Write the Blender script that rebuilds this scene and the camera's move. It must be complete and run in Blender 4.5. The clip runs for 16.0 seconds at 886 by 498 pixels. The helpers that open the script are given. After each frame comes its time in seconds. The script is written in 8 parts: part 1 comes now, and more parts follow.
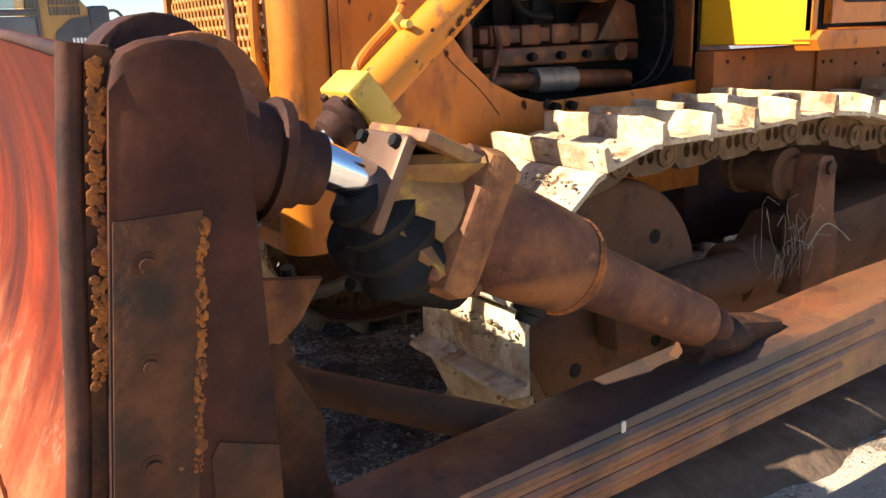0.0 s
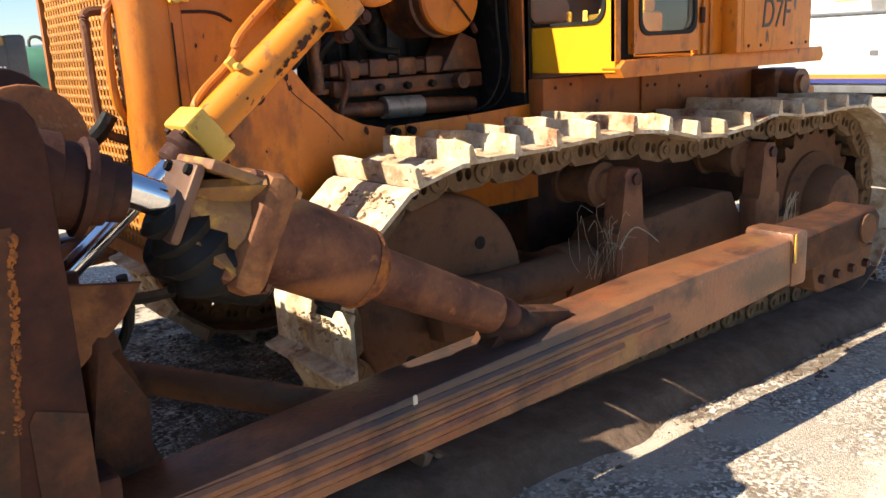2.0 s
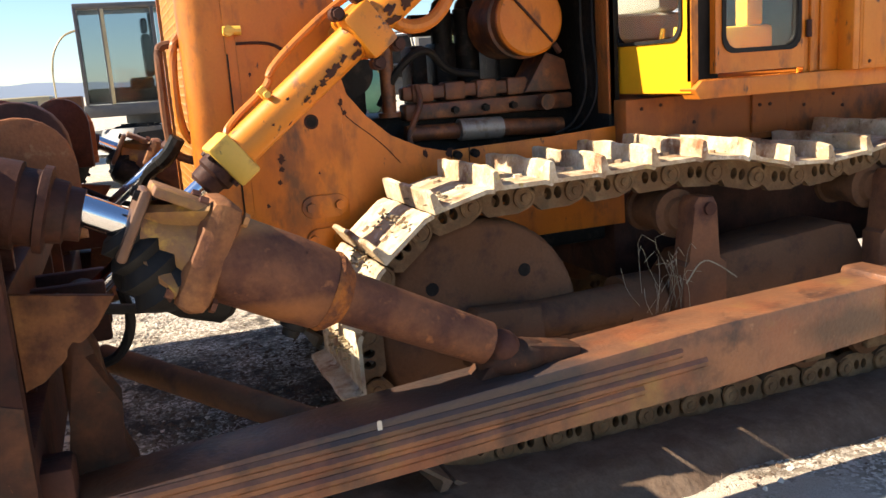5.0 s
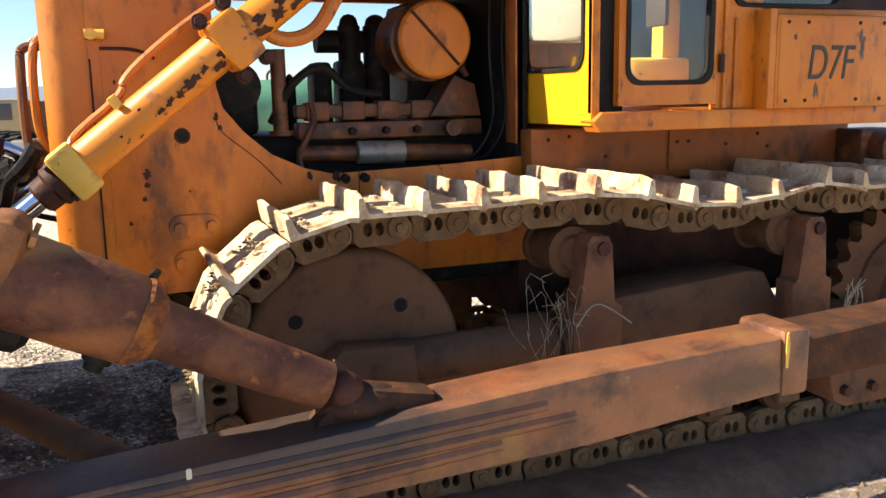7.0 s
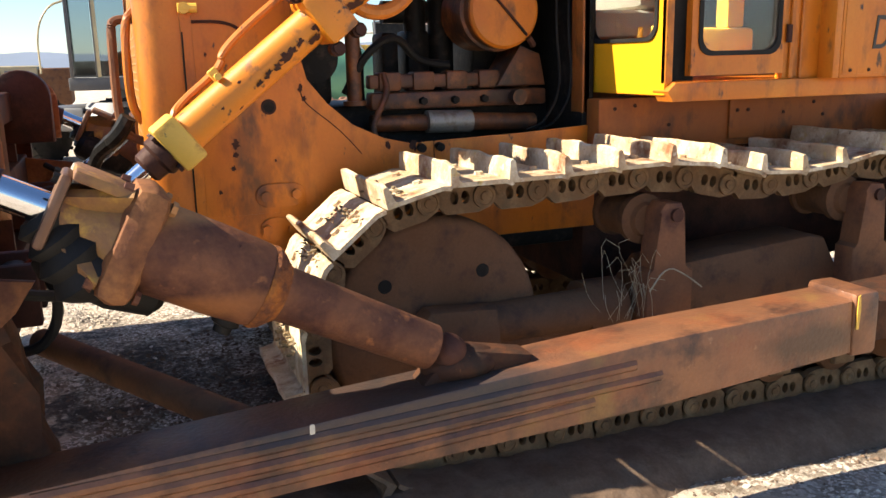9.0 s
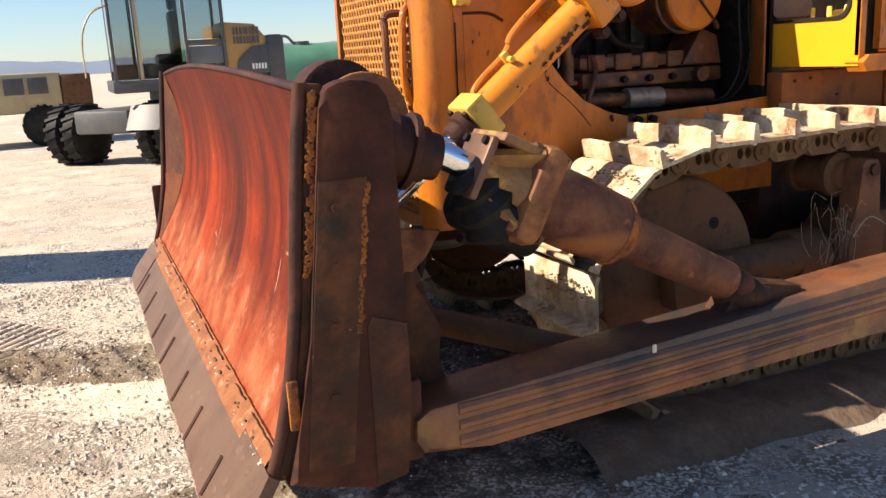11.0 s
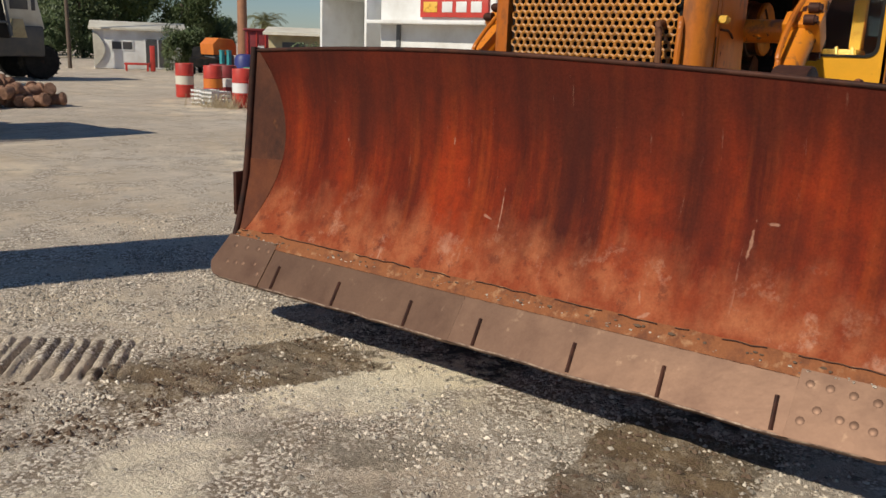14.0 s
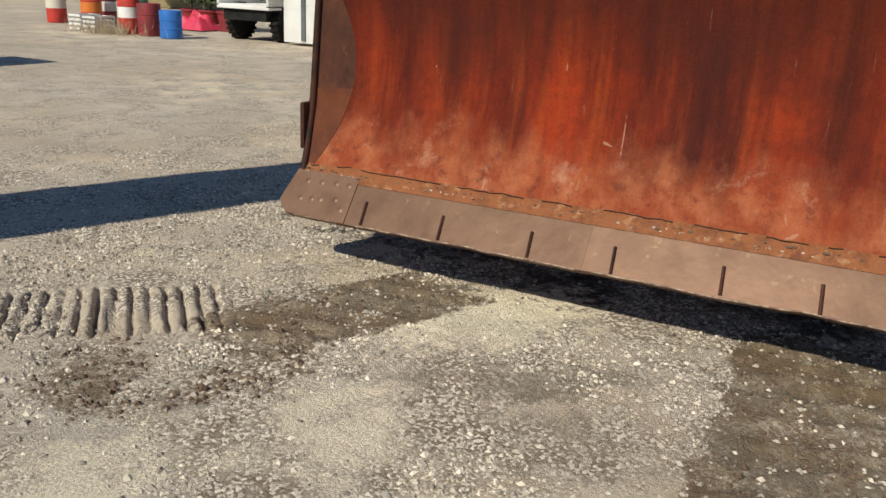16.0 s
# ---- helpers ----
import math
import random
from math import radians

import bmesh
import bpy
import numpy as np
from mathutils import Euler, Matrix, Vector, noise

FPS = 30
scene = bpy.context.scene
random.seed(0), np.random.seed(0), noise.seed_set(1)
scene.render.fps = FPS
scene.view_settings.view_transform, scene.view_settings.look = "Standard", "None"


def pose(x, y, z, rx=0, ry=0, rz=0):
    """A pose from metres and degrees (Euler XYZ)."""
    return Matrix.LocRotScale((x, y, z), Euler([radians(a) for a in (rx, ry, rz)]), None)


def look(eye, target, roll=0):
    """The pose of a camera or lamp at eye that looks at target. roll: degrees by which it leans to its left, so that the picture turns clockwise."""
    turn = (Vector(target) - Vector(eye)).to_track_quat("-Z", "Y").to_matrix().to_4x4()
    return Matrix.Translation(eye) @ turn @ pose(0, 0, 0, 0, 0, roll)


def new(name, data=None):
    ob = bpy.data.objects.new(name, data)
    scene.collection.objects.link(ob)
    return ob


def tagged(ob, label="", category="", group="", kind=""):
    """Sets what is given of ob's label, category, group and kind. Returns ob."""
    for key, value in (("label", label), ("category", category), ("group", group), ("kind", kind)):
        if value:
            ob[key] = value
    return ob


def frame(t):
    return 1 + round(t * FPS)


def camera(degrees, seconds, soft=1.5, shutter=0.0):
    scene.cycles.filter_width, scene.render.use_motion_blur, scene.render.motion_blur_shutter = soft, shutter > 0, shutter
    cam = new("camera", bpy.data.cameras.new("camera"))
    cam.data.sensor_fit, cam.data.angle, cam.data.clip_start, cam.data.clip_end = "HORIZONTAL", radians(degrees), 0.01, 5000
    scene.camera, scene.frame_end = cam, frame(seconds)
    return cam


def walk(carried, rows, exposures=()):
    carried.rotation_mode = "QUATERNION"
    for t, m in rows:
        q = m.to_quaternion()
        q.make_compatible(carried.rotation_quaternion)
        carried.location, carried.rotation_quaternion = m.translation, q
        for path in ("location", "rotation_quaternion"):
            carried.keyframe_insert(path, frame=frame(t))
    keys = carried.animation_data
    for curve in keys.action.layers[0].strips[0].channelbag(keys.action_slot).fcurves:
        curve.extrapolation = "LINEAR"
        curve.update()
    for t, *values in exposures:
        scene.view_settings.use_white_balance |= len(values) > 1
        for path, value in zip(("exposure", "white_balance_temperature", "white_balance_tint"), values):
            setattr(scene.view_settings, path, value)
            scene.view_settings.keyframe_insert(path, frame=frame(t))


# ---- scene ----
cam = camera(55.3, 16.0)
PATH = [
    (0, (-0.233, -3.03, 1.525), (0.821, -1.406, 1.024), -2.0),
    (0.5, (-0.531, -2.913, 1.564), (0.833, -1.541, 1.057), 0.5),
    (1, (-0.639, -3.089, 1.578), (0.887, -1.909, 1.051), 1.8),
    (1.5, (-0.388, -3.361, 1.558), (1.018, -2.04, 1.031), -1.1),
    (2, (-0.157, -3.572, 1.577), (1.011, -2.017, 1.11), -2.9),
    (2.5, (-0.12, -3.738, 1.564), (0.927, -2.092, 1.123), -1.0),
    (3, (-0.125, -3.779, 1.606), (0.88, -2.107, 1.164), -0.9),
    (3.2, (-0.071, -3.81, 1.618), (0.912, -2.128, 1.165), -1.0),
    (5.3, (0.664, -3.927, 1.568), (1.336, -2.087, 1.164), -4.1),
    (5.5, (0.78, -3.895, 1.559), (1.467, -2.06, 1.159), -4.1),
    (6, (0.959, -3.876, 1.553), (1.648, -2.037, 1.175), -3.1),
    (6.5, (0.938, -3.873, 1.568), (1.628, -2.032, 1.204), -2.1),
    (7, (0.987, -3.87, 1.553), (1.7, -2.036, 1.195), -1.1),
    (7.5, (1.055, -3.854, 1.553), (1.793, -2.035, 1.173), -1.2),
    (8, (1.056, -3.863, 1.555), (1.766, -2.036, 1.158), -1.3),
    (8.5, (0.977, -3.853, 1.559), (1.684, -2.028, 1.147), -1.5),
    (9, (0.677, -3.864, 1.583), (1.379, -2.042, 1.146), -1.3),
    (9.5, (0.391, -3.855, 1.566), (1.109, -2.042, 1.12), -2.2),
    (10, (0.087, -3.875, 1.621), (0.806, -2.07, 1.149), -2.4),
    (10.2, (-0.049, -3.891, 1.595), (0.665, -2.08, 1.138), -2.6),
    (12.3, (-1.775, -3.589, 1.57), (-0.74, -1.931, 1.144), -0.6),
    (12.4, (-1.922, -3.468, 1.583), (-0.779, -1.88, 1.17), 1.5),
    (12.5, (-2.031, -3.285, 1.601), (-0.787, -1.779, 1.168), 0.6),
    (12.7, (-2.257, -2.955, 1.583), (-0.81, -1.64, 1.164), 4.1),
    (13, (-2.599, -2.562, 1.561), (-0.987, -1.447, 1.162), 4.6),
    (13.3, (-2.927, -2.414, 1.581), (-1.272, -1.358, 1.196), 5.0),
    (13.5, (-3.097, -2.368, 1.593), (-1.459, -1.303, 1.168), 3.4),
    (13.8, (-3.215, -2.209, 1.59), (-1.629, -1.088, 1.113), 2.0),
    (14, (-3.292, -2.115, 1.591), (-1.724, -0.961, 1.132), 2.1),
    (14.2, (-3.367, -2.013, 1.559), (-1.785, -0.87, 1.121), 3.7),
    (14.5, (-3.552, -1.869, 1.505), (-1.912, -0.822, 1.04), 5.3),
    (15, (-3.857, -1.452, 1.6), (-2.169, -0.585, 0.966), 4.5),
    (15.5, (-3.784, -1.317, 1.488), (-2.163, -0.307, 0.896), 3.5),
    (16, (-3.864, -1.036, 1.531), (-2.158, -0.187, 0.924), 2.7),
]
SKY, SUN = 0.078, 4.7
EXPOSURES = [
    (0.0, 1.48, 6900, 11), (1.0, 1.34, 6900, 11), (1.5, 1.19, 6900, 11), (2.0, 1.28, 6900, 11), (5.3, 1.44, 6900, 11), (8.5, 1.42, 6900, 11), (9.5, 1.50, 6900, 11), (10.2, 1.42, 6900, 11),
    (12.3, 0.30, 6850, 18), (12.7, 0.18, 6850, 17), (13.2, 0.06, 6700, 13), (14.0, -0.30, 6600, 9), (15.0, -0.25, 6500, 7), (16.0, -0.15, 6450, 5)]
walk(cam, [(t, look(e, g, r)) for t, e, g, r in PATH], EXPOSURES)

# ---- light: clear sky, low sun straight ahead of the machine ----
SUN_ELEVATION, SUN_FROM = 39.3, Vector((-1.0, 0.18, 0.0))
world = bpy.data.worlds.new("sky")
scene.world = world
world.use_nodes = True
wn, wl = world.node_tree.nodes, world.node_tree.links
wn.clear()
sky_tex = wn.new("ShaderNodeTexSky")
sky_tex.sky_type, sky_tex.sun_disc = "NISHITA", False
sky_tex.sun_elevation = radians(SUN_ELEVATION)
sky_tex.sun_rotation = math.atan2(SUN_FROM.x, SUN_FROM.y)
sky_tex.air_density, sky_tex.dust_density, sky_tex.ozone_density = 1.0, 0.15, 7.0
bg, wout = wn.new("ShaderNodeBackground"), wn.new("ShaderNodeOutputWorld")
bg.inputs["Strength"].default_value = SKY
wl.new(sky_tex.outputs[0], bg.inputs[0])
wl.new(bg.outputs[0], wout.inputs[0])
sun_data = bpy.data.lights.new("sun", "SUN")
sun_data.energy, sun_data.angle, sun_data.color = SUN, radians(0.5), (1.0, 0.92, 0.78)
sun = new("sun", sun_data)
aim = SUN_FROM.normalized() * math.cos(radians(SUN_ELEVATION)) + Vector((0, 0, math.sin(radians(SUN_ELEVATION))))
sun.matrix_world = look(aim * 50, (0, 0, 0))


# ---- materials ----
def rgba(c):
    return (*c, 1.0)


def material(name, base, rough=0.6, metal=0.0, spots=(), grain=0.0, bump=0.0, bump_size=40.0, tint=0.12, streak=0.0, stain_and_light=()):
    """A surface: base colour, blotches (colour, size, amount, softness), patches of stain and painted light, fine
    grain, relief, tint per object.
    """
    m = bpy.data.materials.new(name)
    m.use_nodes = True
    n, l = m.node_tree.nodes, m.node_tree.links
    b = n["Principled BSDF"]
    b.inputs["Roughness"].default_value, b.inputs["Metallic"].default_value = rough, metal
    if "rust" in name or "steel" in name or "rubber" in name or "dirt" in name:
        b.inputs["Specular IOR Level"].default_value = 0.15
    geo = n.new("ShaderNodeNewGeometry")
    pos = geo.outputs["Position"]
    col = n.new("ShaderNodeRGB")
    col.outputs[0].default_value = rgba(base)
    out = col.outputs[0]
    seed = 0.0
    for c, size, amount, soft in spots:
        seed += 7.3
        add = n.new("ShaderNodeMapping")
        add.inputs["Location"].default_value = (seed, seed * 1.7, seed * 0.6)
        add.inputs["Scale"].default_value = (1, 1, 1.0 - 0.8 * streak)
        l.new(pos, add.inputs["Vector"])
        t = n.new("ShaderNodeTexNoise")
        t.inputs["Scale"].default_value, t.inputs["Detail"].default_value = 1.0 / size, 8.0
        t.inputs["Roughness"].default_value = 0.62
        l.new(add.outputs[0], t.inputs["Vector"])
        r = n.new("ShaderNodeMapRange")
        r.inputs["From Min"].default_value = 0.62 - amount * 0.35 - soft * 0.5
        r.inputs["From Max"].default_value = 0.62 - amount * 0.35 + soft * 0.5
        l.new(t.outputs["Fac"], r.inputs["Value"])
        mix = n.new("ShaderNodeMix")
        mix.data_type = "RGBA"
        l.new(r.outputs[0], mix.inputs["Factor"])
        l.new(out, mix.inputs["A"])
        mix.inputs["B"].default_value = rgba(c)
        out = mix.outputs["Result"]
    for centre, half, c, amount in stain_and_light:
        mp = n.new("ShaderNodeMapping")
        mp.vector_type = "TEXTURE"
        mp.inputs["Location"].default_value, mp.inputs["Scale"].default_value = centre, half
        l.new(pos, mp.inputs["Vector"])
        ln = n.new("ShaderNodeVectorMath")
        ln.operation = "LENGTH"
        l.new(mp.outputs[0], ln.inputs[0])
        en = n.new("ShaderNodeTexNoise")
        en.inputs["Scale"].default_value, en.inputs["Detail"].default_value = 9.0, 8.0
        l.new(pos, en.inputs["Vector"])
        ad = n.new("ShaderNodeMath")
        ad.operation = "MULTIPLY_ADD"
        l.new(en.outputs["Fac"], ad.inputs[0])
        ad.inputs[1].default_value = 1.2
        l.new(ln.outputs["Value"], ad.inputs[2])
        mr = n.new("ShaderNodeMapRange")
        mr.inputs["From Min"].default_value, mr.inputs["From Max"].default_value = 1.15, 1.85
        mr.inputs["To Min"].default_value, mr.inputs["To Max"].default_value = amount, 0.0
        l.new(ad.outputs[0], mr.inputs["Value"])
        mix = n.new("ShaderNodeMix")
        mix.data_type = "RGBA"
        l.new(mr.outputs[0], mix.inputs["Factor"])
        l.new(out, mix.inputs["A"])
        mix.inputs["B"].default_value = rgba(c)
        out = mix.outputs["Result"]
    info = n.new("ShaderNodeObjectInfo")
    g = n.new("ShaderNodeTexNoise")
    g.inputs["Scale"].default_value, g.inputs["Detail"].default_value = 90.0, 4.0
    l.new(pos, g.inputs["Vector"])
    val = n.new("ShaderNodeMath")
    val.operation = "MULTIPLY_ADD"
    l.new(g.outputs["Fac"], val.inputs[0])
    val.inputs[1].default_value, val.inputs[2].default_value = grain * 2.0, 1.0 - grain - tint * 0.5
    val2 = n.new("ShaderNodeMath")
    val2.operation = "MULTIPLY_ADD"
    l.new(info.outputs["Random"], val2.inputs[0])
    val2.inputs[1].default_value = tint
    l.new(val.outputs[0], val2.inputs[2])
    hsv = n.new("ShaderNodeHueSaturation")
    l.new(out, hsv.inputs["Color"])
    l.new(val2.outputs[0], hsv.inputs["Value"])
    l.new(hsv.outputs[0], b.inputs["Base Color"])
    if bump:
        bn = n.new("ShaderNodeTexNoise")
        bn.inputs["Scale"].default_value, bn.inputs["Detail"].default_value = bump_size, 7.0
        l.new(pos, bn.inputs["Vector"])
        bp = n.new("ShaderNodeBump")
        bp.inputs["Strength"].default_value, bp.inputs["Distance"].default_value = bump, 0.01
        l.new(bn.outputs["Fac"], bp.inputs["Height"])
        l.new(bp.outputs[0], b.inputs["Normal"])
    return m


M_PAINT = material(
    "machine_paint", (0.60, 0.176, 0.010), 0.45, 0.0,
    (((0.48, 0.125, 0.010), 0.55, 0.45, 0.35), ((0.66, 0.23, 0.02), 0.22, 0.0, 0.3), ((0.055, 0.028, 0.016), 0.06, -0.14, 0.05), ((0.15, 0.055, 0.02), 0.28, -0.06, 0.10), ((0.30, 0.085, 0.012), 0.12, 0.02, 0.2), ((0.20, 0.07, 0.02), 0.09, -0.12, 0.12)), 0.09, 0.10, 30, 0.05, 0.7)
M_GRIMY = material("grimy_orange_paint", (0.34, 0.098, 0.014), 0.6, 0.0, (((0.20, 0.062, 0.016), 0.35, 0.3, 0.35), ((0.06, 0.028, 0.016), 0.14, -0.02, 0.18), ((0.44, 0.13, 0.015), 0.2, -0.1, 0.2)), 0.10, 0.12, 40, 0.05, 0.5)
M_CYLINDER = material(
    "cylinder_paint", (0.66, 0.225, 0.012), 0.42, 0.0,
    (((0.66, 0.20, 0.012), 0.3, 0.4, 0.35), ((0.06, 0.035, 0.022), 0.05, -0.06, 0.05), ((0.22, 0.09, 0.03), 0.12, -0.05, 0.10)), 0.06, 0.08, 30, 0.0)
M_FRONT = material("yellow_cab_front", (0.80, 0.37, 0.012), 0.45, 0.0, (((0.70, 0.34, 0.012), 0.3, 0.3, 0.3), ((0.10, 0.05, 0.02), 0.04, -0.28, 0.05)), 0.05, 0.06, 30, 0.0)
M_YELLOW = material("worn_yellow_paint", (0.78, 0.46, 0.07), 0.45, 0.0,
                    (((0.42, 0.15, 0.02), 0.10, 0.0, 0.15), ((0.10, 0.06, 0.04), 0.05, -0.2, 0.06)), 0.05, 0.08, 40, 0.05)
M_EDGE = material("blade_edge_steel", (0.165, 0.096, 0.066), 0.46, 0.4,
                  (((0.205, 0.12, 0.08), 0.30, 0.2, 0.4), ((0.12, 0.066, 0.046), 0.22, 0.0, 0.3), ((0.36, 0.235, 0.155), 0.09, -0.22, 0.15)), 0.10, 0.22, 9, 0.25)
M_RUST = material("brown_rust", (0.175, 0.080, 0.044), 0.66, 0.1,
                  (((0.27, 0.112, 0.05), 0.25, 0.25, 0.30), ((0.085, 0.038, 0.028), 0.16, 0.10, 0.22), ((0.36, 0.18, 0.08), 0.03, -0.33, 0.10)), 0.16, 0.25, 60, 0.08)
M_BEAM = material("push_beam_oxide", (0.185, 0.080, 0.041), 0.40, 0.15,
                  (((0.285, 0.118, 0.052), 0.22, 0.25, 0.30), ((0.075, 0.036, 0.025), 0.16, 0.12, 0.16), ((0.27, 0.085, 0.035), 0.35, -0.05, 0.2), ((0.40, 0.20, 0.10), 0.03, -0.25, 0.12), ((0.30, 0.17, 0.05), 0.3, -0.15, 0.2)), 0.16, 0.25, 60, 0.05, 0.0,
                  # front half: oily stain, with the shade of blade and jack painted in
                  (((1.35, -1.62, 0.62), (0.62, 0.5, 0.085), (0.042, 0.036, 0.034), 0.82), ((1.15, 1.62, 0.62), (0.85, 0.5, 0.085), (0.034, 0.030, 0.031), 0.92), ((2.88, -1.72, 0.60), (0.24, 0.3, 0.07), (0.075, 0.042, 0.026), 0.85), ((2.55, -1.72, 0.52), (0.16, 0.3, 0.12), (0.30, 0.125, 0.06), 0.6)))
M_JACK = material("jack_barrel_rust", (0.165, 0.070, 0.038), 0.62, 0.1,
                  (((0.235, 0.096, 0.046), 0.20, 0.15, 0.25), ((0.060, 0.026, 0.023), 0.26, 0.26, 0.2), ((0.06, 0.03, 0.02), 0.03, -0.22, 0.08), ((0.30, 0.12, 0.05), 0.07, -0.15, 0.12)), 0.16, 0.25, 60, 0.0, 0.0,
                  # flaked tan patch above; the orange one below is reflected light painted on
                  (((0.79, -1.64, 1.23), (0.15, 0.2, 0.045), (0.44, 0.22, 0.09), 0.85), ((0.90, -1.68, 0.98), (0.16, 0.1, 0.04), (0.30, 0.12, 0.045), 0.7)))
M_DARK = material("dark_rust", (0.052, 0.023, 0.017), 0.60, 0.15,
                  (((0.10, 0.04, 0.026), 0.2, 0.15, 0.3), ((0.028, 0.018, 0.016), 0.12, 0.1, 0.2)), 0.14, 0.25, 60, 0.08)
M_BOX = material("box_rust", (0.045, 0.017, 0.012), 0.75, 0.0, (((0.12, 0.042, 0.022), 0.25, 0.15, 0.3), ((0.02, 0.012, 0.011), 0.15, 0.1, 0.3)), 0.1, 0.1, 40, 0.0)
M_GUSSET = material("gusset_brown_rust", (0.085, 0.034, 0.022), 0.7, 0.0, (((0.14, 0.052, 0.028), 0.2, 0.2, 0.3), ((0.045, 0.022, 0.018), 0.12, 0.05, 0.25), ((0.20, 0.075, 0.03), 0.06, -0.2, 0.15)), 0.14, 0.2, 50, 0.05, 0.5)
M_GUSSET_LOW = material("gusset_red_rust", (0.125, 0.040, 0.021), 0.7, 0.0, (((0.18, 0.058, 0.025), 0.18, 0.2, 0.3), ((0.085, 0.03, 0.02), 0.12, 0.05, 0.25)), 0.14, 0.2, 50, 0.05, 0.5)
M_WEAR = material("wear_plate_rust", (0.056, 0.025, 0.016), 0.66, 0.1,
                  (((0.13, 0.052, 0.024), 0.16, 0.2, 0.25), ((0.042, 0.028, 0.02), 0.10, 0.12, 0.2), ((0.34, 0.15, 0.05), 0.03, -0.25, 0.10)), 0.16, 0.3, 60, 0.08)
M_SEAM = material("seam_rust", (0.27, 0.10, 0.042), 0.75, 0.0, (((0.16, 0.06, 0.032), 0.08, 0.1, 0.2), ((0.46, 0.25, 0.13), 0.07, -0.05, 0.15)), 0.2, 0.5, 70, 0.05)
M_CLAMP = material("clamp_orange_rust", (0.25, 0.105, 0.045), 0.65, 0.05, (((0.36, 0.16, 0.06), 0.12, 0.15, 0.25), ((0.12, 0.05, 0.03), 0.09, 0.15, 0.2), ((0.08, 0.035, 0.025), 0.25, 0.0, 0.3)), 0.16, 0.3, 60, 0.0)
M_HEAD = material("worn_jack_paint", (0.27, 0.135, 0.04), 0.6, 0.0,
                  (((0.17, 0.075, 0.04), 0.09, 0.25, 0.2), ((0.50, 0.28, 0.045), 0.08, -0.04, 0.14)), 0.12, 0.3, 60, 0.1)
M_ORANGE_RUST = material("flaking_orange_rust", (0.36, 0.125, 0.03), 0.8, 0.0, (((0.13, 0.05, 0.028), 0.07, 0.35, 0.2), ((0.16, 0.06, 0.03), 0.03, 0.0, 0.15)), 0.25, 0.9, 90, 0.05)
M_SHOE = material("track_shoe_steel", (0.48, 0.345, 0.21), 0.65, 0.0,
                  (((0.70, 0.60, 0.43), 0.12, 0.2, 0.22), ((0.24, 0.105, 0.05), 0.14, 0.06, 0.15), ((0.58, 0.42, 0.13), 0.07, -0.12, 0.12), ((0.12, 0.07, 0.042), 0.03, -0.14, 0.1), ((0.78, 0.70, 0.54), 0.05, -0.1, 0.12)), 0.18, 0.5, 60, 0.12)
M_LIP = material("worn_lip_steel", (0.36, 0.26, 0.19), 0.5, 0.2, (((0.16, 0.10, 0.075), 0.06, 0.35, 0.15), ((0.52, 0.42, 0.32), 0.04, -0.1, 0.15)), 0.2, 0.4, 60, 0.1)
M_LINK = material("track_link_steel", (0.15, 0.088, 0.046), 0.7, 0.0,
                  (((0.25, 0.16, 0.085), 0.08, 0.1, 0.25), ((0.10, 0.075, 0.045), 0.06, 0.0, 0.2)), 0.15, 0.3, 70, 0.15)
M_DUSTY = material("dusty_brown_steel", (0.135, 0.063, 0.031), 0.8, 0.0,
                   (((0.165, 0.085, 0.046), 0.3, 0.2, 0.3), ((0.07, 0.04, 0.03), 0.12, 0.05, 0.2)), 0.15, 0.2, 50, 0.08)
M_GREASE = material("black_greasy_steel", (0.013, 0.012, 0.011), 0.55, 0.1, (((0.045, 0.035, 0.028), 0.06, 0.0, 0.2),), 0.2, 0.3, 40, 0.1)
M_BLACK = material("black_rubber", (0.011, 0.011, 0.011), 0.6, 0.0, (((0.03, 0.027, 0.024), 0.2, 0.2, 0.3),), 0.1, 0.1, 60, 0.1)
M_CHROME = material("chrome_rod", (0.75, 0.76, 0.78), 0.12, 1.0, (((0.45, 0.42, 0.40), 0.05, -0.2, 0.15),), 0.02, 0.0, 40, 0.0)
M_STEEL = material("dull_silver_steel", (0.32, 0.31, 0.28), 0.5, 0.6, (((0.18, 0.13, 0.09), 0.05, 0.1, 0.2),), 0.1, 0.1, 60, 0.1)
M_ENGINE = material("engine_paint_oily", (0.19, 0.062, 0.020), 0.5, 0.0,
                    (((0.045, 0.024, 0.018), 0.12, 0.35, 0.25), ((0.42, 0.15, 0.04), 0.10, -0.1, 0.25)), 0.1, 0.2, 50, 0.15)
M_GRILLE = material("grille_paint", (0.55, 0.22, 0.035), 0.5, 0.0, (((0.20, 0.08, 0.03), 0.05, 0.1, 0.2), ((0.36, 0.15, 0.03), 0.3, 0.2, 0.3)), 0.08, 0.1, 60, 0.0)
M_LETTER = material("black_letters", (0.03, 0.025, 0.02), 0.5)
M_WHITE = material("white_panel", (0.80, 0.80, 0.78), 0.5, 0.0, (((0.62, 0.60, 0.56), 0.8, 0.15, 0.3),), 0.03, 0.0, 40, 0.05)
M_CREAM = material("cream_panel", (0.66, 0.62, 0.52), 0.6, 0.0, (((0.50, 0.45, 0.36), 0.7, 0.15, 0.3),), 0.04, 0.0, 40, 0.05)
M_GREY = material("grey_metal", (0.13, 0.14, 0.15), 0.5, 0.0, (((0.08, 0.08, 0.08), 0.5, 0.15, 0.3),), 0.05, 0.0, 40, 0.1)
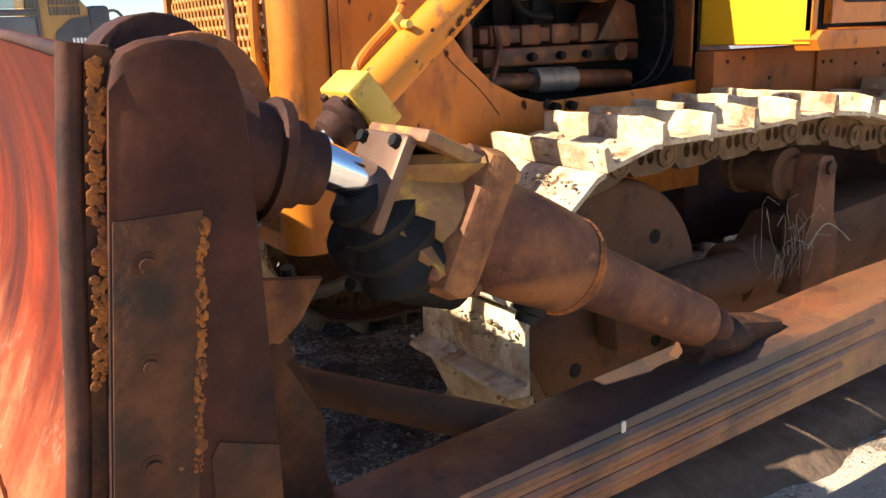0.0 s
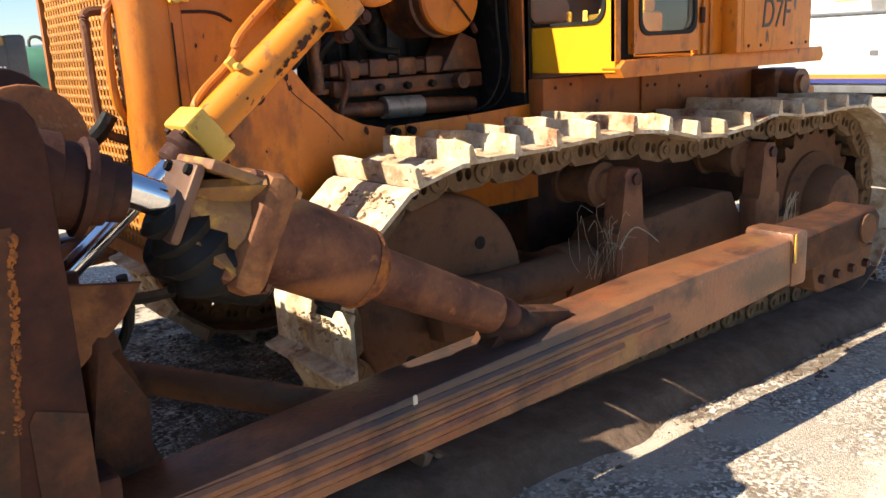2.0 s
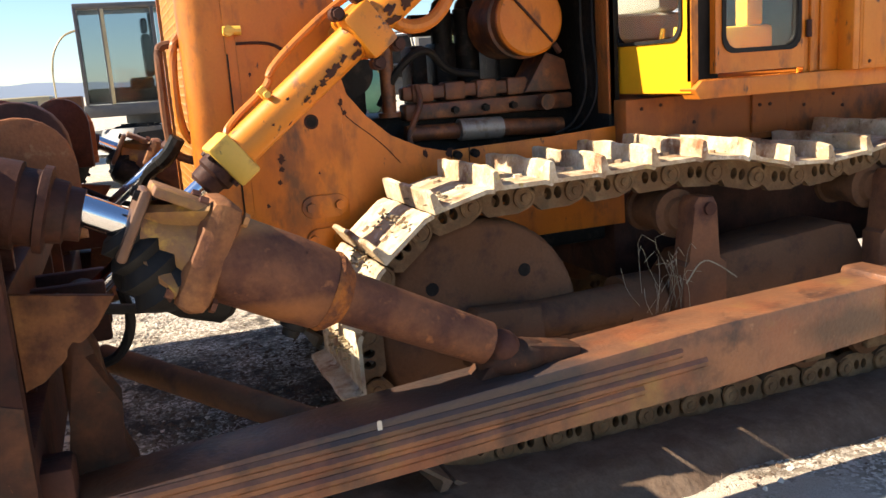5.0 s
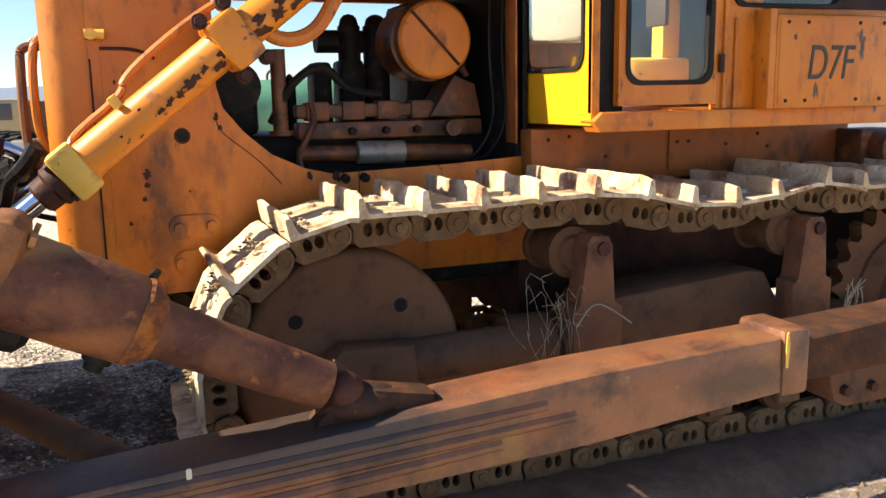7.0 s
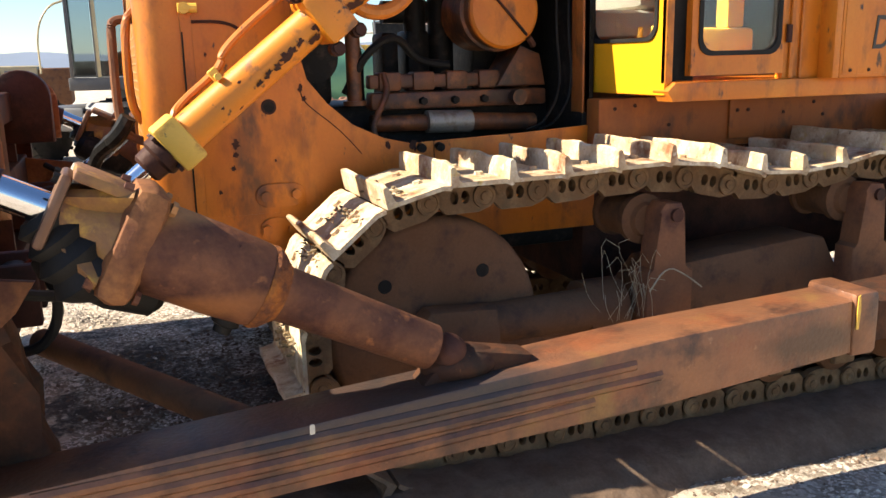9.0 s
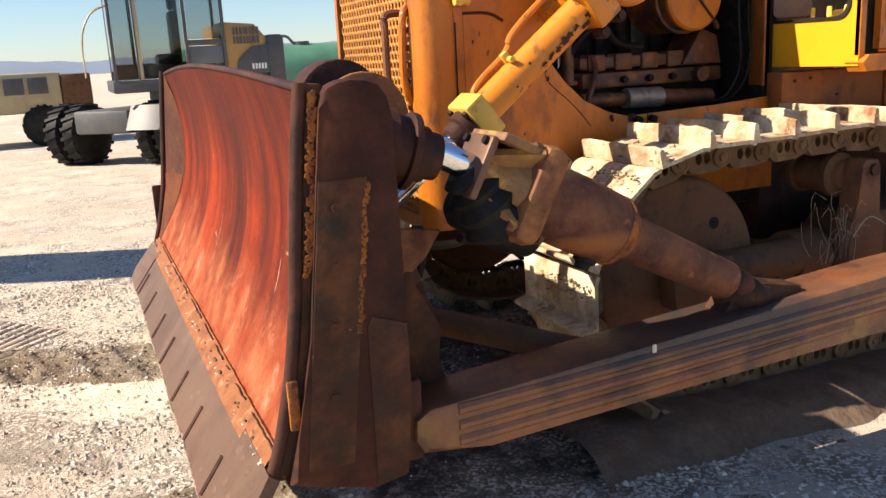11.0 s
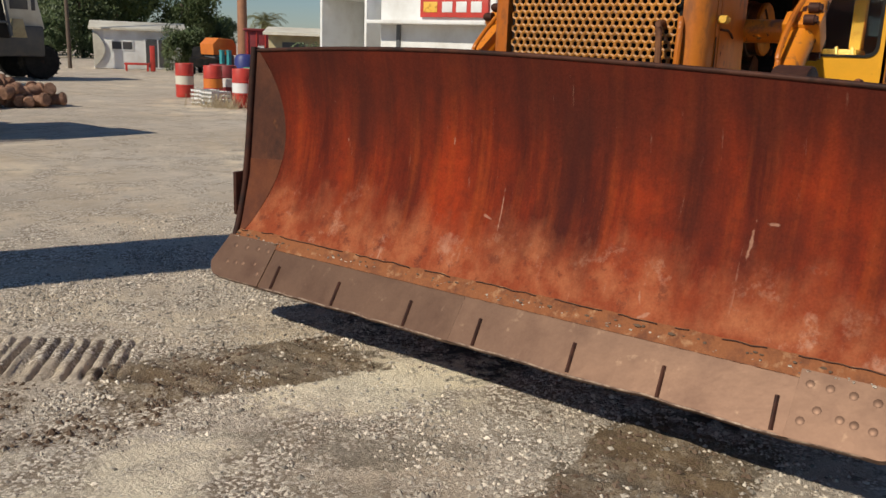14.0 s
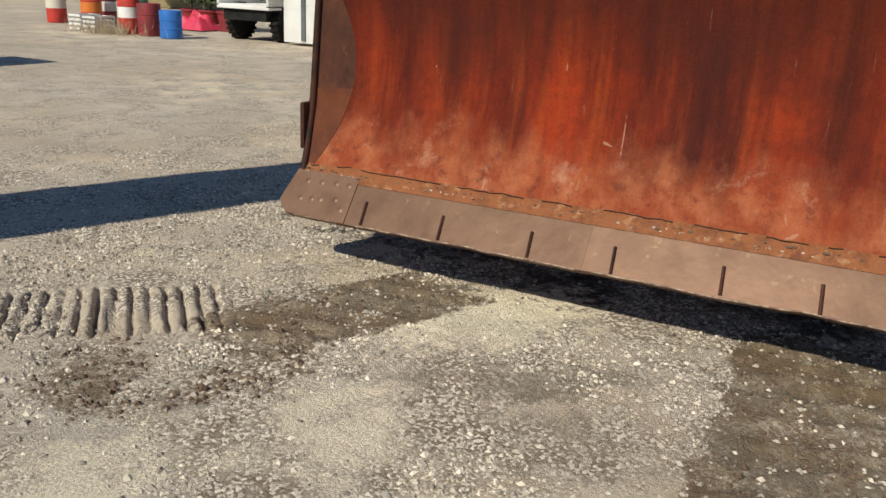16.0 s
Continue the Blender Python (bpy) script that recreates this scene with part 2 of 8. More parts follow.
M_DARKGREY = material("dark_grey_metal", (0.06, 0.062, 0.066), 0.5, 0.0, (((0.10, 0.09, 0.08), 0.4, 0.15, 0.3),), 0.05, 0.0, 40, 0.1)
M_GREEN = material("green_tank_paint", (0.10, 0.26, 0.16), 0.55, 0.0, (((0.07, 0.19, 0.12), 0.9, 0.2, 0.3),), 0.04, 0.0, 40, 0.05)
M_RED = material("red_paint", (0.55, 0.05, 0.035), 0.5, 0.0, (((0.35, 0.04, 0.03), 0.3, 0.15, 0.3),), 0.05, 0.0, 40, 0.1)
M_DARKRED = material("dark_red_paint", (0.26, 0.03, 0.035), 0.55, 0.0, (((0.16, 0.03, 0.03), 0.3, 0.15, 0.3),), 0.05, 0.0, 40, 0.1)
M_PINK = material("pink_plastic", (0.70, 0.06, 0.12), 0.45, 0.0, (((0.55, 0.04, 0.09), 0.3, 0.1, 0.3),), 0.03, 0.0, 40, 0.1)
M_BLUE = material("blue_plastic", (0.03, 0.17, 0.55), 0.45, 0.0, (((0.03, 0.12, 0.40), 0.3, 0.1, 0.3),), 0.03, 0.0, 40, 0.1)
M_TEAL = material("teal_paint", (0.04, 0.28, 0.30), 0.5, 0.0, (((0.03, 0.2, 0.22), 0.3, 0.1, 0.3),), 0.03, 0.0, 40, 0.1)
M_NAVY = material("navy_stripe", (0.03, 0.04, 0.20), 0.5, 0.0, (((0.05, 0.06, 0.2), 0.4, 0.1, 0.3),), 0.03)
M_ORANGE = material("orange_stripe", (0.70, 0.20, 0.03), 0.5, 0.0, (((0.6, 0.16, 0.03), 0.4, 0.1, 0.3),), 0.03)
M_TAN = material("tan_vehicle_paint", (0.42, 0.35, 0.20), 0.5, 0.0, (((0.32, 0.25, 0.14), 0.4, 0.15, 0.3),), 0.04)
M_TRUNK = material("bark", (0.13, 0.095, 0.07), 0.9, 0.0, (((0.08, 0.06, 0.045), 0.1, 0.2, 0.3),), 0.15, 0.6, 30, 0.1)
M_LEAF = material("tree_leaves", (0.085, 0.118, 0.040), 0.6, 0.0, (((0.05, 0.078, 0.026), 0.8, 0.2, 0.3), ((0.10, 0.13, 0.045), 0.4, -0.1, 0.3)), 0.2, 0.0, 40, 0.2)
M_ROLLER = material("dry_pinkish_rust", (0.30, 0.17, 0.115), 0.8, 0.0, (((0.16, 0.085, 0.055), 0.12, 0.2, 0.3), ((0.42, 0.28, 0.20), 0.1, -0.05, 0.2)), 0.2, 0.3, 30, 0.0)
M_FADED = material("faded_ochre_paint", (0.44, 0.25, 0.075), 0.55, 0.0, (((0.30, 0.17, 0.06), 0.4, 0.15, 0.3),), 0.05, 0.0, 40, 0.1)
M_PALM = material("palm_fronds", (0.20, 0.19, 0.065), 0.6, 0.0, (((0.10, 0.11, 0.035), 0.5, 0.2, 0.3), ((0.30, 0.24, 0.10), 0.4, -0.1, 0.3)), 0.2, 0.0, 40, 0.2)
M_POLE = material("reddish_pole", (0.36, 0.17, 0.09), 0.7, 0.0, (((0.26, 0.12, 0.07), 0.4, 0.1, 0.3),), 0.08, 0.0, 40, 0.1)
M_WEED = material("dry_weed", (0.46, 0.38, 0.25), 0.8, 0.0, (((0.3, 0.22, 0.13), 0.05, 0.1, 0.2),), 0.1, 0.0, 40, 0.1)
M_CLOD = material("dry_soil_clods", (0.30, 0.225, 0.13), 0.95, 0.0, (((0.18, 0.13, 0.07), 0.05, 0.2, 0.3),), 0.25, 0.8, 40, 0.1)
M_DIRT = material("packed_dirt", (0.13, 0.085, 0.058), 0.95, 0.0, (((0.2, 0.14, 0.1), 0.12, 0.2, 0.3),), 0.2, 0.8, 30, 0.1)
M_STONE = material("gravel_stones", (0.70, 0.61, 0.50), 0.9, 0.0, (((0.42, 0.36, 0.29), 0.5, 0.2, 0.3),), 0.2, 0.2, 80, 0.0)
M_HILL = material("far_hill", (0.16, 0.20, 0.27), 1.0, 0.0, (((0.13, 0.17, 0.22), 300.0, 0.2, 0.3),), 0.0, 0.0, 40, 0.0)


def glass_material(name="window_glass", colour=(0.75, 0.80, 0.80)):
    m = bpy.data.materials.new(name)
    m.use_nodes = True
    b = m.node_tree.nodes["Principled BSDF"]
    b.inputs["Base Color"].default_value = rgba(colour)
    b.inputs["Roughness"].default_value, b.inputs["Transmission Weight"].default_value, b.inputs["IOR"].default_value = 0.03, 1.0, 1.45
    return m


M_GLASS = glass_material()
M_TINTED = glass_material("tinted_glass", (0.34, 0.38, 0.38))


# dirt, damp, sand and painted shade on the yard: x, y, half-lengths, turn, colour, strength
DIRT_C, SAND_C, DAMP_C, MUD_SHADE_C = (0.155, 0.105, 0.055), (0.90, 0.78, 0.58), (0.20, 0.17, 0.125), (0.14, 0.10, 0.066)
UNDER_SHADE_C = (0.055, 0.042, 0.031)
STAINS_AND_SHADE = [
    (-0.38, 0.46, 0.74, 0.46, -40, SAND_C, 0.97), (-1.6, 0.45, 0.7, 0.4, -30, SAND_C, 0.6), (0.05, 0.25, 0.5, 0.36, -40, SAND_C, 0.9), (-2.3, 1.0, 0.5, 0.35, 0, SAND_C, 0.6),
    (-0.92, 0.08, 0.62, 0.28, -50, DAMP_C, 0.75), (-1.3, -0.2, 0.5, 0.22, -50, DAMP_C, 0.5), (-1.2, 0.98, 0.34, 0.17, 10, DIRT_C, 0.9), (-1.80, 1.50, 0.40, 0.22, 30, DIRT_C, 0.9), (-1.55, 1.05, 0.5, 0.14, -20, DIRT_C, 0.6),
    # muddy ground; shade under machine and beam is painted dark into it
    (-2.4, -0.2, 0.7, 0.5, 30, DAMP_C, 0.5), (3.2, -2.35, 0.8, 0.35, 5, SAND_C, 0.5), (2.6, -1.20, 1.9, 0.26, 0, MUD_SHADE_C, 0.9), (0.98, 0.3, 1.12, 2.6, 0, UNDER_SHADE_C, 0.97), (1.15, 0.0, 0.90, 1.30, 0, MUD_SHADE_C, 0.6), (0.85, -0.95, 0.75, 0.75, 0, UNDER_SHADE_C, 1.0), (0.85, 0.5, 0.75, 1.0, 0, UNDER_SHADE_C, 0.9), (3.4, -1.42, 1.35, 0.22, 0, MUD_SHADE_C, 0.9), (3.2, 0.0, 1.6, 1.0, 0, MUD_SHADE_C, 0.9), (6.4, -1.15, 2.2, 0.75, 5, DIRT_C, 0.8), (5.2, -1.75, 1.1, 0.4, 10, DAMP_C, 0.7), (4.9, -2.3, 0.8, 0.3, 10, DAMP_C, 0.6),
]
# two churned lanes left by the tracks, squarish and sharply bounded: x, y, half-lengths, turn
LANES = [(-0.76, -1.04, 0.98, 0.36, 2), (-0.66, 1.06, 0.66, 0.30, -24)]


def ground_material():
    """Pale limestone gravel and fines with worn dirt patches, painted shade under the machine and grey grit."""
    m = bpy.data.materials.new("gravel_ground")
    m.use_nodes = True
    n, l = m.node_tree.nodes, m.node_tree.links
    b = n["Principled BSDF"]
    b.inputs["Roughness"].default_value = 0.95
    pos = n.new("ShaderNodeNewGeometry").outputs["Position"]

    def noise_tex(scale, detail, rough=0.6):
        t = n.new("ShaderNodeTexNoise")
        t.inputs["Scale"].default_value, t.inputs["Detail"].default_value, t.inputs["Roughness"].default_value = scale, detail, rough
        l.new(pos, t.inputs["Vector"])
        return t.outputs["Fac"]

    def ramp(v, lo, hi):
        r = n.new("ShaderNodeMapRange")
        r.inputs["From Min"].default_value, r.inputs["From Max"].default_value = lo, hi
        l.new(v, r.inputs["Value"])
        return r.outputs[0]

    def mix(f, a, c):
        x = n.new("ShaderNodeMix")
        x.data_type = "RGBA"
        l.new(f, x.inputs["Factor"])
        if isinstance(a, tuple):
            x.inputs["A"].default_value = rgba(a)
        else:
            l.new(a, x.inputs["A"])
        if isinstance(c, tuple):
            x.inputs["B"].default_value = rgba(c)
        else:
            l.new(c, x.inputs["B"])
        return x.outputs["Result"]

    def larger(a, c):
        x = n.new("ShaderNodeMath")
        x.operation = "MAXIMUM"
        l.new(a, x.inputs[0])
        l.new(c, x.inputs[1])
        return x.outputs[0]

    big, mid = ramp(noise_tex(0.40, 8, 0.65), 0.38, 0.66), ramp(noise_tex(1.2, 10, 0.7), 0.34, 0.70)
    sand = mix(mid, (0.50, 0.385, 0.265), (0.74, 0.60, 0.44))
    grit = mix(mid, (0.46, 0.40, 0.335), (0.74, 0.655, 0.56))
    col = mix(big, sand, grit)
    swath = noise_tex(0.23, 7, 0.68)
    col = mix(ramp(swath, 0.52, 0.66), col, (0.40, 0.335, 0.265))
    col = mix(ramp(swath, 0.46, 0.34), col, (0.82, 0.685, 0.50))
    dirt = ramp(noise_tex(1.1, 9, 0.75), 0.60, 0.74)
    col = mix(dirt, col, (0.30, 0.225, 0.15))
    grey = ramp(noise_tex(3.3, 9, 0.8), 0.53, 0.66)
    col = mix(grey, col, (0.44, 0.39, 0.335))
    edge = noise_tex(4.0, 9, 0.75)
    mottle = ramp(noise_tex(11.0, 7, 0.7), 0.30, 0.50)
    bare = None
    for cx, cy, rx, ry, turn, c, amount in STAINS_AND_SHADE:
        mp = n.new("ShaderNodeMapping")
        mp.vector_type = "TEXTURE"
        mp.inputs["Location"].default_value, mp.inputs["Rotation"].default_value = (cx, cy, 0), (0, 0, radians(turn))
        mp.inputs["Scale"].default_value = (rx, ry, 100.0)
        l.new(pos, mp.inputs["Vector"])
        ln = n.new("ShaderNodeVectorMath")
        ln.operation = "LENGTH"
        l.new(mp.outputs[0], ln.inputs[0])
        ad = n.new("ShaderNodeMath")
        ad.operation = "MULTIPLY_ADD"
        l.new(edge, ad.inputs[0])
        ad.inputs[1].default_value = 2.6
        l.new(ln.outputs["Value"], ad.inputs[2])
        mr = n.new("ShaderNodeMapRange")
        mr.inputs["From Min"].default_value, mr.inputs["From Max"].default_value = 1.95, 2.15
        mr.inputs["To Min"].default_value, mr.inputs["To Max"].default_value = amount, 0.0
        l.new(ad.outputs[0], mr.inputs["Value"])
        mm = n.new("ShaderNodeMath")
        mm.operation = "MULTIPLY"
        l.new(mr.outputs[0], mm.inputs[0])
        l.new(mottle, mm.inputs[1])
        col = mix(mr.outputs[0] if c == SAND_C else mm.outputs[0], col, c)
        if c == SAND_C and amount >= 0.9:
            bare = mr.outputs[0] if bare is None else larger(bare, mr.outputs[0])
    clods = noise_tex(7.0, 8, 0.75)
    lane_col = mix(ramp(clods, 0.50, 0.68), mix(ramp(noise_tex(2.4, 6), 0.42, 0.58), (0.15, 0.096, 0.048), (0.145, 0.112, 0.076)), (0.34, 0.26, 0.165))
    for cx, cy, hx, hy, turn in LANES:
        mp = n.new("ShaderNodeMapping")
        mp.vector_type = "TEXTURE"
        mp.inputs["Location"].default_value, mp.inputs["Rotation"].default_value = (cx, cy, 0), (0, 0, radians(turn))
        mp.inputs["Scale"].default_value = (hx, hy, 100.0)
        l.new(pos, mp.inputs["Vector"])
        ab = n.new("ShaderNodeVectorMath")
        ab.operation = "ABSOLUTE"
        l.new(mp.outputs[0], ab.inputs[0])
        sp = n.new("ShaderNodeSeparateXYZ")
        l.new(ab.outputs[0], sp.inputs[0])
        mx = n.new("ShaderNodeMath")
        mx.operation = "SMOOTH_MAX"
        l.new(sp.outputs[0], mx.inputs[0])
        l.new(sp.outputs[1], mx.inputs[1])
        mx.inputs[2].default_value = 0.3
        ad = n.new("ShaderNodeMath")
        ad.operation = "MULTIPLY_ADD"
        l.new(edge, ad.inputs[0])
        ad.inputs[1].default_value = 1.5
        l.new(mx.outputs[0], ad.inputs[2])
        mr = n.new("ShaderNodeMapRange")
        mr.inputs["From Min"].default_value, mr.inputs["From Max"].default_value = 1.70, 1.80
        mr.inputs["To Min"].default_value, mr.inputs["To Max"].default_value = 0.95, 0.0
        l.new(ad.outputs[0], mr.inputs["Value"])
        torn = n.new("ShaderNodeMath")
        torn.operation = "MULTIPLY"
        l.new(mr.outputs[0], torn.inputs[0])
        l.new(ramp(noise_tex(13.0, 8, 0.8), 0.30, 0.42), torn.inputs[1])
        col = mix(torn.outputs[0], col, lane_col)
        bare = larger(bare, mr.outputs[0])
    vor = n.new("ShaderNodeTexVoronoi")
    vor.inputs["Scale"].default_value, vor.inputs["Randomness"].default_value = 75.0, 1.0
    l.new(pos, vor.inputs["Vector"])
    sep = n.new("ShaderNodeSeparateColor")
    l.new(vor.outputs["Color"], sep.inputs[0])
    pick = ramp(sep.outputs[0], 0.45, 0.9)
    peb = mix(pick, (0.27, 0.205, 0.145), (0.90, 0.80, 0.67))
    amount = n.new("ShaderNodeMath")
    amount.operation = "MULTIPLY"
    l.new(ramp(noise_tex(1.7, 8, 0.7), 0.44, 0.58), amount.inputs[0])
    l.new(ramp(bare, 1.45, 0.0), amount.inputs[1])
    col = mix(amount.outputs[0], col, peb)
    fine = ramp(noise_tex(160, 3), 0.25, 0.75)
    hsv = n.new("ShaderNodeHueSaturation")
    vr = n.new("ShaderNodeMapRange")
    vr.inputs["To Min"].default_value, vr.inputs["To Max"].default_value = 0.82, 1.14
    l.new(fine, vr.inputs["Value"])
    l.new(vr.outputs[0], hsv.inputs["Value"])
    l.new(col, hsv.inputs["Color"])
    l.new(hsv.outputs[0], b.inputs["Base Color"])
    bp = n.new("ShaderNodeBump")
    bp.inputs["Strength"].default_value, bp.inputs["Distance"].default_value = 0.4, 0.008
    l.new(vor.outputs["Distance"], bp.inputs["Height"])
    bp.invert = True
    bp2 = n.new("ShaderNodeBump")
    bp2.inputs["Strength"].default_value, bp2.inputs["Distance"].default_value = 0.7, 0.022
    l.new(noise_tex(50, 10, 0.75), bp2.inputs["Height"])
    l.new(bp.outputs[0], bp2.inputs["Normal"])
    l.new(bp2.outputs[0], b.inputs["Normal"])
    return m


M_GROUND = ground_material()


def blade_material():
    """Red rust run down the blade face in streaks, dull brown patches, foot scuffed and painted sunlit pale."""
    m = bpy.data.materials.new("blade_face_rust")
    m.use_nodes = True
    n, l = m.node_tree.nodes, m.node_tree.links
    b = n["Principled BSDF"]
    b.inputs["Roughness"].default_value, b.inputs["Specular IOR Level"].default_value = 0.75, 0.1
    pos = n.new("ShaderNodeNewGeometry").outputs["Position"]

    def field(scale, size, detail, lo, hi, rough=0.6):
        mp = n.new("ShaderNodeMapping")
        mp.inputs["Scale"].default_value = scale
        l.new(pos, mp.inputs["Vector"])
        t = n.new("ShaderNodeTexNoise")
        t.inputs["Scale"].default_value, t.inputs["Detail"].default_value, t.inputs["Roughness"].default_value = size, detail, rough
        t.inputs["Distortion"].default_value = 0.1
        l.new(mp.outputs[0], t.inputs["Vector"])
        r = n.new("ShaderNodeMapRange")
        r.inputs["From Min"].default_value, r.inputs["From Max"].default_value = lo, hi
        l.new(t.outputs["Fac"], r.inputs["Value"])
        return r.outputs[0]

    def mix(f, a, c):
        x = n.new("ShaderNodeMix")
        x.data_type = "RGBA"
        l.new(f, x.inputs["Factor"])
        for k, v in (("A", a), ("B", c)):
            if isinstance(v, tuple):
                x.inputs[k].default_value = rgba(v)
            else:
                l.new(v, x.inputs[k])
        return x.outputs["Result"]

    def times(a, c):
        x = n.new("ShaderNodeMath")
        x.operation = "MULTIPLY"
        for k, v in enumerate((a, c)):
            if isinstance(v, float):
                x.inputs[k].default_value = v
            else:
                l.new(v, x.inputs[k])
        return x.outputs[0]

    col = mix(field((0.3, 3.6, 0.6), 1.3, 7, 0.36, 0.64), (0.095, 0.013, 0.007), (0.28, 0.033, 0.009))
    col = mix(times(field((0.3, 7.0, 0.6), 1.3, 8, 0.45, 0.80), 0.4), col, (0.040, 0.010, 0.008))
    col = mix(times(field((0.3, 12.0, 0.9), 1.0, 7, 0.49, 0.68), 0.5), col, (0.35, 0.060, 0.013))
    col = mix(times(field((0.6, 1.0, 1.2), 1.5, 8, 0.46, 0.72), 0.7), col, (0.036, 0.011, 0.009))
    col = mix(times(field((1, 1, 1), 26, 7, 0.45, 0.75), 0.35), col, (0.045, 0.012, 0.009))
    # broad dark runs down the face
    for cy, cz, ry, rz, amount in ((-0.36, 1.05, 0.26, 0.55, 0.75), (-0.30, 0.75, 0.36, 0.2, 0.5), (-0.95, 1.0, 0.12, 0.36, 0.45), (0.85, 1.25, 0.16, 0.34, 0.4), (-0.62, 0.55, 0.2, 0.14, 0.5)):
        mp = n.new("ShaderNodeMapping")
        mp.vector_type = "TEXTURE"
        mp.inputs["Location"].default_value, mp.inputs["Scale"].default_value = (0.0, cy, cz), (100.0, ry, rz)
        l.new(pos, mp.inputs["Vector"])
        ln = n.new("ShaderNodeVectorMath")
        ln.operation = "LENGTH"
        l.new(mp.outputs[0], ln.inputs[0])
        ad = n.new("ShaderNodeMath")
        ad.operation = "MULTIPLY_ADD"
        l.new(field((0.5, 6.0, 0.7), 1.4, 8, 0.0, 1.0, 0.7), ad.inputs[0])
        ad.inputs[1].default_value = 2.2
        l.new(ln.outputs["Value"], ad.inputs[2])
        mr = n.new("ShaderNodeMapRange")
        mr.inputs["From Min"].default_value, mr.inputs["From Max"].default_value = 1.45, 2.15
        mr.inputs["To Min"].default_value, mr.inputs["To Max"].default_value = amount, 0.0
        l.new(ad.outputs[0], mr.inputs["Value"])
        col = mix(mr.outputs[0], col, (0.042, 0.010, 0.008))
    # darker brown towards the top edge
    sep0 = n.new("ShaderNodeSeparateXYZ")
    l.new(pos, sep0.inputs[0])
    high = n.new("ShaderNodeMath")
    high.operation = "MULTIPLY_ADD"
    l.new(field((1, 2.0, 0.6), 2.0, 7, 0.2, 0.8), high.inputs[0])
    high.inputs[1].default_value = 0.45
    l.new(sep0.outputs[2], high.inputs[2])
    top_dark = n.new("ShaderNodeMapRange")
    top_dark.inputs["From Min"].default_value, top_dark.inputs["From Max"].default_value = 1.28, 1.62
    top_dark.inputs["To Min"].default_value, top_dark.inputs["To Max"].default_value = 0.0, 0.68
    l.new(high.outputs[0], top_dark.inputs["Value"])
    col = mix(top_dark.outputs[0], col, (0.060, 0.016, 0.011))
    # scuffed foot, painted lighter for sun on the upturned curve, ragged along its upper edge
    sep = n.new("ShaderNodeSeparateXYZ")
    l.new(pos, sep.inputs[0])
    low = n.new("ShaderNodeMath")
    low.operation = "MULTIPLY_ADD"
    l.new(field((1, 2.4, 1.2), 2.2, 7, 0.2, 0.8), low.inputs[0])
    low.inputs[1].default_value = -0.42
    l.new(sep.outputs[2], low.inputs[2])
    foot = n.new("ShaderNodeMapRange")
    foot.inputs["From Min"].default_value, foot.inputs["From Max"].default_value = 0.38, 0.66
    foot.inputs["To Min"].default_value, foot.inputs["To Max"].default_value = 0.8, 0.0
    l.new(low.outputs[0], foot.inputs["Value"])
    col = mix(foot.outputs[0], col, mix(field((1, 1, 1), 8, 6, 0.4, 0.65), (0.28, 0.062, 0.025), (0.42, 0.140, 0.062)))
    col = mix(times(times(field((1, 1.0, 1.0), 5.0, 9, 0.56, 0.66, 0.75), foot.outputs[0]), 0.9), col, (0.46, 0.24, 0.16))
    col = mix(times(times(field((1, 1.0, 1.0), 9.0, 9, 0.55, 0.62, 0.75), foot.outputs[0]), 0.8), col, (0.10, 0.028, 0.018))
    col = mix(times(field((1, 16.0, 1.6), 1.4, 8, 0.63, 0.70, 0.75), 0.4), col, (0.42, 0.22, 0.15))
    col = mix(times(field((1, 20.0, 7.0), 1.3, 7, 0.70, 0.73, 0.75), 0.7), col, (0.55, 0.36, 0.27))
    # pale scratches and dried drips
    for cy, cz, ry, rz, lean in ((-1.17, 0.90, 0.010, 0.09, 3), (-0.02, 0.86, 0.005, 0.14, -2), (-0.82, 0.56, 0.05, 0.012, -25), (-1.24, 0.98, 0.03, 0.009, 0), (0.05, 0.83, 0.035, 0.010, 20), (-0.78, 0.63, 0.008, 0.04, -20), (0.30, 1.16, 0.007, 0.03, 0), (0.62, 0.55, 0.007, 0.08, 4), (-0.3, 0.5, 0.03, 0.025, 0), (-1.02, 0.52, 0.04, 0.010, 15), (1.0, 1.1, 0.006, 0.02, 0)):
        mp = n.new("ShaderNodeMapping")
        mp.vector_type = "TEXTURE"
        mp.inputs["Location"].default_value, mp.inputs["Scale"].default_value, mp.inputs["Rotation"].default_value = (0.0, cy, cz), (100.0, ry, rz), (radians(lean), 0, 0)
        l.new(pos, mp.inputs["Vector"])
        ln = n.new("ShaderNodeVectorMath")
        ln.operation = "LENGTH"
        l.new(mp.outputs[0], ln.inputs[0])
        ad = n.new("ShaderNodeMath")
        ad.operation = "MULTIPLY_ADD"
        l.new(field((1, 1, 1), 30, 5, 0.0, 1.0, 0.7), ad.inputs[0])
        ad.inputs[1].default_value = 2.4
        l.new(ln.outputs["Value"], ad.inputs[2])
        mr = n.new("ShaderNodeMapRange")
        mr.inputs["From Min"].default_value, mr.inputs["From Max"].default_value = 1.6, 1.95
        mr.inputs["To Min"].default_value, mr.inputs["To Max"].default_value = 0.6, 0.0
        l.new(ad.outputs[0], mr.inputs["Value"])
        col = mix(mr.outputs[0], col, (0.46, 0.24, 0.16))
    g = field((1, 1, 1), 95, 4, 0.25, 0.75)
    vr = n.new("ShaderNodeMapRange")
    vr.inputs["To Min"].default_value, vr.inputs["To Max"].default_value = 0.82, 1.16
    l.new(g, vr.inputs["Value"])
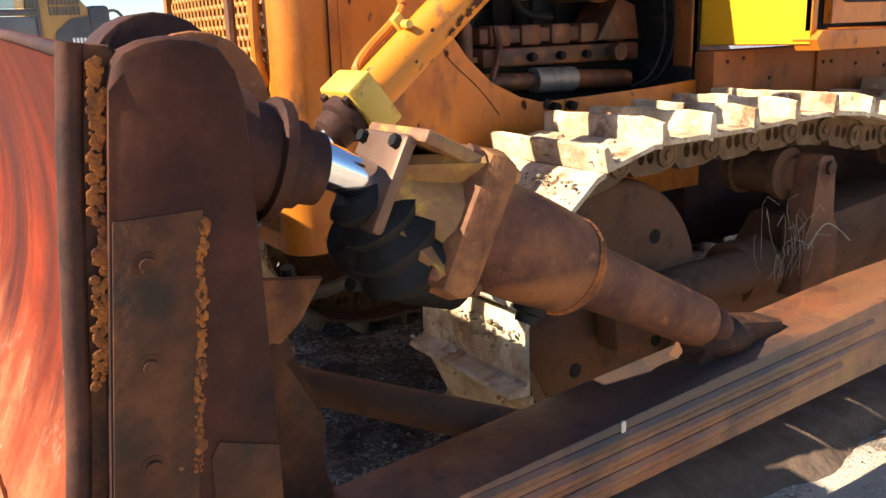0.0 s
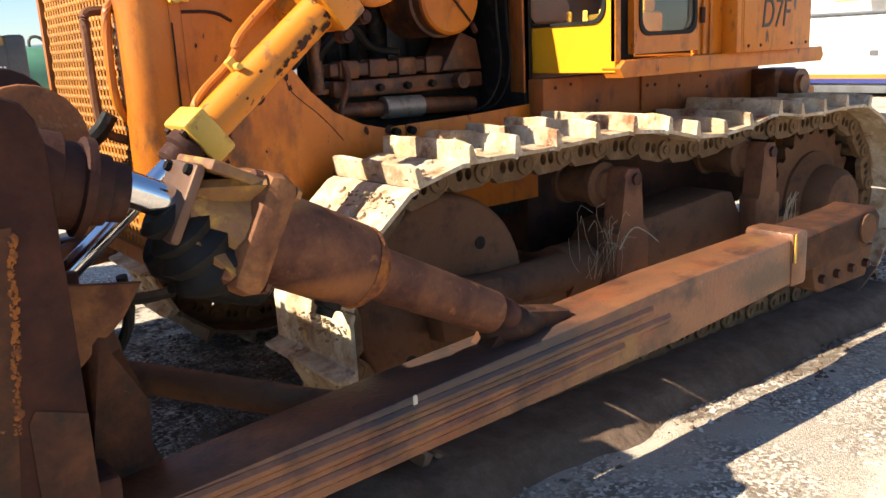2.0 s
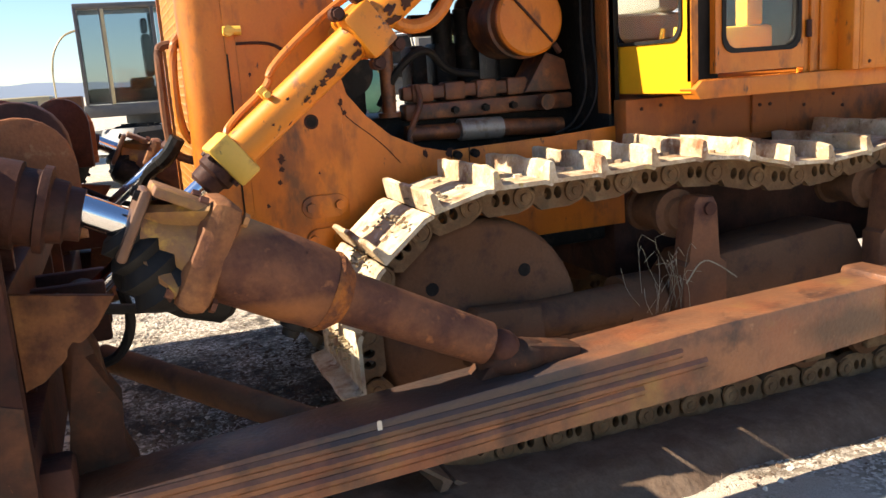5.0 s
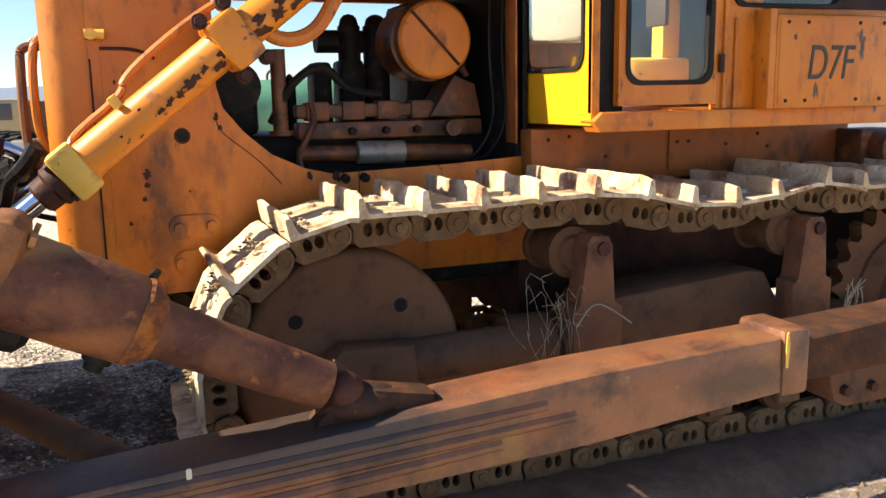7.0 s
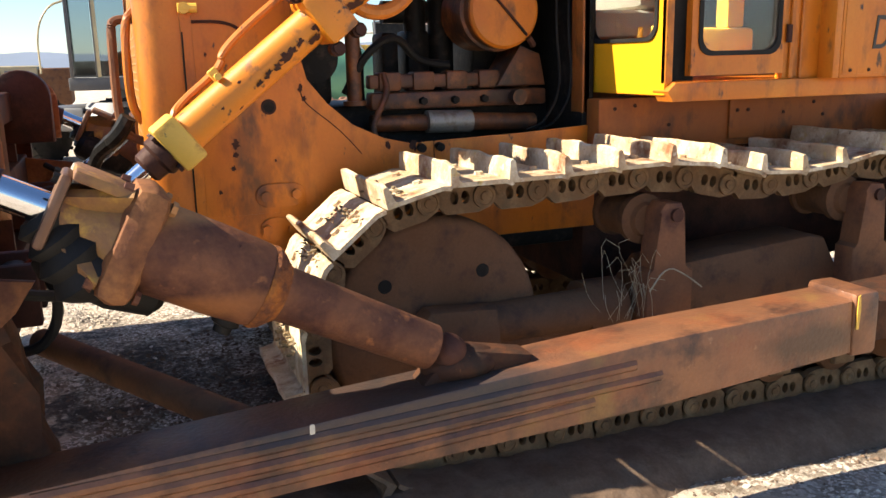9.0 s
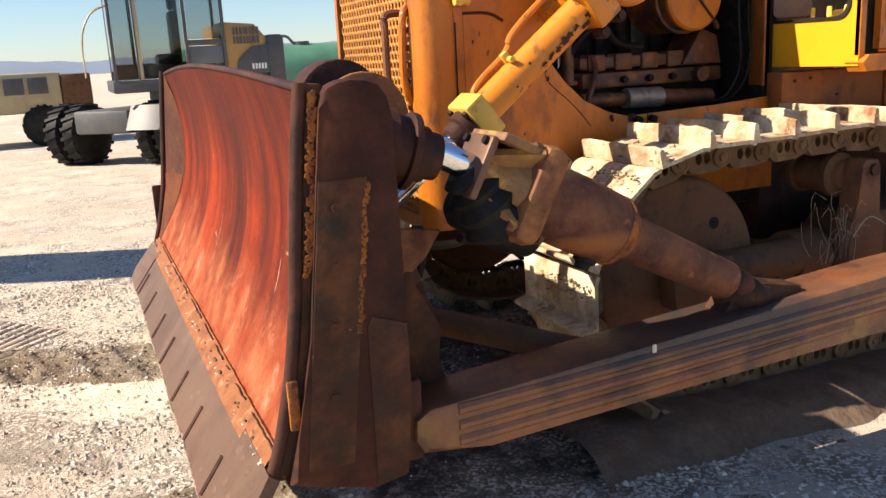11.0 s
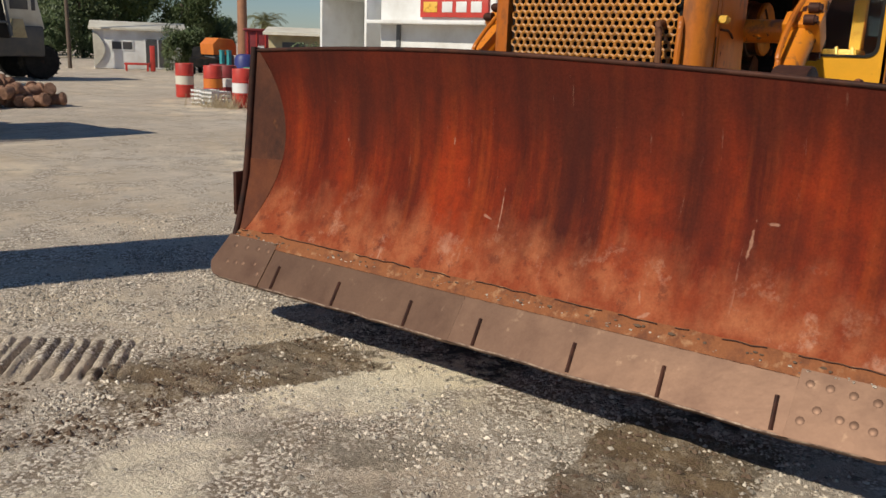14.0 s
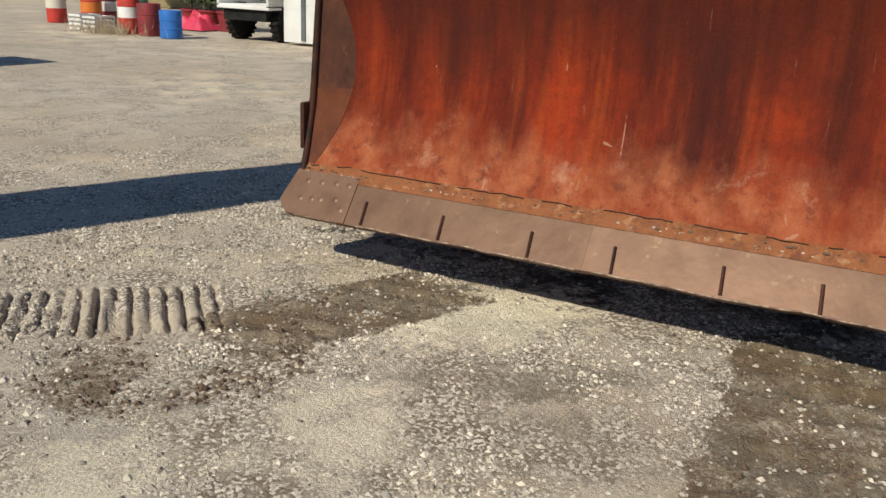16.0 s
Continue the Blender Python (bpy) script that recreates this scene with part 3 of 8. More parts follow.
    hsv = n.new("ShaderNodeHueSaturation")
    l.new(vr.outputs[0], hsv.inputs["Value"])
    l.new(col, hsv.inputs["Color"])
    l.new(hsv.outputs[0], b.inputs["Base Color"])
    bp = n.new("ShaderNodeBump")
    bp.inputs["Strength"].default_value, bp.inputs["Distance"].default_value = 0.18, 0.01
    l.new(field((1, 1, 1), 22, 8, 0.0, 1.0), bp.inputs["Height"])
    l.new(bp.outputs[0], b.inputs["Normal"])
    return m


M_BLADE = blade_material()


# ---- mesh helpers ----
def thing(name, at, label, category, group="", kind=""):
    e = new(name)
    e.empty_display_size = 0.1
    e.location = at
    return tagged(e, label, category, group, kind)


def link_mesh(name, mesh, parent, label=""):
    ob = new(name, mesh)
    ob.parent = parent
    if parent is not None and parent.type == "EMPTY":
        ob.matrix_parent_inverse = Matrix.Translation(-Vector(parent.location))
    if label:
        ob["label"] = label
    return ob


def to_mesh(name, bm, mat, smooth=35):
    bmesh.ops.recalc_face_normals(bm, faces=bm.faces[:])
    me = bpy.data.meshes.new(name)
    bm.to_mesh(me)
    bm.free()
    me.materials.append(mat)
    if smooth:
        me.shade_smooth()
        me.set_sharp_from_angle(angle=radians(smooth))
    return me


def part(name, bm, mat, parent, label="", smooth=35):
    return link_mesh(name, to_mesh(name, bm, mat, smooth), parent, label)


def solo(name, bm, mat, label, category, group="", kind="", smooth=35):
    """A thing or piece of the setting that is one mesh."""
    return tagged(new(name, to_mesh(name, bm, mat, smooth)), label, category, group, kind)


def box(bm, x0, x1, y0, y1, z0, z1, bevel=0.0, m=None):
    v = bmesh.ops.create_cube(bm, size=1.0)["verts"]
    bmesh.ops.scale(bm, verts=v, vec=(x1 - x0, y1 - y0, z1 - z0))
    bmesh.ops.translate(bm, verts=v, vec=((x0 + x1) / 2, (y0 + y1) / 2, (z0 + z1) / 2))
    if m is not None:
        bmesh.ops.transform(bm, matrix=m, verts=v)
    if bevel:
        e = list({e for w in v for e in w.link_edges})
        bmesh.ops.bevel(bm, geom=e, offset=bevel, segments=2, affect="EDGES", profile=0.5)
    return bm


def prism(bm, pts, y0, y1, bevel=0.0, axis="y"):
    """A polygon of (x, z) pushed from y0 to y1 (axis y), or of (x, y) from z0 to z1 (axis z), or of (y, z) along x."""
    def put(a, b, c):
        return {"y": (a, c, b), "z": (a, b, c), "x": (c, a, b)}[axis]
    lo = [bm.verts.new(put(a, b, y0)) for a, b in pts]
    hi = [bm.verts.new(put(a, b, y1)) for a, b in pts]
    faces = [bm.faces.new(lo), bm.faces.new(hi[::-1])]
    for i in range(len(pts)):
        j = (i + 1) % len(pts)
        faces.append(bm.faces.new((lo[i], hi[i], hi[j], lo[j])))
    if bevel:
        e = list({e for f in faces[:2] for e in f.edges})
        bmesh.ops.bevel(bm, geom=e, offset=bevel, segments=2, affect="EDGES", profile=0.5)
    return bm


def rod(bm, a, b, r, r2=None, seg=20, cap=True):
    """A round bar from a to b."""
    a, b = Vector(a), Vector(b)
    d = b - a
    m = Matrix.Translation((a + b) / 2) @ d.to_track_quat("Z", "Y").to_matrix().to_4x4()
    bmesh.ops.create_cone(bm, cap_ends=cap, segments=seg, radius1=r, radius2=r if r2 is None else r2, depth=d.length, matrix=m)
    return bm


def turned(bm, a, b, profile, seg=28):
    """A body of revolution about the line a-b: profile of (metres along, radius)."""
    a, b = Vector(a), Vector(b)
    q = (b - a).to_track_quat("Z", "Y").to_matrix().to_4x4()
    m = Matrix.Translation(a) @ q
    rings = []
    for s, r in profile:
        rings.append([bm.verts.new(m @ Vector((r * math.cos(2 * math.pi * k / seg), r * math.sin(2 * math.pi * k / seg), s))) for k in range(seg)])
    for p, q2 in zip(rings, rings[1:]):
        for k in range(seg):
            bm.faces.new((p[k], p[(k + 1) % seg], q2[(k + 1) % seg], q2[k]))
    bm.faces.new(rings[0][::-1])
    bm.faces.new(rings[-1])
    return bm


def pipe(bm, pts, r, seg=8, smooth=3):
    """A bent tube through points."""
    p = [Vector(q) for q in pts]
    for _ in range(smooth if len(p) > 2 else 0):
        p = [p[0]] + [c for u, v in zip(p, p[1:]) for c in (u * 0.75 + v * 0.25, u * 0.25 + v * 0.75)] + [p[-1]]
    rings, up = [], Vector((0.13, 0.2, 0.97)).normalized()
    for i, c in enumerate(p):
        d = (p[min(i + 1, len(p) - 1)] - p[max(i - 1, 0)]).normalized()
        s = d.cross(up)
        s = s.normalized() if s.length > 1e-4 else d.orthogonal().normalized()
        w = s.cross(d).normalized()
        rings.append([bm.verts.new(c + r * (math.cos(2 * math.pi * k / seg) * s + math.sin(2 * math.pi * k / seg) * w)) for k in range(seg)])
    for u, v in zip(rings, rings[1:]):
        for k in range(seg):
            bm.faces.new((u[k], u[(k + 1) % seg], v[(k + 1) % seg], v[k]))
    bm.faces.new(rings[0][::-1])
    bm.faces.new(rings[-1])
    return bm


def B():
    return bmesh.new()


def hexbolt(bm, at, d, r=0.02, h=0.016):
    at, d = Vector(at), Vector(d).normalized()
    rod(bm, at, at + d * h, r, r * 0.92, seg=6)
    return bm


def rounded_rect(x0, x1, z0, z1, r, n=5):
    pts = []
    for cx, cz, a0 in ((x1 - r, z1 - r, 0), (x0 + r, z1 - r, 90), (x0 + r, z0 + r, 180), (x1 - r, z0 + r, 270)):
        for k in range(n + 1):
            a = radians(a0 + 90 * k / n)
            pts.append((cx + r * math.cos(a), cz + r * math.sin(a)))
    return pts


def plate_with_hole(bm, outer, inner, c0, c1, axis="y"):
    """A plate between two closed outlines of equal point count."""
    def put(a, b, c):
        return {"y": (a, c, b), "x": (c, a, b)}[axis]
    ring = [[bm.verts.new(put(a, b, c)) for a, b in o] for c in (c0, c1) for o in (outer, inner)]
    n = len(outer)
    for i in range(n):
        j = (i + 1) % n
        bm.faces.new((ring[0][i], ring[0][j], ring[1][j], ring[1][i]))
        bm.faces.new((ring[2][i], ring[3][i], ring[3][j], ring[2][j]))
        bm.faces.new((ring[0][i], ring[2][i], ring[2][j], ring[0][j]))
        bm.faces.new((ring[1][i], ring[1][j], ring[3][j], ring[3][i]))
    return bm


# ---- ground ----
def in_dirt(x, y):
    """How deep a spot lies in one of the dirt or painted-shade patches."""
    best = 0.0
    for cx, cy, rx, ry, turn, c, amount in STAINS_AND_SHADE:
        if c in (DIRT_C, MUD_SHADE_C):
            ca, sa = math.cos(radians(turn)), math.sin(radians(turn))
            u, v = (x - cx) * ca + (y - cy) * sa, -(x - cx) * sa + (y - cy) * ca
            best = max(best, 1.25 - math.hypot(u / rx, v / ry) + 0.5 * noise.noise(Vector((x, y, 0)) * 4.0))
    for cx, cy, hx, hy, turn in LANES:
        ca, sa = math.cos(radians(turn)), math.sin(radians(turn))
        u, v = (x - cx) * ca + (y - cy) * sa, -(x - cx) * sa + (y - cy) * ca
        best = max(best, min(0.9, 3.0 * (1.05 - max(abs(u / hx), abs(v / hy)))) * (0.6 + 0.8 * noise.noise(Vector((x, y, 1.0)) * 5.0)))
    return best


def cleat_marks(x, y):
    """Depth of the slots that track cleats pressed into the gravel."""
    dx, dy = x + 1.2, y - 1.97
    a, v = 0.66 * dx - 0.75 * dy, 0.75 * dx + 0.66 * dy
    if not -1.1 < a < 0.62:
        return 0.0
    side = min(1.0, max(0.0, (0.31 - abs(v + 0.05 + 0.04 * noise.noise(Vector((a * 5.0, 7.0, 0))))) / 0.05)) * min(1.0, (a + 1.1) / 0.2, (0.62 - a) / 0.3)
    if side <= 0:
        return 0.0
    u = (a + 0.08 * v + 0.012 * noise.noise(Vector((x * 9.0, y * 9.0, 2.0)))) / 0.078
    f = u - math.floor(u) - 0.5
    deep = max(0.0, 0.75 + 1.2 * noise.noise(Vector((math.floor(u) * 3.7, v * 4.0, 5.0))))
    return side * deep * (0.050 * math.exp(-((f / 0.16) ** 2)) - 0.014)


def lane_bars(x, y):
    """Broad crumbled bars left across the two lanes by the track shoes."""
    z = 0.0
    for cx, cy, hx, hy, turn in LANES:
        ca, sa = math.cos(radians(turn)), math.sin(radians(turn))
        p, q = (x - cx) * ca + (y - cy) * sa, -(x - cx) * sa + (y - cy) * ca
        if abs(p) < hx and abs(q) < hy:
            e = min(1.0, (hy - abs(q)) / 0.10, (hx - abs(p)) / 0.2)
            u = (x + 0.25 * (y - cy) + 0.03 * noise.noise(Vector((x * 6.0, y * 6.0, 8.0)))) / 0.20
            f = u - math.floor(u) - 0.5
            z += max(0.0, e) * max(0.0, 0.6 + 0.9 * noise.noise(Vector((math.floor(u) * 2.3, y * 3.0, 9.0)))) * 0.036 * math.exp(-((f / 0.22) ** 2))
    return z


def grade(x, y):
    """The lie of the yard: level by the machine, with small waves, cleat marks and crumbled dirt."""
    d2 = (x - 1.0) ** 2 + y * y
    fine = math.exp(-d2 / 28.0)
    v = Vector((x, y, 0))
    z = fine * (0.020 * noise.noise(v * 0.9) + 0.010 * noise.noise(v * 3.1) + 0.006 * noise.noise(v * 7.7))
    if -2.9 < x < 0.7 and -1.7 < y < 2.9:
        coarse = min(1.0, max(0.15, 0.5 + 1.2 * noise.noise(v * 1.3)))
        z += coarse * (0.005 * noise.noise(v * 19.0) + 0.0045 * noise.noise(v * 41.0)) - cleat_marks(x, y) + lane_bars(x, y)
        d = min(1.0, max(0.0, in_dirt(x, y)))
        if d > 0:
            z += d * (0.014 * noise.noise(v * 11.0) + 0.011 * noise.noise(v * 27.0))
    return z - 0.012


def axis_steps(wide0, wide1, step, fine0, fine1, fine, far):
    """Grid lines: fine in the middle, wider round it, widening to the horizon."""
    a = [fine0 + (fine1 - fine0) * k / round((fine1 - fine0) / fine) for k in range(round((fine1 - fine0) / fine) + 1)]
    for sign, start, wide in ((1, fine1, wide1), (-1, fine0, wide0)):
        x, d = start, step
        while abs(x) < far:
            if sign * (x - wide) > 0:
                d *= 1.25
            x += sign * d
            a.append(max(-far, min(far, x)))
    return sorted(set(a))


def build_ground():
    xs, ys = axis_steps(-4.2, 6.0, 0.07, -2.8, 0.6, 0.0125, 4000.0), axis_steps(-4.0, 5.0, 0.07, -1.6, 2.8, 0.0125, 4000.0)
    verts = [(x, y, grade(x, y)) for y in ys for x in xs]
    w = len(xs)
    faces = [(j * w + i, j * w + i + 1, (j + 1) * w + i + 1, (j + 1) * w + i) for j in range(len(ys) - 1) for i in range(w - 1)]
    me = bpy.data.meshes.new("ground")
    me.from_pydata(verts, [], faces)
    me.materials.append(M_GROUND)
    me.shade_smooth()
    tagged(new("ground", me), "pale limestone gravel yard with dirt patches", "ground", kind="structure")


build_ground()


# ---- the bulldozer ----
dozer = thing("bulldozer", (2.2, 0.0, 0.0), "worn orange crawler bulldozer with a rusty red blade, parked on gravel", "bulldozer")

# blade: moldboard curve of (x, z), front face
MOLD = [(-0.185, 0.475), (-0.135, 0.55), (-0.085, 0.65), (-0.038, 0.75), (0.005, 0.86), (0.035, 0.97), (0.052, 1.08), (0.058, 1.2), (0.050, 1.32), (0.030, 1.43), (0.0, 1.53)]


def mold_x(z):
    for (x0, z0), (x1, z1) in zip(MOLD, MOLD[1:]):
        if z0 <= z <= z1:
            return x0 + (x1 - x0) * (z - z0) / (z1 - z0)
    return MOLD[-1][0] if z > 1 else MOLD[0][0]


def crown(y):
    """Height of the blade's top edge: bowed up in the middle, a little lower at the near end."""
    return 1.592 - (0.036 * ((y - 0.35) / 1.3) ** 2 if y > 0.35 else 0.078 * ((0.35 - y) / 2.1) ** 1.6)


def face_row(y):
    """The moldboard's curve at y, stretched up to the bowed top edge."""
    t = crown(y)
    return [(x, z if z < 1.2 else 1.2 + (z - 1.2) * (t - 1.2) / 0.33) for x, z in MOLD]


def build_blade():
    bm = B()
    n, last = 72, None
    for k in range(n + 1):
        y = -1.75 + 3.415 * k / n
        dent = 0.006 * noise.noise(Vector((y * 1.7, 0.0, 8.0)))
        pts = face_row(y)
        row = [bm.verts.new((x + dent * math.sin(math.pi * (z - 0.47) / 1.1), y, z)) for x, z in pts] + [bm.verts.new((x + 0.03, y, z)) for x, z in pts[::-1]]
        if last:
            for q in range(len(row)):
                bm.faces.new((last[q], last[(q + 1) % len(row)], row[(q + 1) % len(row)], row[q]))
        else:
            bm.faces.new(row)
        last = row
    bm.faces.new(last[::-1])
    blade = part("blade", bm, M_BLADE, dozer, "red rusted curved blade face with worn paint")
    bm = B()
    pipe(bm, [(face_row(y)[-1][0] + 0.006, y, crown(y) - 0.006) for y in (-1.75 + 3.415 * k / 40 for k in range(41))], 0.011, 12, 0)
    part("top_bar", bm, M_DARK, blade)
    for s in (-1, 1):
        def Y(v):
            return -v if s < 0 else v - 0.085
        ht = crown(Y(1.75)) + 0.012
        front = [(0.0, ht), (-0.03, 1.29), (-0.07, 0.865), (-0.13, 0.60), (-0.172, 0.48)]
        rear = [(0.2, 0.46), (0.218, 0.77), (0.226, 1.03), (0.230, 1.38), (0.20, 1.44), (0.075, 1.485), (0.045, ht - 0.005)]
        bm = B()
        prism(bm, front + rear, Y(1.748), Y(1.772), 0.006)
        end = part("end_plate", bm, M_WEAR, blade, "brown rusted blade end plate")
        bm = B()
        pipe(bm, [(x - 0.004, Y(1.762), z) for x, z in front], 0.019, 18)
        part("edge_bar", bm, M_DARK, end)
        bm = B()
        dome = [(-0.135, 0.47), (-0.098, 0.60), (-0.041, 0.865), (0.009, 1.29), (0.030, 1.46), (0.036, 1.492), (0.054, 1.513), (0.085, 1.526), (0.12, 1.531), (0.16, 1.527), (0.195, 1.510), (0.216, 1.478), (0.228, 1.43), (0.226, 1.0), (0.224, 0.70), (0.200, 0.42), (0.10, 0.40)]
        prism(bm, dome, Y(1.735), Y(1.802), 0.018)
        part("side_box", bm, M_BOX, end, "smooth dark brown side box")
        bm = B()
        prism(bm, [(0.128, 0.905), (0.226, 0.87), (0.225, 0.66), (0.202, 0.43), (0.11, 0.42), (0.112, 0.88)], Y(1.798), Y(1.8055), 0.002)
        part("patch_plate", bm, M_WEAR, end, "welded brown patch plate")
        bm = B()
        lean = Matrix(((1, 0, 0.12, -0.146), (0, 1, 0, 0), (0, 0, 1, 0), (0, 0, 0, 1)))
        box(bm, 0.004, 0.134, min(Y(1.790), Y(1.8045)), max(Y(1.790), Y(1.8045)), 0.50, 1.28, 0.002, lean)
        wear = part("wear_plate", bm, M_WEAR, end, "bolted brown wear plate")
        for bx, bz in ((0.051, 1.21), (0.038, 1.055), (0.024, 0.895), (0.008, 0.70)):
            bm = B()
            turned(bm, (bx, Y(1.803), bz), (bx, Y(1.815), bz), [(0.0, 0.021), (0.003, 0.020), (0.0035, 0.013), (0.010, 0.012)], 14)
            part("bolt", bm, M_WEAR, wear)
        bm = B()
        for k in range(200):
            z = 1.264 - 0.0020 * k
            r = 0.002 + 0.0045 * random.random() ** 2
            m = Matrix.Translation((0.134 + 0.12 * (z - 1.22) + random.uniform(-0.007, 0.007), Y(1.803), z)) @ Matrix.Diagonal((random.uniform(0.7, 1.3), 0.8, random.uniform(0.8, 1.9), 1))
            bmesh.ops.create_icosphere(bm, subdivisions=1, radius=r, matrix=m)
        tagged(part("weld_bead", bm, M_ORANGE_RUST, wear, "flaking orange weld bead"), kind="stuff")
        bm = B()
        for k in range(150):
            z = 1.50 - 0.0031 * k
            m = Matrix.Translation((0.022 + 0.11 * (z - 1.5) + random.uniform(-0.010, 0.010), Y(1.786), z)) @ Matrix.Diagonal((1.5, 0.5, 1.4, 1))
            bmesh.ops.create_icosphere(bm, subdivisions=1, radius=random.uniform(0.002, 0.0065), matrix=m)
        tagged(part("rust_scale", bm, M_ORANGE_RUST, end, "flaking orange rust scale"), kind="stuff")
        # slanted gusset that closes the curve towards the end plate, in an upper and a lower sheet

        def front_x(z):
            f = sorted((zz, xx) for xx, zz in front)
            for (z0, x0), (z1, x1) in zip(f, f[1:]):
                if z0 <= z <= z1:
                    return x0 + (x1 - x0) * (z - z0) / (z1 - z0)
            return f[-1][1] if z > 1 else f[0][1]
        deep, split = (0.18, 0.945) if s > 0 else (0.085, 0.79)

        def gusset(z0, z1, out):
            bm = B()
            zs = [z0 + (z1 - z0) * k / 10 for k in range(11)]
            curve = lambda z: deep * max(0.0, math.sin(math.pi * min(1.0, max(0.0, (z - 0.50) / (ht - 0.50))))) ** 0.75
            a = [bm.verts.new((mold_x(min(z, 1.53)) + (0.0005 if s > 0 else -0.003) - out, s * (abs(Y(1.75)) - curve(z)), z)) for z in zs]
            c = [bm.verts.new((front_x(z) - out, Y(1.752), z)) for z in zs]
            d = [bm.verts.new((mold_x(min(z, 1.53)) + 0.02, Y(1.752), z)) for z in zs]
            for p, q in ((a, c), (c, d), (d, a)):
                for k in range(len(zs) - 1):
                    bm.faces.new((p[k], p[k + 1], q[k + 1], q[k]))
            bm.faces.new((a[0], c[0], d[0]))
            bm.faces.new((a[-1], d[-1], c[-1]))
            return bm
        part("corner_wing", gusset(split - 0.01, ht - 0.012, 0.0), M_GUSSET, blade, "dark brown upper corner gusset")
        part("corner_wing", gusset(0.50, split, 0.003), M_GUSSET_LOW, blade, "reddish lower corner gusset")
        bm = B()
        pts = [(mold_x(min(z, 1.53)) - 0.006, s * (abs(Y(1.75)) - deep * max(0.0, math.sin(math.pi * (z - 0.50) / (ht - 0.50))) ** 0.75), z) for z in (split + 0.02 + (ht - split - 0.05) * k / 14 for k in range(15))]
        if s < 0:
            pipe(bm, pts, 0.006, 6, 0)
            part("wing_gap", bm, M_GREASE, blade, "dark open joint beside the gusset")
        # lug on the outer face
        bm = B()
        box(bm, -0.150, -0.05, 1.685, 1.712, 0.62, 0.87, 0.008) if s > 0 else box(bm, -0.115, -0.085, -1.790, -1.772, 0.62, 0.76, 0.006)
        part("guard_lug", bm, M_DARK if s > 0 else M_ORANGE_RUST, end)
        # rounded ears behind the top edge
        for y0, th, cx, r, h, mm in ((1.42, 0.012, 0.27, 0.14, 1.40, M_SEAM), (1.19, 0.07, 0.25, 0.14, 1.44, M_DARK)):
            bm = B()
            pts = [(cx + r * math.cos(radians(a)), h + r * math.sin(radians(a))) for a in range(0, 181, 15)] + [(cx - r, 1.2), (cx + r, 1.2)]
            prism(bm, pts, s * (y0 - th), s * (y0 + th), 0.008)
            part("ear", bm, mm, blade, "rounded rusty lifting ear")
        # clevis that takes the jack
        bm = B()
        turned(bm, (0.215, s * 1.61, 1.345), (0.42, s * 1.62, 1.285), [(0.0, 0.112), (0.055, 0.112), (0.06, 0.098), (0.10, 0.098), (0.105, 0.112), (0.125, 0.112), (0.13, 0.084), (0.165, 0.080), (0.17, 0.070), (0.205, 0.068)], 20)
        part("jack_bracket", bm, M_DARK, blade)
        bm = B()
        box(bm, 0.20, 0.30, s * 1.56, s * 1.70, 0.40, 0.66, 0.02)
        part("beam_socket", bm, M_DARK, blade)
    # stiffening boxes behind
    for z0, z1, dx in ((0.46, 0.72, 0.22), (0.95, 1.10, 0.20), (1.32, 1.47, 0.20)):
        bm = B()
        box(bm, 0.092, dx, -1.745, 1.655, z0, z1, 0.012)
        part("stiffener", bm, M_DARK, blade)
    for y in (-1.2, -0.6, 0.0, 0.6, 1.2):
        bm = B()
        box(bm, 0.095, 0.19, y - 0.02, y + 0.02, 0.5, 1.5, 0.004)
        part("rib", bm, M_DARK, blade)
    # cutting edge: plate of sections, with bolted end bits
    top, low = Vector((-0.172, 0, 0.505)), Vector((-0.326, 0, 0.298))
    down = (low - top).normalized()
    out = Vector((down.z, 0, -down.x)).normalized()
    if out.x > 0:
        out = -out

    def edge_wob(y):
        return 0.009 * noise.noise(Vector((y * 2.6, 3.0, 0.0))) + 0.005 * noise.noise(Vector((y * 9.0, 5.0, 0.0)))

    def edge_piece(name, y0, y1, flare0=0.0, flare1=0.0, lift=0.0):
        bm = B()
        n = 28
        rows = []
        for k in range(n + 1):
            y = y0 + (y1 - y0) * k / n
            f0, f1 = flare0 * (1 - k / n), flare1 * (k / n)
            wob = edge_wob(y)
            if flare1:  # the outer lower corner is worn round
                wob -= 0.075 * max(0.0, (k / n - 0.78) / 0.22) ** 2.2
            rows.append([(top + out * (0.014 + lift), y), (low + down * wob + out * (0.014 + lift), y + f0 + f1), (low + down * (wob + 0.004) - out * 0.016, y + f0 + f1), (top - out * 0.016, y)])
        vs = [[bm.verts.new((p.x, y, p.z)) for p, y in r] for r in rows]
        for a, c in zip(vs, vs[1:]):
            for i in range(4):
                bm.faces.new((a[i], a[(i + 1) % 4], c[(i + 1) % 4], c[i]))
        bm.faces.new(vs[0])
        bm.faces.new(vs[-1][::-1])
        return part(name, bm, M_EDGE, blade, "worn grey-brown steel cutting edge", 20)

    marks = [1.20, 0.755, 0.285, -0.117, -0.593, -0.985]
    edges = [edge_piece("cutting_edge", 0.02, 1.30), edge_piece("cutting_edge", -1.46, 0.0192)]
    for s in (-1, 1):
        y0, y1 = (-1.4615, -1.80) if s < 0 else (1.3005, 1.69)
        bit = edge_piece("end_bit", y0, y1, 0.0, s * 0.045, 0.006)
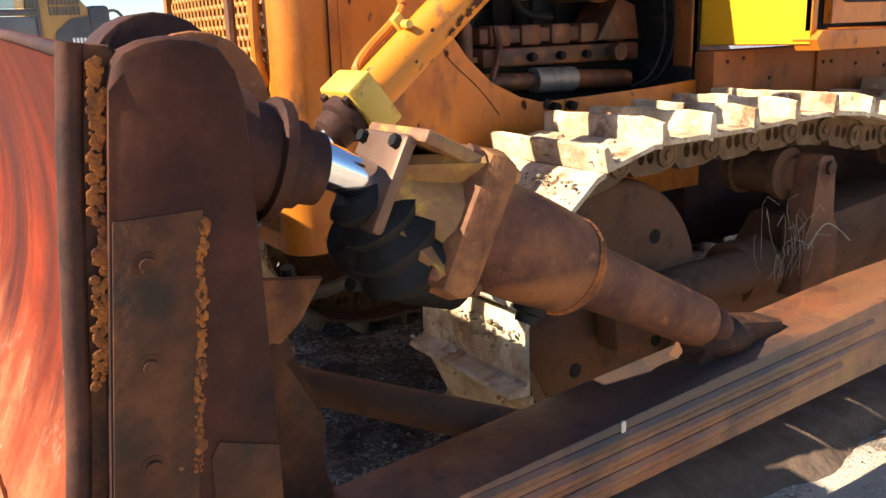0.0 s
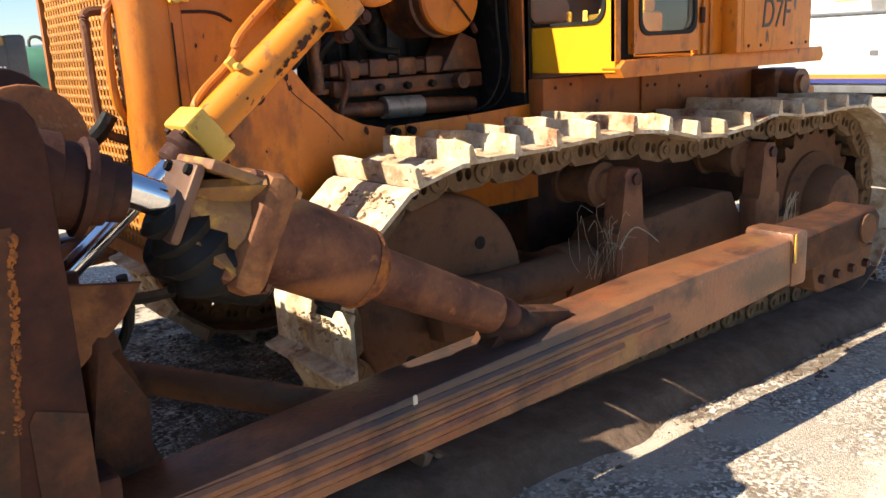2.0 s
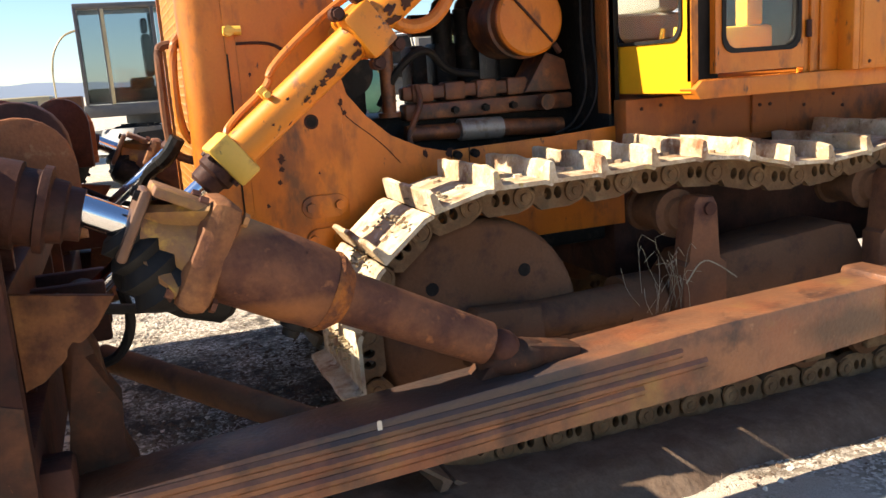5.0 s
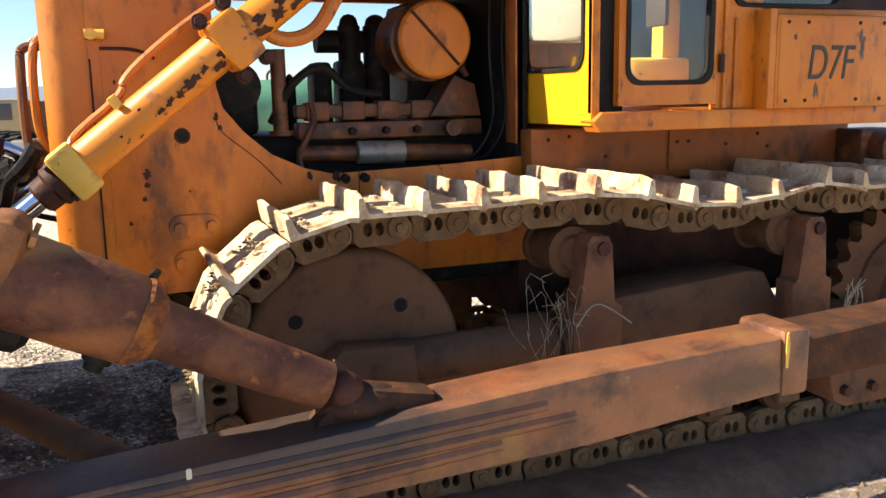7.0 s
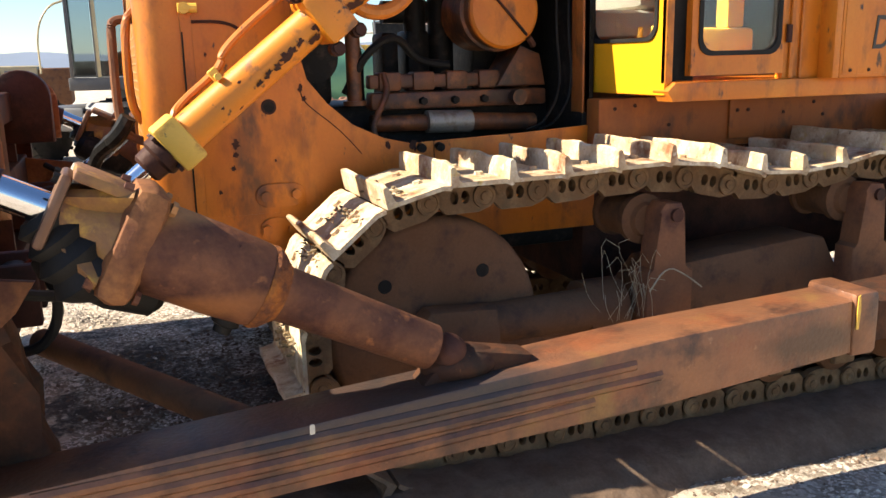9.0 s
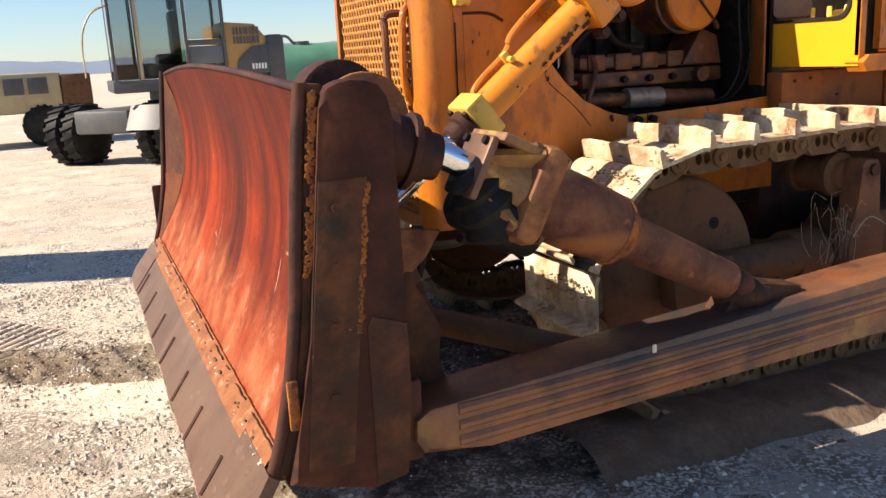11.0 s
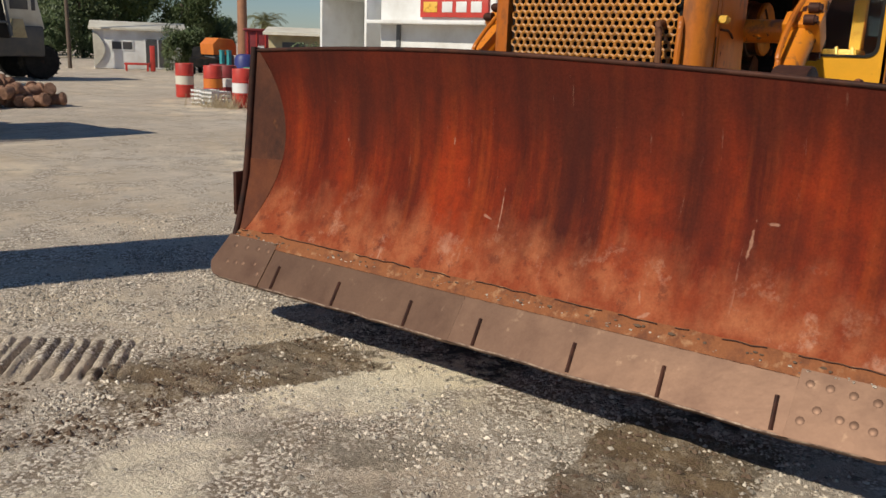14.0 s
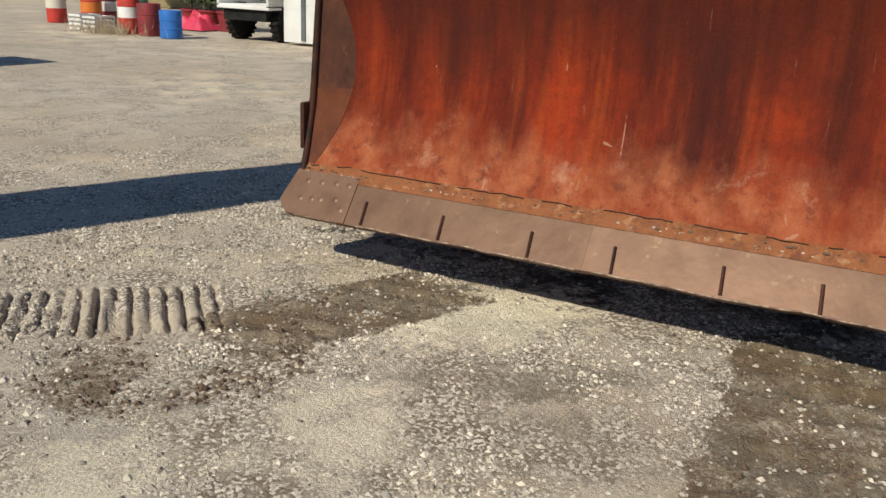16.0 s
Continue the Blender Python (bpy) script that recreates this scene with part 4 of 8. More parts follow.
        for u, v in ((0.12, 0.2), (0.32, 0.2), (0.55, 0.22), (0.78, 0.24), (0.25, 0.55), (0.48, 0.6), (0.62, 0.62), (0.80, 0.64), (0.12, 0.75)):
            c = top + down * (0.255 * v) + out * 0.0205
            c.y = y0 + (y1 - y0) * u
            bm = B()
            turned(bm, c - out * 0.004, c + out * 0.004, [(0.0, 0.017), (0.004, 0.016), (0.0055, 0.011)], 12)
            part("plough_bolt", bm, M_EDGE, bit)
    for y in marks + [-1.415]:
        bm = B()
        a, c = top + down * 0.12 + out * 0.015, low - down * 0.008 + out * 0.015
        a.y, c.y = y + 0.01, y
        pipe(bm, [a, (a + c) / 2, c], 0.009, 6, 1)
        part("weld_mark", bm, M_DARK, edges[0] if y > 0 else edges[1])
    for k, (y0, y1) in enumerate(((-1.72, -1.48), (-1.44, -0.02), (0.05, 1.27), (1.34, 1.62))):
        bm = B()
        pts = []
        for q in range(48):
            y = y0 + (y1 - y0) * q / 47
            c = low + down * edge_wob(y) + out * (0.012 + 0.004 * noise.noise(Vector((y * 7.0, 1.0, 2.0))))
            pts.append((c.x, y, c.z))
        pipe(bm, pts, 0.005, 6, 0)
        part("worn_lip", bm, M_LIP, edges[0] if y0 > -0.1 else edges[1], "bright worn lower lip")
    # pale grit lodged on the upper rim of the cutting edge
    bm = B()
    rg = random.Random(77)
    for k in range(260):
        y = rg.uniform(-1.72, 1.63)
        if noise.noise(Vector((y * 3.0, 0.0, 6.0))) < -0.05:
            continue
        c = top + out * rg.uniform(0.004, 0.017) - down * rg.uniform(-0.008, 0.006)
        m = Matrix.Translation((c.x, y, c.z)) @ Matrix.Rotation(rg.uniform(0, 3), 4, "Z") @ Matrix.Diagonal((rg.uniform(0.6, 1.2), rg.uniform(0.7, 2.0), 0.6, 1))
        bmesh.ops.create_icosphere(bm, subdivisions=1, radius=rg.uniform(0.003, 0.009), matrix=m)
    tagged(part("lodged_grit", bm, M_STONE, blade, "pale grit lodged along the seam"), kind="stuff")
    # dirt and scale along the seam
    bm = B()
    last, crack = None, []
    for k in range(181):
        y = -1.738 + 3.39 * k / 180
        w = 0.010 * noise.noise(Vector((y * 4.0, 0.0, 1.0))) + 0.006 * noise.noise(Vector((y * 17.0, 0.0, 2.0)))
        t = 0.004 * noise.noise(Vector((y * 23.0, 3.0, 0.0)))
        row = [bm.verts.new((x, y, z)) for x, z in ((-0.208 + t, 0.488), (-0.190 + t, 0.512), (-0.170 + t, 0.536 + w), (-0.148, 0.552 + w), (-0.140, 0.546 + w), (-0.165, 0.488))]
        crack.append((-0.158 + 0.5 * w, y, 0.550 + w))
        if last:
            for q in range(6):
                bm.faces.new((last[q], last[(q + 1) % 6], row[(q + 1) % 6], row[q]))
        last = row
    part("seam_strip", bm, M_SEAM, blade, "orange rusted strip above the cutting edge")
    bm = B()
    for k in range(420):
        y = random.uniform(-1.74, 1.65)
        m = Matrix.Translation((-0.172 + random.uniform(-0.012, 0.02), y, 0.515 + random.uniform(-0.012, 0.018))) @ Matrix.Diagonal((1, random.uniform(1, 3), 1, 1))
        bmesh.ops.create_icosphere(bm, subdivisions=1, radius=random.uniform(0.002, 0.007), matrix=m)
    tagged(part("caked_dirt", bm, M_DIRT, blade), "dried earth caked along the seam", kind="stuff")
    bm = B()
    run = []
    for k, c in enumerate(crack):
        if noise.noise(Vector((k * 0.13, 4.0, 9.0))) > -0.12 and k < len(crack) - 1:
            run.append(c)
        else:
            if len(run) > 3:
                line = B()
                pipe(line, run, 0.0028, 6, 0)
                part("seam_crack", line, M_DARK, blade, "dark crack along the seam")
            run = []
    for k in range(260):
        y = random.gauss(random.choice((-1.5, -1.2, -0.7, -0.2, 0.15, 0.6, 1.3, 1.55)), 0.07)
        if not -1.73 < y < 1.65:
            continue
        m = Matrix.Translation((-0.178 + random.uniform(-0.02, 0.012), y, 0.508 + random.uniform(-0.016, 0.012))) @ Matrix.Diagonal((1, random.uniform(1, 2), 0.8, 1))
        bmesh.ops.create_icosphere(bm, subdivisions=1, radius=random.uniform(0.002, 0.006), matrix=m)
    tagged(part("caked_sand", bm, M_LIP, blade), "pale sand lodged along the seam", kind="stuff")


build_blade()


# push beams, braces and jacks
def build_push_gear(s):
    o = lambda x, y, z: (x, s * y, z)
    y0, y1 = 1.50, 1.72
    bm = B()
    side = [(0.29, 0.425), (0.26, 0.47), (0.265, 0.535), (0.31, 0.565), (2.30, 0.695), (3.05, 0.725), (3.06, 0.525), (2.30, 0.475), (1.2, 0.435), (0.5, 0.405)]
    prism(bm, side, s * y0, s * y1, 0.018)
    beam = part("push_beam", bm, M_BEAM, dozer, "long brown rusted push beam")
    # long rolled ribs on the outer face
    for dz, x1 in ((0.135, 2.15), (0.085, 2.25), (0.035, 2.0)):
        bm = B()
        pipe(bm, [o(0.40, 1.706, 0.409 + dz), o(1.2, 1.708, 0.442 + dz), o(x1, 1.706, 0.478 + dz + 0.012)], 0.023, 10, 1)
        part("rib", bm, M_BEAM, beam)
    bm = B()
    box(bm, 3.05, 3.17, s * 1.49, s * 1.7265, 0.512, 0.75, 0.022)
    part("end_cap", bm, M_BEAM, beam)
    if s < 0:
        bm = B()
        prism(bm, rounded_rect(1.100, 1.114, 0.582, 0.618, 0.0065), -1.724, -1.7195)
        part("paint_dab", bm, M_CREAM, beam, "small white dab of paint")
        bm = B()
        prism(bm, [(3.056, 0.62), (3.068, 0.62), (3.072, 0.70), (3.066, 0.745), (3.058, 0.74)], -1.7305, -1.7265)
        part("paint_dab", bm, M_YELLOW, beam, "yellow paint mark")
    bm = B()
    prism(bm, [(3.16, 0.525), (3.16, 0.700), (3.72, 0.715), (3.86, 0.735), (3.92, 0.68), (3.91, 0.60), (3.80, 0.54)], s * 1.45, s * 1.668, 0.02)
    part("rear_arm", bm, M_WEAR, beam)
    bm = B()
    rod(bm, o(3.78, 1.64, 0.64), o(3.78, 1.68, 0.64), 0.07, seg=24)
    part("trunnion_cap", bm, M_DUSTY, beam)
    for k in range(4):
        bm = B()
        hexbolt(bm, o(3.40 + 0.13 * k, 1.655, 0.47), (0, s, 0), 0.022, 0.03)
        part("cap_bolt", bm, M_DARK, beam)
    bm = B()
    prism(bm, [(3.33, 0.545), (3.36, 0.43), (3.42, 0.40), (3.82, 0.40), (3.88, 0.55)], s * 1.50, s * 1.66, 0.012)
    part("trunnion_strap", bm, M_DUSTY, beam)
    # upright knee at the beam's front end and the gusset over it
    bm = B()
    prism(bm, [(0.25, 0.46), (0.275, 0.58), (0.292, 0.70), (0.295, 0.93), (0.325, 0.965), (0.375, 0.95), (0.392, 0.90), (0.398, 0.74), (0.425, 0.64), (0.455, 0.57), (0.46, 0.46)], s * 1.40, s * 1.53, 0.035)
    part("front_knee", bm, M_WEAR, beam, "dark rusty upright knee")
    # rusty gusset, coloured orange for the light reflected onto it
    bm = B()
    prism(bm, [(0.20, 1.09), (0.455, 1.05), (0.40, 0.97), (0.25, 0.84), (0.20, 0.82)], s * 1.50, s * 1.525, 0.005)
    part("knee_gusset", bm, M_CLAMP, beam, "rusted triangular gusset, its orange taken from reflected light")
    # diagonal brace to the blade
    bm = B()
    rod(bm, o(0.36, 0.55, 0.60), o(1.02, 1.56, 0.54), 0.05, seg=16)
    part("diagonal_brace", bm, M_DUSTY, beam)
    # jack, as one brace with its parts
    a, e = Vector(o(0.70, 1.62, 1.155)), Vector(o(1.52, 1.60, 0.735))
    d = (e - a).normalized()
    bm = B()
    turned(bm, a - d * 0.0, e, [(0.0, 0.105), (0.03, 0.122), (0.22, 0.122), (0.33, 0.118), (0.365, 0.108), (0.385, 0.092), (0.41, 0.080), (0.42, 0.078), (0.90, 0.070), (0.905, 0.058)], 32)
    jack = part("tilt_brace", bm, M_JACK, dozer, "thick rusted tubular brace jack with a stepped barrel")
    bm = B()
    turned(bm, a + d * 0.345, a + d * 0.425, [(0.0, 0.116), (0.012, 0.119), (0.028, 0.112), (0.045, 0.097), (0.062, 0.083)], 32)
    part("weld_ring", bm, M_ORANGE_RUST, jack)
    side_v = d.cross(Vector((0, 0, 1))).normalized()
    up_v = side_v.cross(d).normalized()
    frame_m = Matrix.Translation(a) @ Matrix((side_v, up_v, d)).transposed().to_4x4()
    bm = B()
    box(bm, -0.132, 0.132, -0.158, 0.152, -0.055, 0.045, 0.042, frame_m)
    part("clamp_plate", bm, M_CLAMP, jack, "thick rusty clamp collar")
    for u, v in ((-0.085, 0.118), (0.085, 0.118), (-0.09, -0.12), (0.09, -0.12)):
        bm = B()
        p = frame_m @ Vector((u, v, -0.055))
        hexbolt(bm, p, -d, 0.024, 0.022)
        part("tie_bolt", bm, M_JACK, jack)
        bm = B()
        hexbolt(bm, frame_m @ Vector((u, v, 0.044)), d, 0.020, 0.014)
        part("tie_nut", bm, M_JACK, jack)
    # webbed head casting between collar and flange
    bm = B()
    turned(bm, a - d * 0.185, a - d * 0.05, [(0.0, 0.058), (0.05, 0.062), (0.10, 0.085), (0.135, 0.105)], 24)
    head = part("yoke_head", bm, M_HEAD, jack, "worn yellow webbed jack head")
    for q in range(4):
        bm = B()
        u, v = ((1, 1), (-1, 1), (-1, -1), (1, -1))[q]
        r0, r1 = Vector((u * 0.052, v * 0.060, -0.185)), Vector((u * 0.112, v * 0.122, -0.05))
        w = Vector((-v * 0.5, u * 0.5, 0)).normalized() * 0.013
        inner0, inner1 = Vector((u * 0.02, v * 0.02, -0.185)), Vector((u * 0.03, v * 0.03, -0.05))
        ring = [[bm.verts.new(frame_m @ (c + k * w)) for c in (inner0, r0, r1, inner1)] for k in (-1, 1)]
        bm.faces.new(ring[0][::-1])
        bm.faces.new(ring[1])
        for k in range(4):
            bm.faces.new((ring[0][k], ring[0][(k + 1) % 4], ring[1][(k + 1) % 4], ring[1][k]))
        part("web", bm, M_HEAD, head)
    bm = B()
    box(bm, -0.108, 0.108, 0.098, 0.126, -0.19, -0.05, 0.008, frame_m)
    part("cap_plate", bm, M_HEAD, head)
    bm = B()
    box(bm, -0.085, 0.085, -0.09, 0.105, -0.215, -0.186, 0.012, frame_m)
    part("flange", bm, M_EDGE, jack, "grimy steel end flange")
    for u, v in ((-0.06, 0.085), (0.06, 0.085)):
        bm = B()
        hexbolt(bm, frame_m @ Vector((u, v, -0.214)), -d, 0.014, 0.014)
        part("flange_bolt", bm, M_GREASE, jack)
    bm = B()
    rod(bm, a - d * 0.42, a - d * 0.19, 0.042, seg=24)
    part("chrome_rod", bm, M_CHROME, jack, "shiny chrome rod")
    # folded black rubber boot hanging under the head
    bm = B()
    turned(bm, a - d * 0.235 - Vector((0, 0, 0.02)), a - d * 0.03 - Vector((0, 0, 0.20)), [(0.0, 0.05), (0.02, 0.075), (0.045, 0.062), (0.07, 0.088), (0.095, 0.075), (0.125, 0.102), (0.155, 0.088), (0.19, 0.110), (0.22, 0.085), (0.25, 0.05)], 20)
    part("rubber_boot", bm, M_BLACK, jack, "folded black rubber boot")
    bm = B()
    turned(bm, o(0.48, 1.57, 1.15), o(0.78, 1.57, 0.97), [(0.0, 0.05), (0.03, 0.075), (0.2, 0.085), (0.31, 0.06), (0.33, 0.03)], 16)
    part("screw_housing", bm, M_GREASE, jack, "black greasy housing")
    bm = B()
    turned(bm, a + d * 0.30 - up_v * 0.10, a + d * 0.30 - up_v * 0.155, [(0.0, 0.040), (0.03, 0.038), (0.035, 0.026), (0.055, 0.024)], 14)
    part("drain_plug", bm, M_GREASE, jack)
    bm = B()
    bmesh.ops.create_icosphere(bm, subdivisions=3, radius=0.062, matrix=Matrix.Translation(e + d * 0.04))
    part("ball_end", bm, M_DARK, jack)
    bm = B()
    prism(bm, [(1.45, 0.63), (1.49, 0.675), (1.56, 0.715), (1.64, 0.725), (1.82, 0.688), (1.82, 0.64)], s * 1.535, s * 1.645, 0.012)
    bmesh.ops.create_icosphere(bm, subdivisions=3, radius=1.0, matrix=Matrix.Translation(o(1.60, 1.59, 0.675)) @ Matrix.Diagonal((0.13, 0.082, 0.062, 1)))
    part("brace_lug", bm, M_WEAR, beam)
    bm = B()
    prism(bm, [(1.60, 0.66), (1.67, 0.712), (1.74, 0.70), (1.80, 0.678)], s * 1.545, s * 1.60, 0.005)
    part("tab", bm, M_YELLOW, beam, "scuffed yellow tab")
    # hydraulic hoses
    for k, pts in enumerate(([(0.55, 1.45, 1.00), (0.75, 1.35, 0.93), (1.0, 1.15, 0.93), (1.1, 0.9, 0.98)],
                             [(0.30, 1.45, 1.05), (0.42, 1.40, 0.98), (0.62, 1.25, 0.93), (0.9, 0.95, 0.90)],
                             [(0.47, 1.30, 1.02), (0.49, 1.28, 0.90), (0.44, 1.27, 0.80), (0.36, 1.25, 0.78)])):
        bm = B()
        pipe(bm, [o(*p) for p in pts], 0.016, 8)
        part("hose", bm, M_BLACK, jack)


for side in (-1, 1):
    build_push_gear(side)


def build_lift_cylinder(s):
    o = lambda x, y, z: Vector((x, s * y, z))
    low, top = o(0.86, 0.93, 1.325), o(1.70, 0.90, 1.985)
    d = (top - low).normalized()
    bm = B()
    turned(bm, low + d * 0.05, top, [(0.0, 0.066), (0.62, 0.066), (0.63, 0.069), (0.70, 0.069), (0.71, 0.066), (1.02, 0.066)], 32)
    cyl = part("lift_cylinder", bm, M_CYLINDER, dozer, "orange-yellow hydraulic lift cylinder with chipped paint")
    fl = random.Random(21)
    spots = [(0.30, 0.35, 0.022), (0.34, 0.30, 0.026), (0.38, 0.34, 0.030), (0.42, 0.26, 0.034), (0.45, 0.22, 0.03), (0.49, 0.18, 0.026), (0.54, 0.5, 0.03), (0.57, 0.1, 0.04), (0.60, 0.75, 0.03), (0.66, 0.3, 0.05),
             (0.72, 0.6, 0.05), (0.74, 0.05, 0.04), (0.80, 0.4, 0.05), (0.84, -0.1, 0.04), (0.88, 0.55, 0.045), (0.20, 0.75, 0.012), (0.25, -0.3, 0.010), (0.15, 0.1, 0.010)]
    for sx, turn, size in spots:
        bm = B()
        ring = []
        for k in range(14):
            a = 2 * math.pi * k / 14
            rr = size * fl.uniform(0.3, 1.0)
            zz, aa = sx + 0.05 + rr * math.cos(a), turn + 0.6 * rr * math.sin(a) / 0.067
            w = Vector((-d.z, 0, d.x)) * -math.sin(aa) + Vector((0, s, 0)) * math.cos(aa)
            ring.append(bm.verts.new(low + d * zz + w * 0.0705))
        mid = low + d * (sx + 0.05) + (Vector((-d.z, 0, d.x)) * -math.sin(turn) + Vector((0, s, 0)) * math.cos(turn)) * 0.0715
        mv = bm.verts.new(mid)
        for k in range(14):
            bm.faces.new((ring[k], ring[(k + 1) % 14], mv))
        part("paint_chip", bm, M_DARK, cyl, "flaked patch of bare dark steel")
    bm = B()
    m = Matrix.Translation(low + d * 0.02) @ d.to_track_quat("Z", "Y").to_matrix().to_4x4()
    box(bm, -0.085, 0.085, -0.085, 0.085, -0.045, 0.045, 0.012, m)
    part("gland", bm, M_YELLOW, cyl, "bright yellow cylinder gland")
    bm = B()
    turned(bm, low - d * 0.12, low - d * 0.02, [(0.0, 0.045), (0.01, 0.055), (0.05, 0.058), (0.06, 0.07), (0.10, 0.07)], 16)
    part("rod_guide", bm, M_DARK, cyl)
    for u in (-1, 1):
        for v in (-1, 1):
            bm = B()
            c = m @ Vector((u * 0.06, v * 0.06, -0.045))
            hexbolt(bm, c, -d, 0.014, 0.014)
            part("gland_bolt", bm, M_DARK, cyl)
    bm = B()
    rod(bm, low - d * 0.62, low - d * 0.05, 0.033, seg=24)
    part("chrome_rod", bm, M_CHROME, cyl, "shiny chrome rod")
    bm = B()
    c = low - d * 0.66
    rod(bm, c + Vector((0, -0.07, 0)), c + Vector((0, 0.07, 0)), 0.065, seg=20)
    part("rod_eye", bm, M_GREASE, cyl)
    for y in (0.80, 1.02):
        bm = B()
        box(bm, 0.14, 0.42, s * y, s * (y + 0.04), 0.80, 1.0, 0.01)
        part("rod_bracket", bm, M_DARK, cyl)
    bm = B()
    up = Vector((-d.z, 0, d.x))
    f = up * 0.085 + o(0, -0.02, 0)
    pipe(bm, [low + d * 0.05 + up * 0.06, low + d * 0.10 + f, low + d * 0.30 + f, low + d * 0.33 + f * 1.5, low + d * 0.62 + f * 1.6, low + d * 0.8 + f * 1.3], 0.014, 8)
    part("oil_pipe", bm, M_PAINT, cyl)
    bm = B()
    c = low + d * 0.26 + up * 0.075
    m = Matrix.Translation(c) @ d.to_track_quat("Z", "Y").to_matrix().to_4x4()
    box(bm, -0.012, 0.012, -0.03, 0.03, -0.016, 0.016, 0.004, m)
    rod(bm, c + o(0, 0.02, 0), c + o(0, 0.05, 0), 0.012, seg=8)
    part("pipe_clip", bm, M_YELLOW, cyl)
    # trunnion yoke
    c = low + d * 0.68
    bm = B()
    m = Matrix.Translation(c) @ d.to_track_quat("Z", "Y").to_matrix().to_4x4()
    box(bm, -0.095, 0.095, -0.09, 0.09, -0.06, 0.06, 0.016, m)
    rod(bm, c, c - o(0, 0.30, 0), 0.06, seg=20)
    part("trunnion_yoke", bm, M_CYLINDER, cyl)
    for u in (-0.05, 0.05):
        for v in (-0.11, 0.11):
            bm = B()
            p = c + d * u + up * v + o(0, 0.02, 0)
            rod(bm, p, p + o(0, 0.05, 0), 0.026, seg=12)
            hexbolt(bm, p + o(0, 0.05, 0), (0, s, 0), 0.02, 0.014)
            part("yoke_boss", bm, M_DARK, cyl)
    bm = B()
    pipe(bm, [c + up * 0.02 + d * 0.1, c - up * 0.10 + d * 0.12, c - up * 0.16 + d * 0.24, c - up * 0.10 + d * 0.40], 0.026, 10)
    part("supply_pipe", bm, M_PAINT, cyl)


for side in (-1, 1):
    build_lift_cylinder(side)


# radiator housing, hood and side plates
def build_hood():
    bm = B()
    HX, HY, R = 0.785, 0.612, 0.085
    # front housing: rounded columns each side of the grille
    for s in (-1, 1):
        pts = [(HX + 0.16, s * (HY - 0.002)), (HX + R, s * HY)] + [(HX + R - R * math.sin(radians(a)), s * (HY - R + R * math.cos(radians(a)))) for a in range(15, 91, 15)] + [(HX, s * 0.50), (HX + 0.03, s * 0.495), (HX + 0.16, s * 0.50)]
        prism(bm, pts, 0.84, 2.30, axis="z")
    box(bm, HX + 0.002, HX + 0.16, -0.52, 0.52, 2.22, 2.299)
    box(bm, HX + 0.002, HX + 0.16, -0.52, 0.52, 0.842, 0.90)
    hood = part("radiator_housing", bm, M_PAINT, dozer, "orange radiator housing with rounded corners")
    for s in (-1, 1):
        bm = B()
        side = [(0.94, 0.84), (2.66, 0.84), (2.66, 1.292), (2.30, 1.272), (1.80, 1.252), (1.686, 1.28), (1.558, 1.34), (1.457, 1.429), (1.385, 1.52), (1.365, 1.60), (1.372, 2.29), (0.94, 2.29)]
        prism(bm, side, s * 0.596, s * 0.616, 0.003)
        pl = part("side_plate", bm, M_PAINT, hood, "orange side plate with a curved engine opening")
        bm = B()
        prism(bm, [(0.98, 1.02), (1.36, 1.02), (1.36, 2.28), (0.98, 2.28)], s * 0.616, s * 0.620, 0.0015)
        part("panel", bm, M_PAINT, pl)
        for bx, bz in ((1.202, 1.086), (1.32, 1.088), (1.20, 0.955), (1.30, 0.955)):
            bm = B()
            hexbolt(bm, (bx, s * 0.626, bz), (0, s, 0), 0.022, 0.014)
            part("bolt", bm, M_PAINT, pl)
        for bz, w in ((1.087, 0.095), (0.955, 0.085)):
            bm = B()
            prism(bm, rounded_rect(1.26 - w, 1.26 + w, bz - 0.045, bz + 0.045, 0.044), s * 0.618, s * 0.628, 0.003)
            part("bolt_pad", bm, M_PAINT, pl)
        bm = B()
        turned(bm, (1.236, s * 0.619, 1.424), (1.236, s * 0.623, 1.424), [(0.0, 0.030), (0.004, 0.028)], 18)
        part("hole_rim", bm, M_DARK, pl)
        bm = B()
        turned(bm, (1.236, s * 0.6222, 1.424), (1.236, s * 0.6242, 1.424), [(0.0, 0.021), (0.0015, 0.021)], 18)
        part("lifting_hole", bm, M_GREASE, pl)
        for pts, r in (([(1.353, 1.506), (1.369, 1.443), (1.42, 1.395), (1.472, 1.355), (1.53, 1.30), (1.592, 1.227)], 0.0018), ([(1.90, 1.276), (1.898, 1.20), (1.902, 1.14)], 0.002)):
            bm = B()
            pipe(bm, [(x, s * 0.6165, z) for x, z in pts], r, 6, 1)
            part("crack", bm, M_GREASE, pl, "dark crack in the plate")
        bm = B()
        pipe(bm, [(0.942, s * 0.6165, 0.85), (0.945, s * 0.6165, 1.70)], 0.0035, 6, 0)
        part("seam", bm, M_GREASE, pl, "dark seam between housing and plate")
        rs = random.Random(14)
        for cx, cz, rr in ((1.105, 1.29, 0.03), (1.10, 1.25, 0.022), (1.09, 1.20, 0.018), (1.037, 1.115, 0.014), (1.70, 1.255, 0.028), (1.81, 1.245, 0.034), (1.36, 1.49, 0.02), (1.372, 1.45, 0.018), (1.02, 1.62, 0.012), (1.25, 1.22, 0.010)):
            bm = B()
            rr *= 0.65
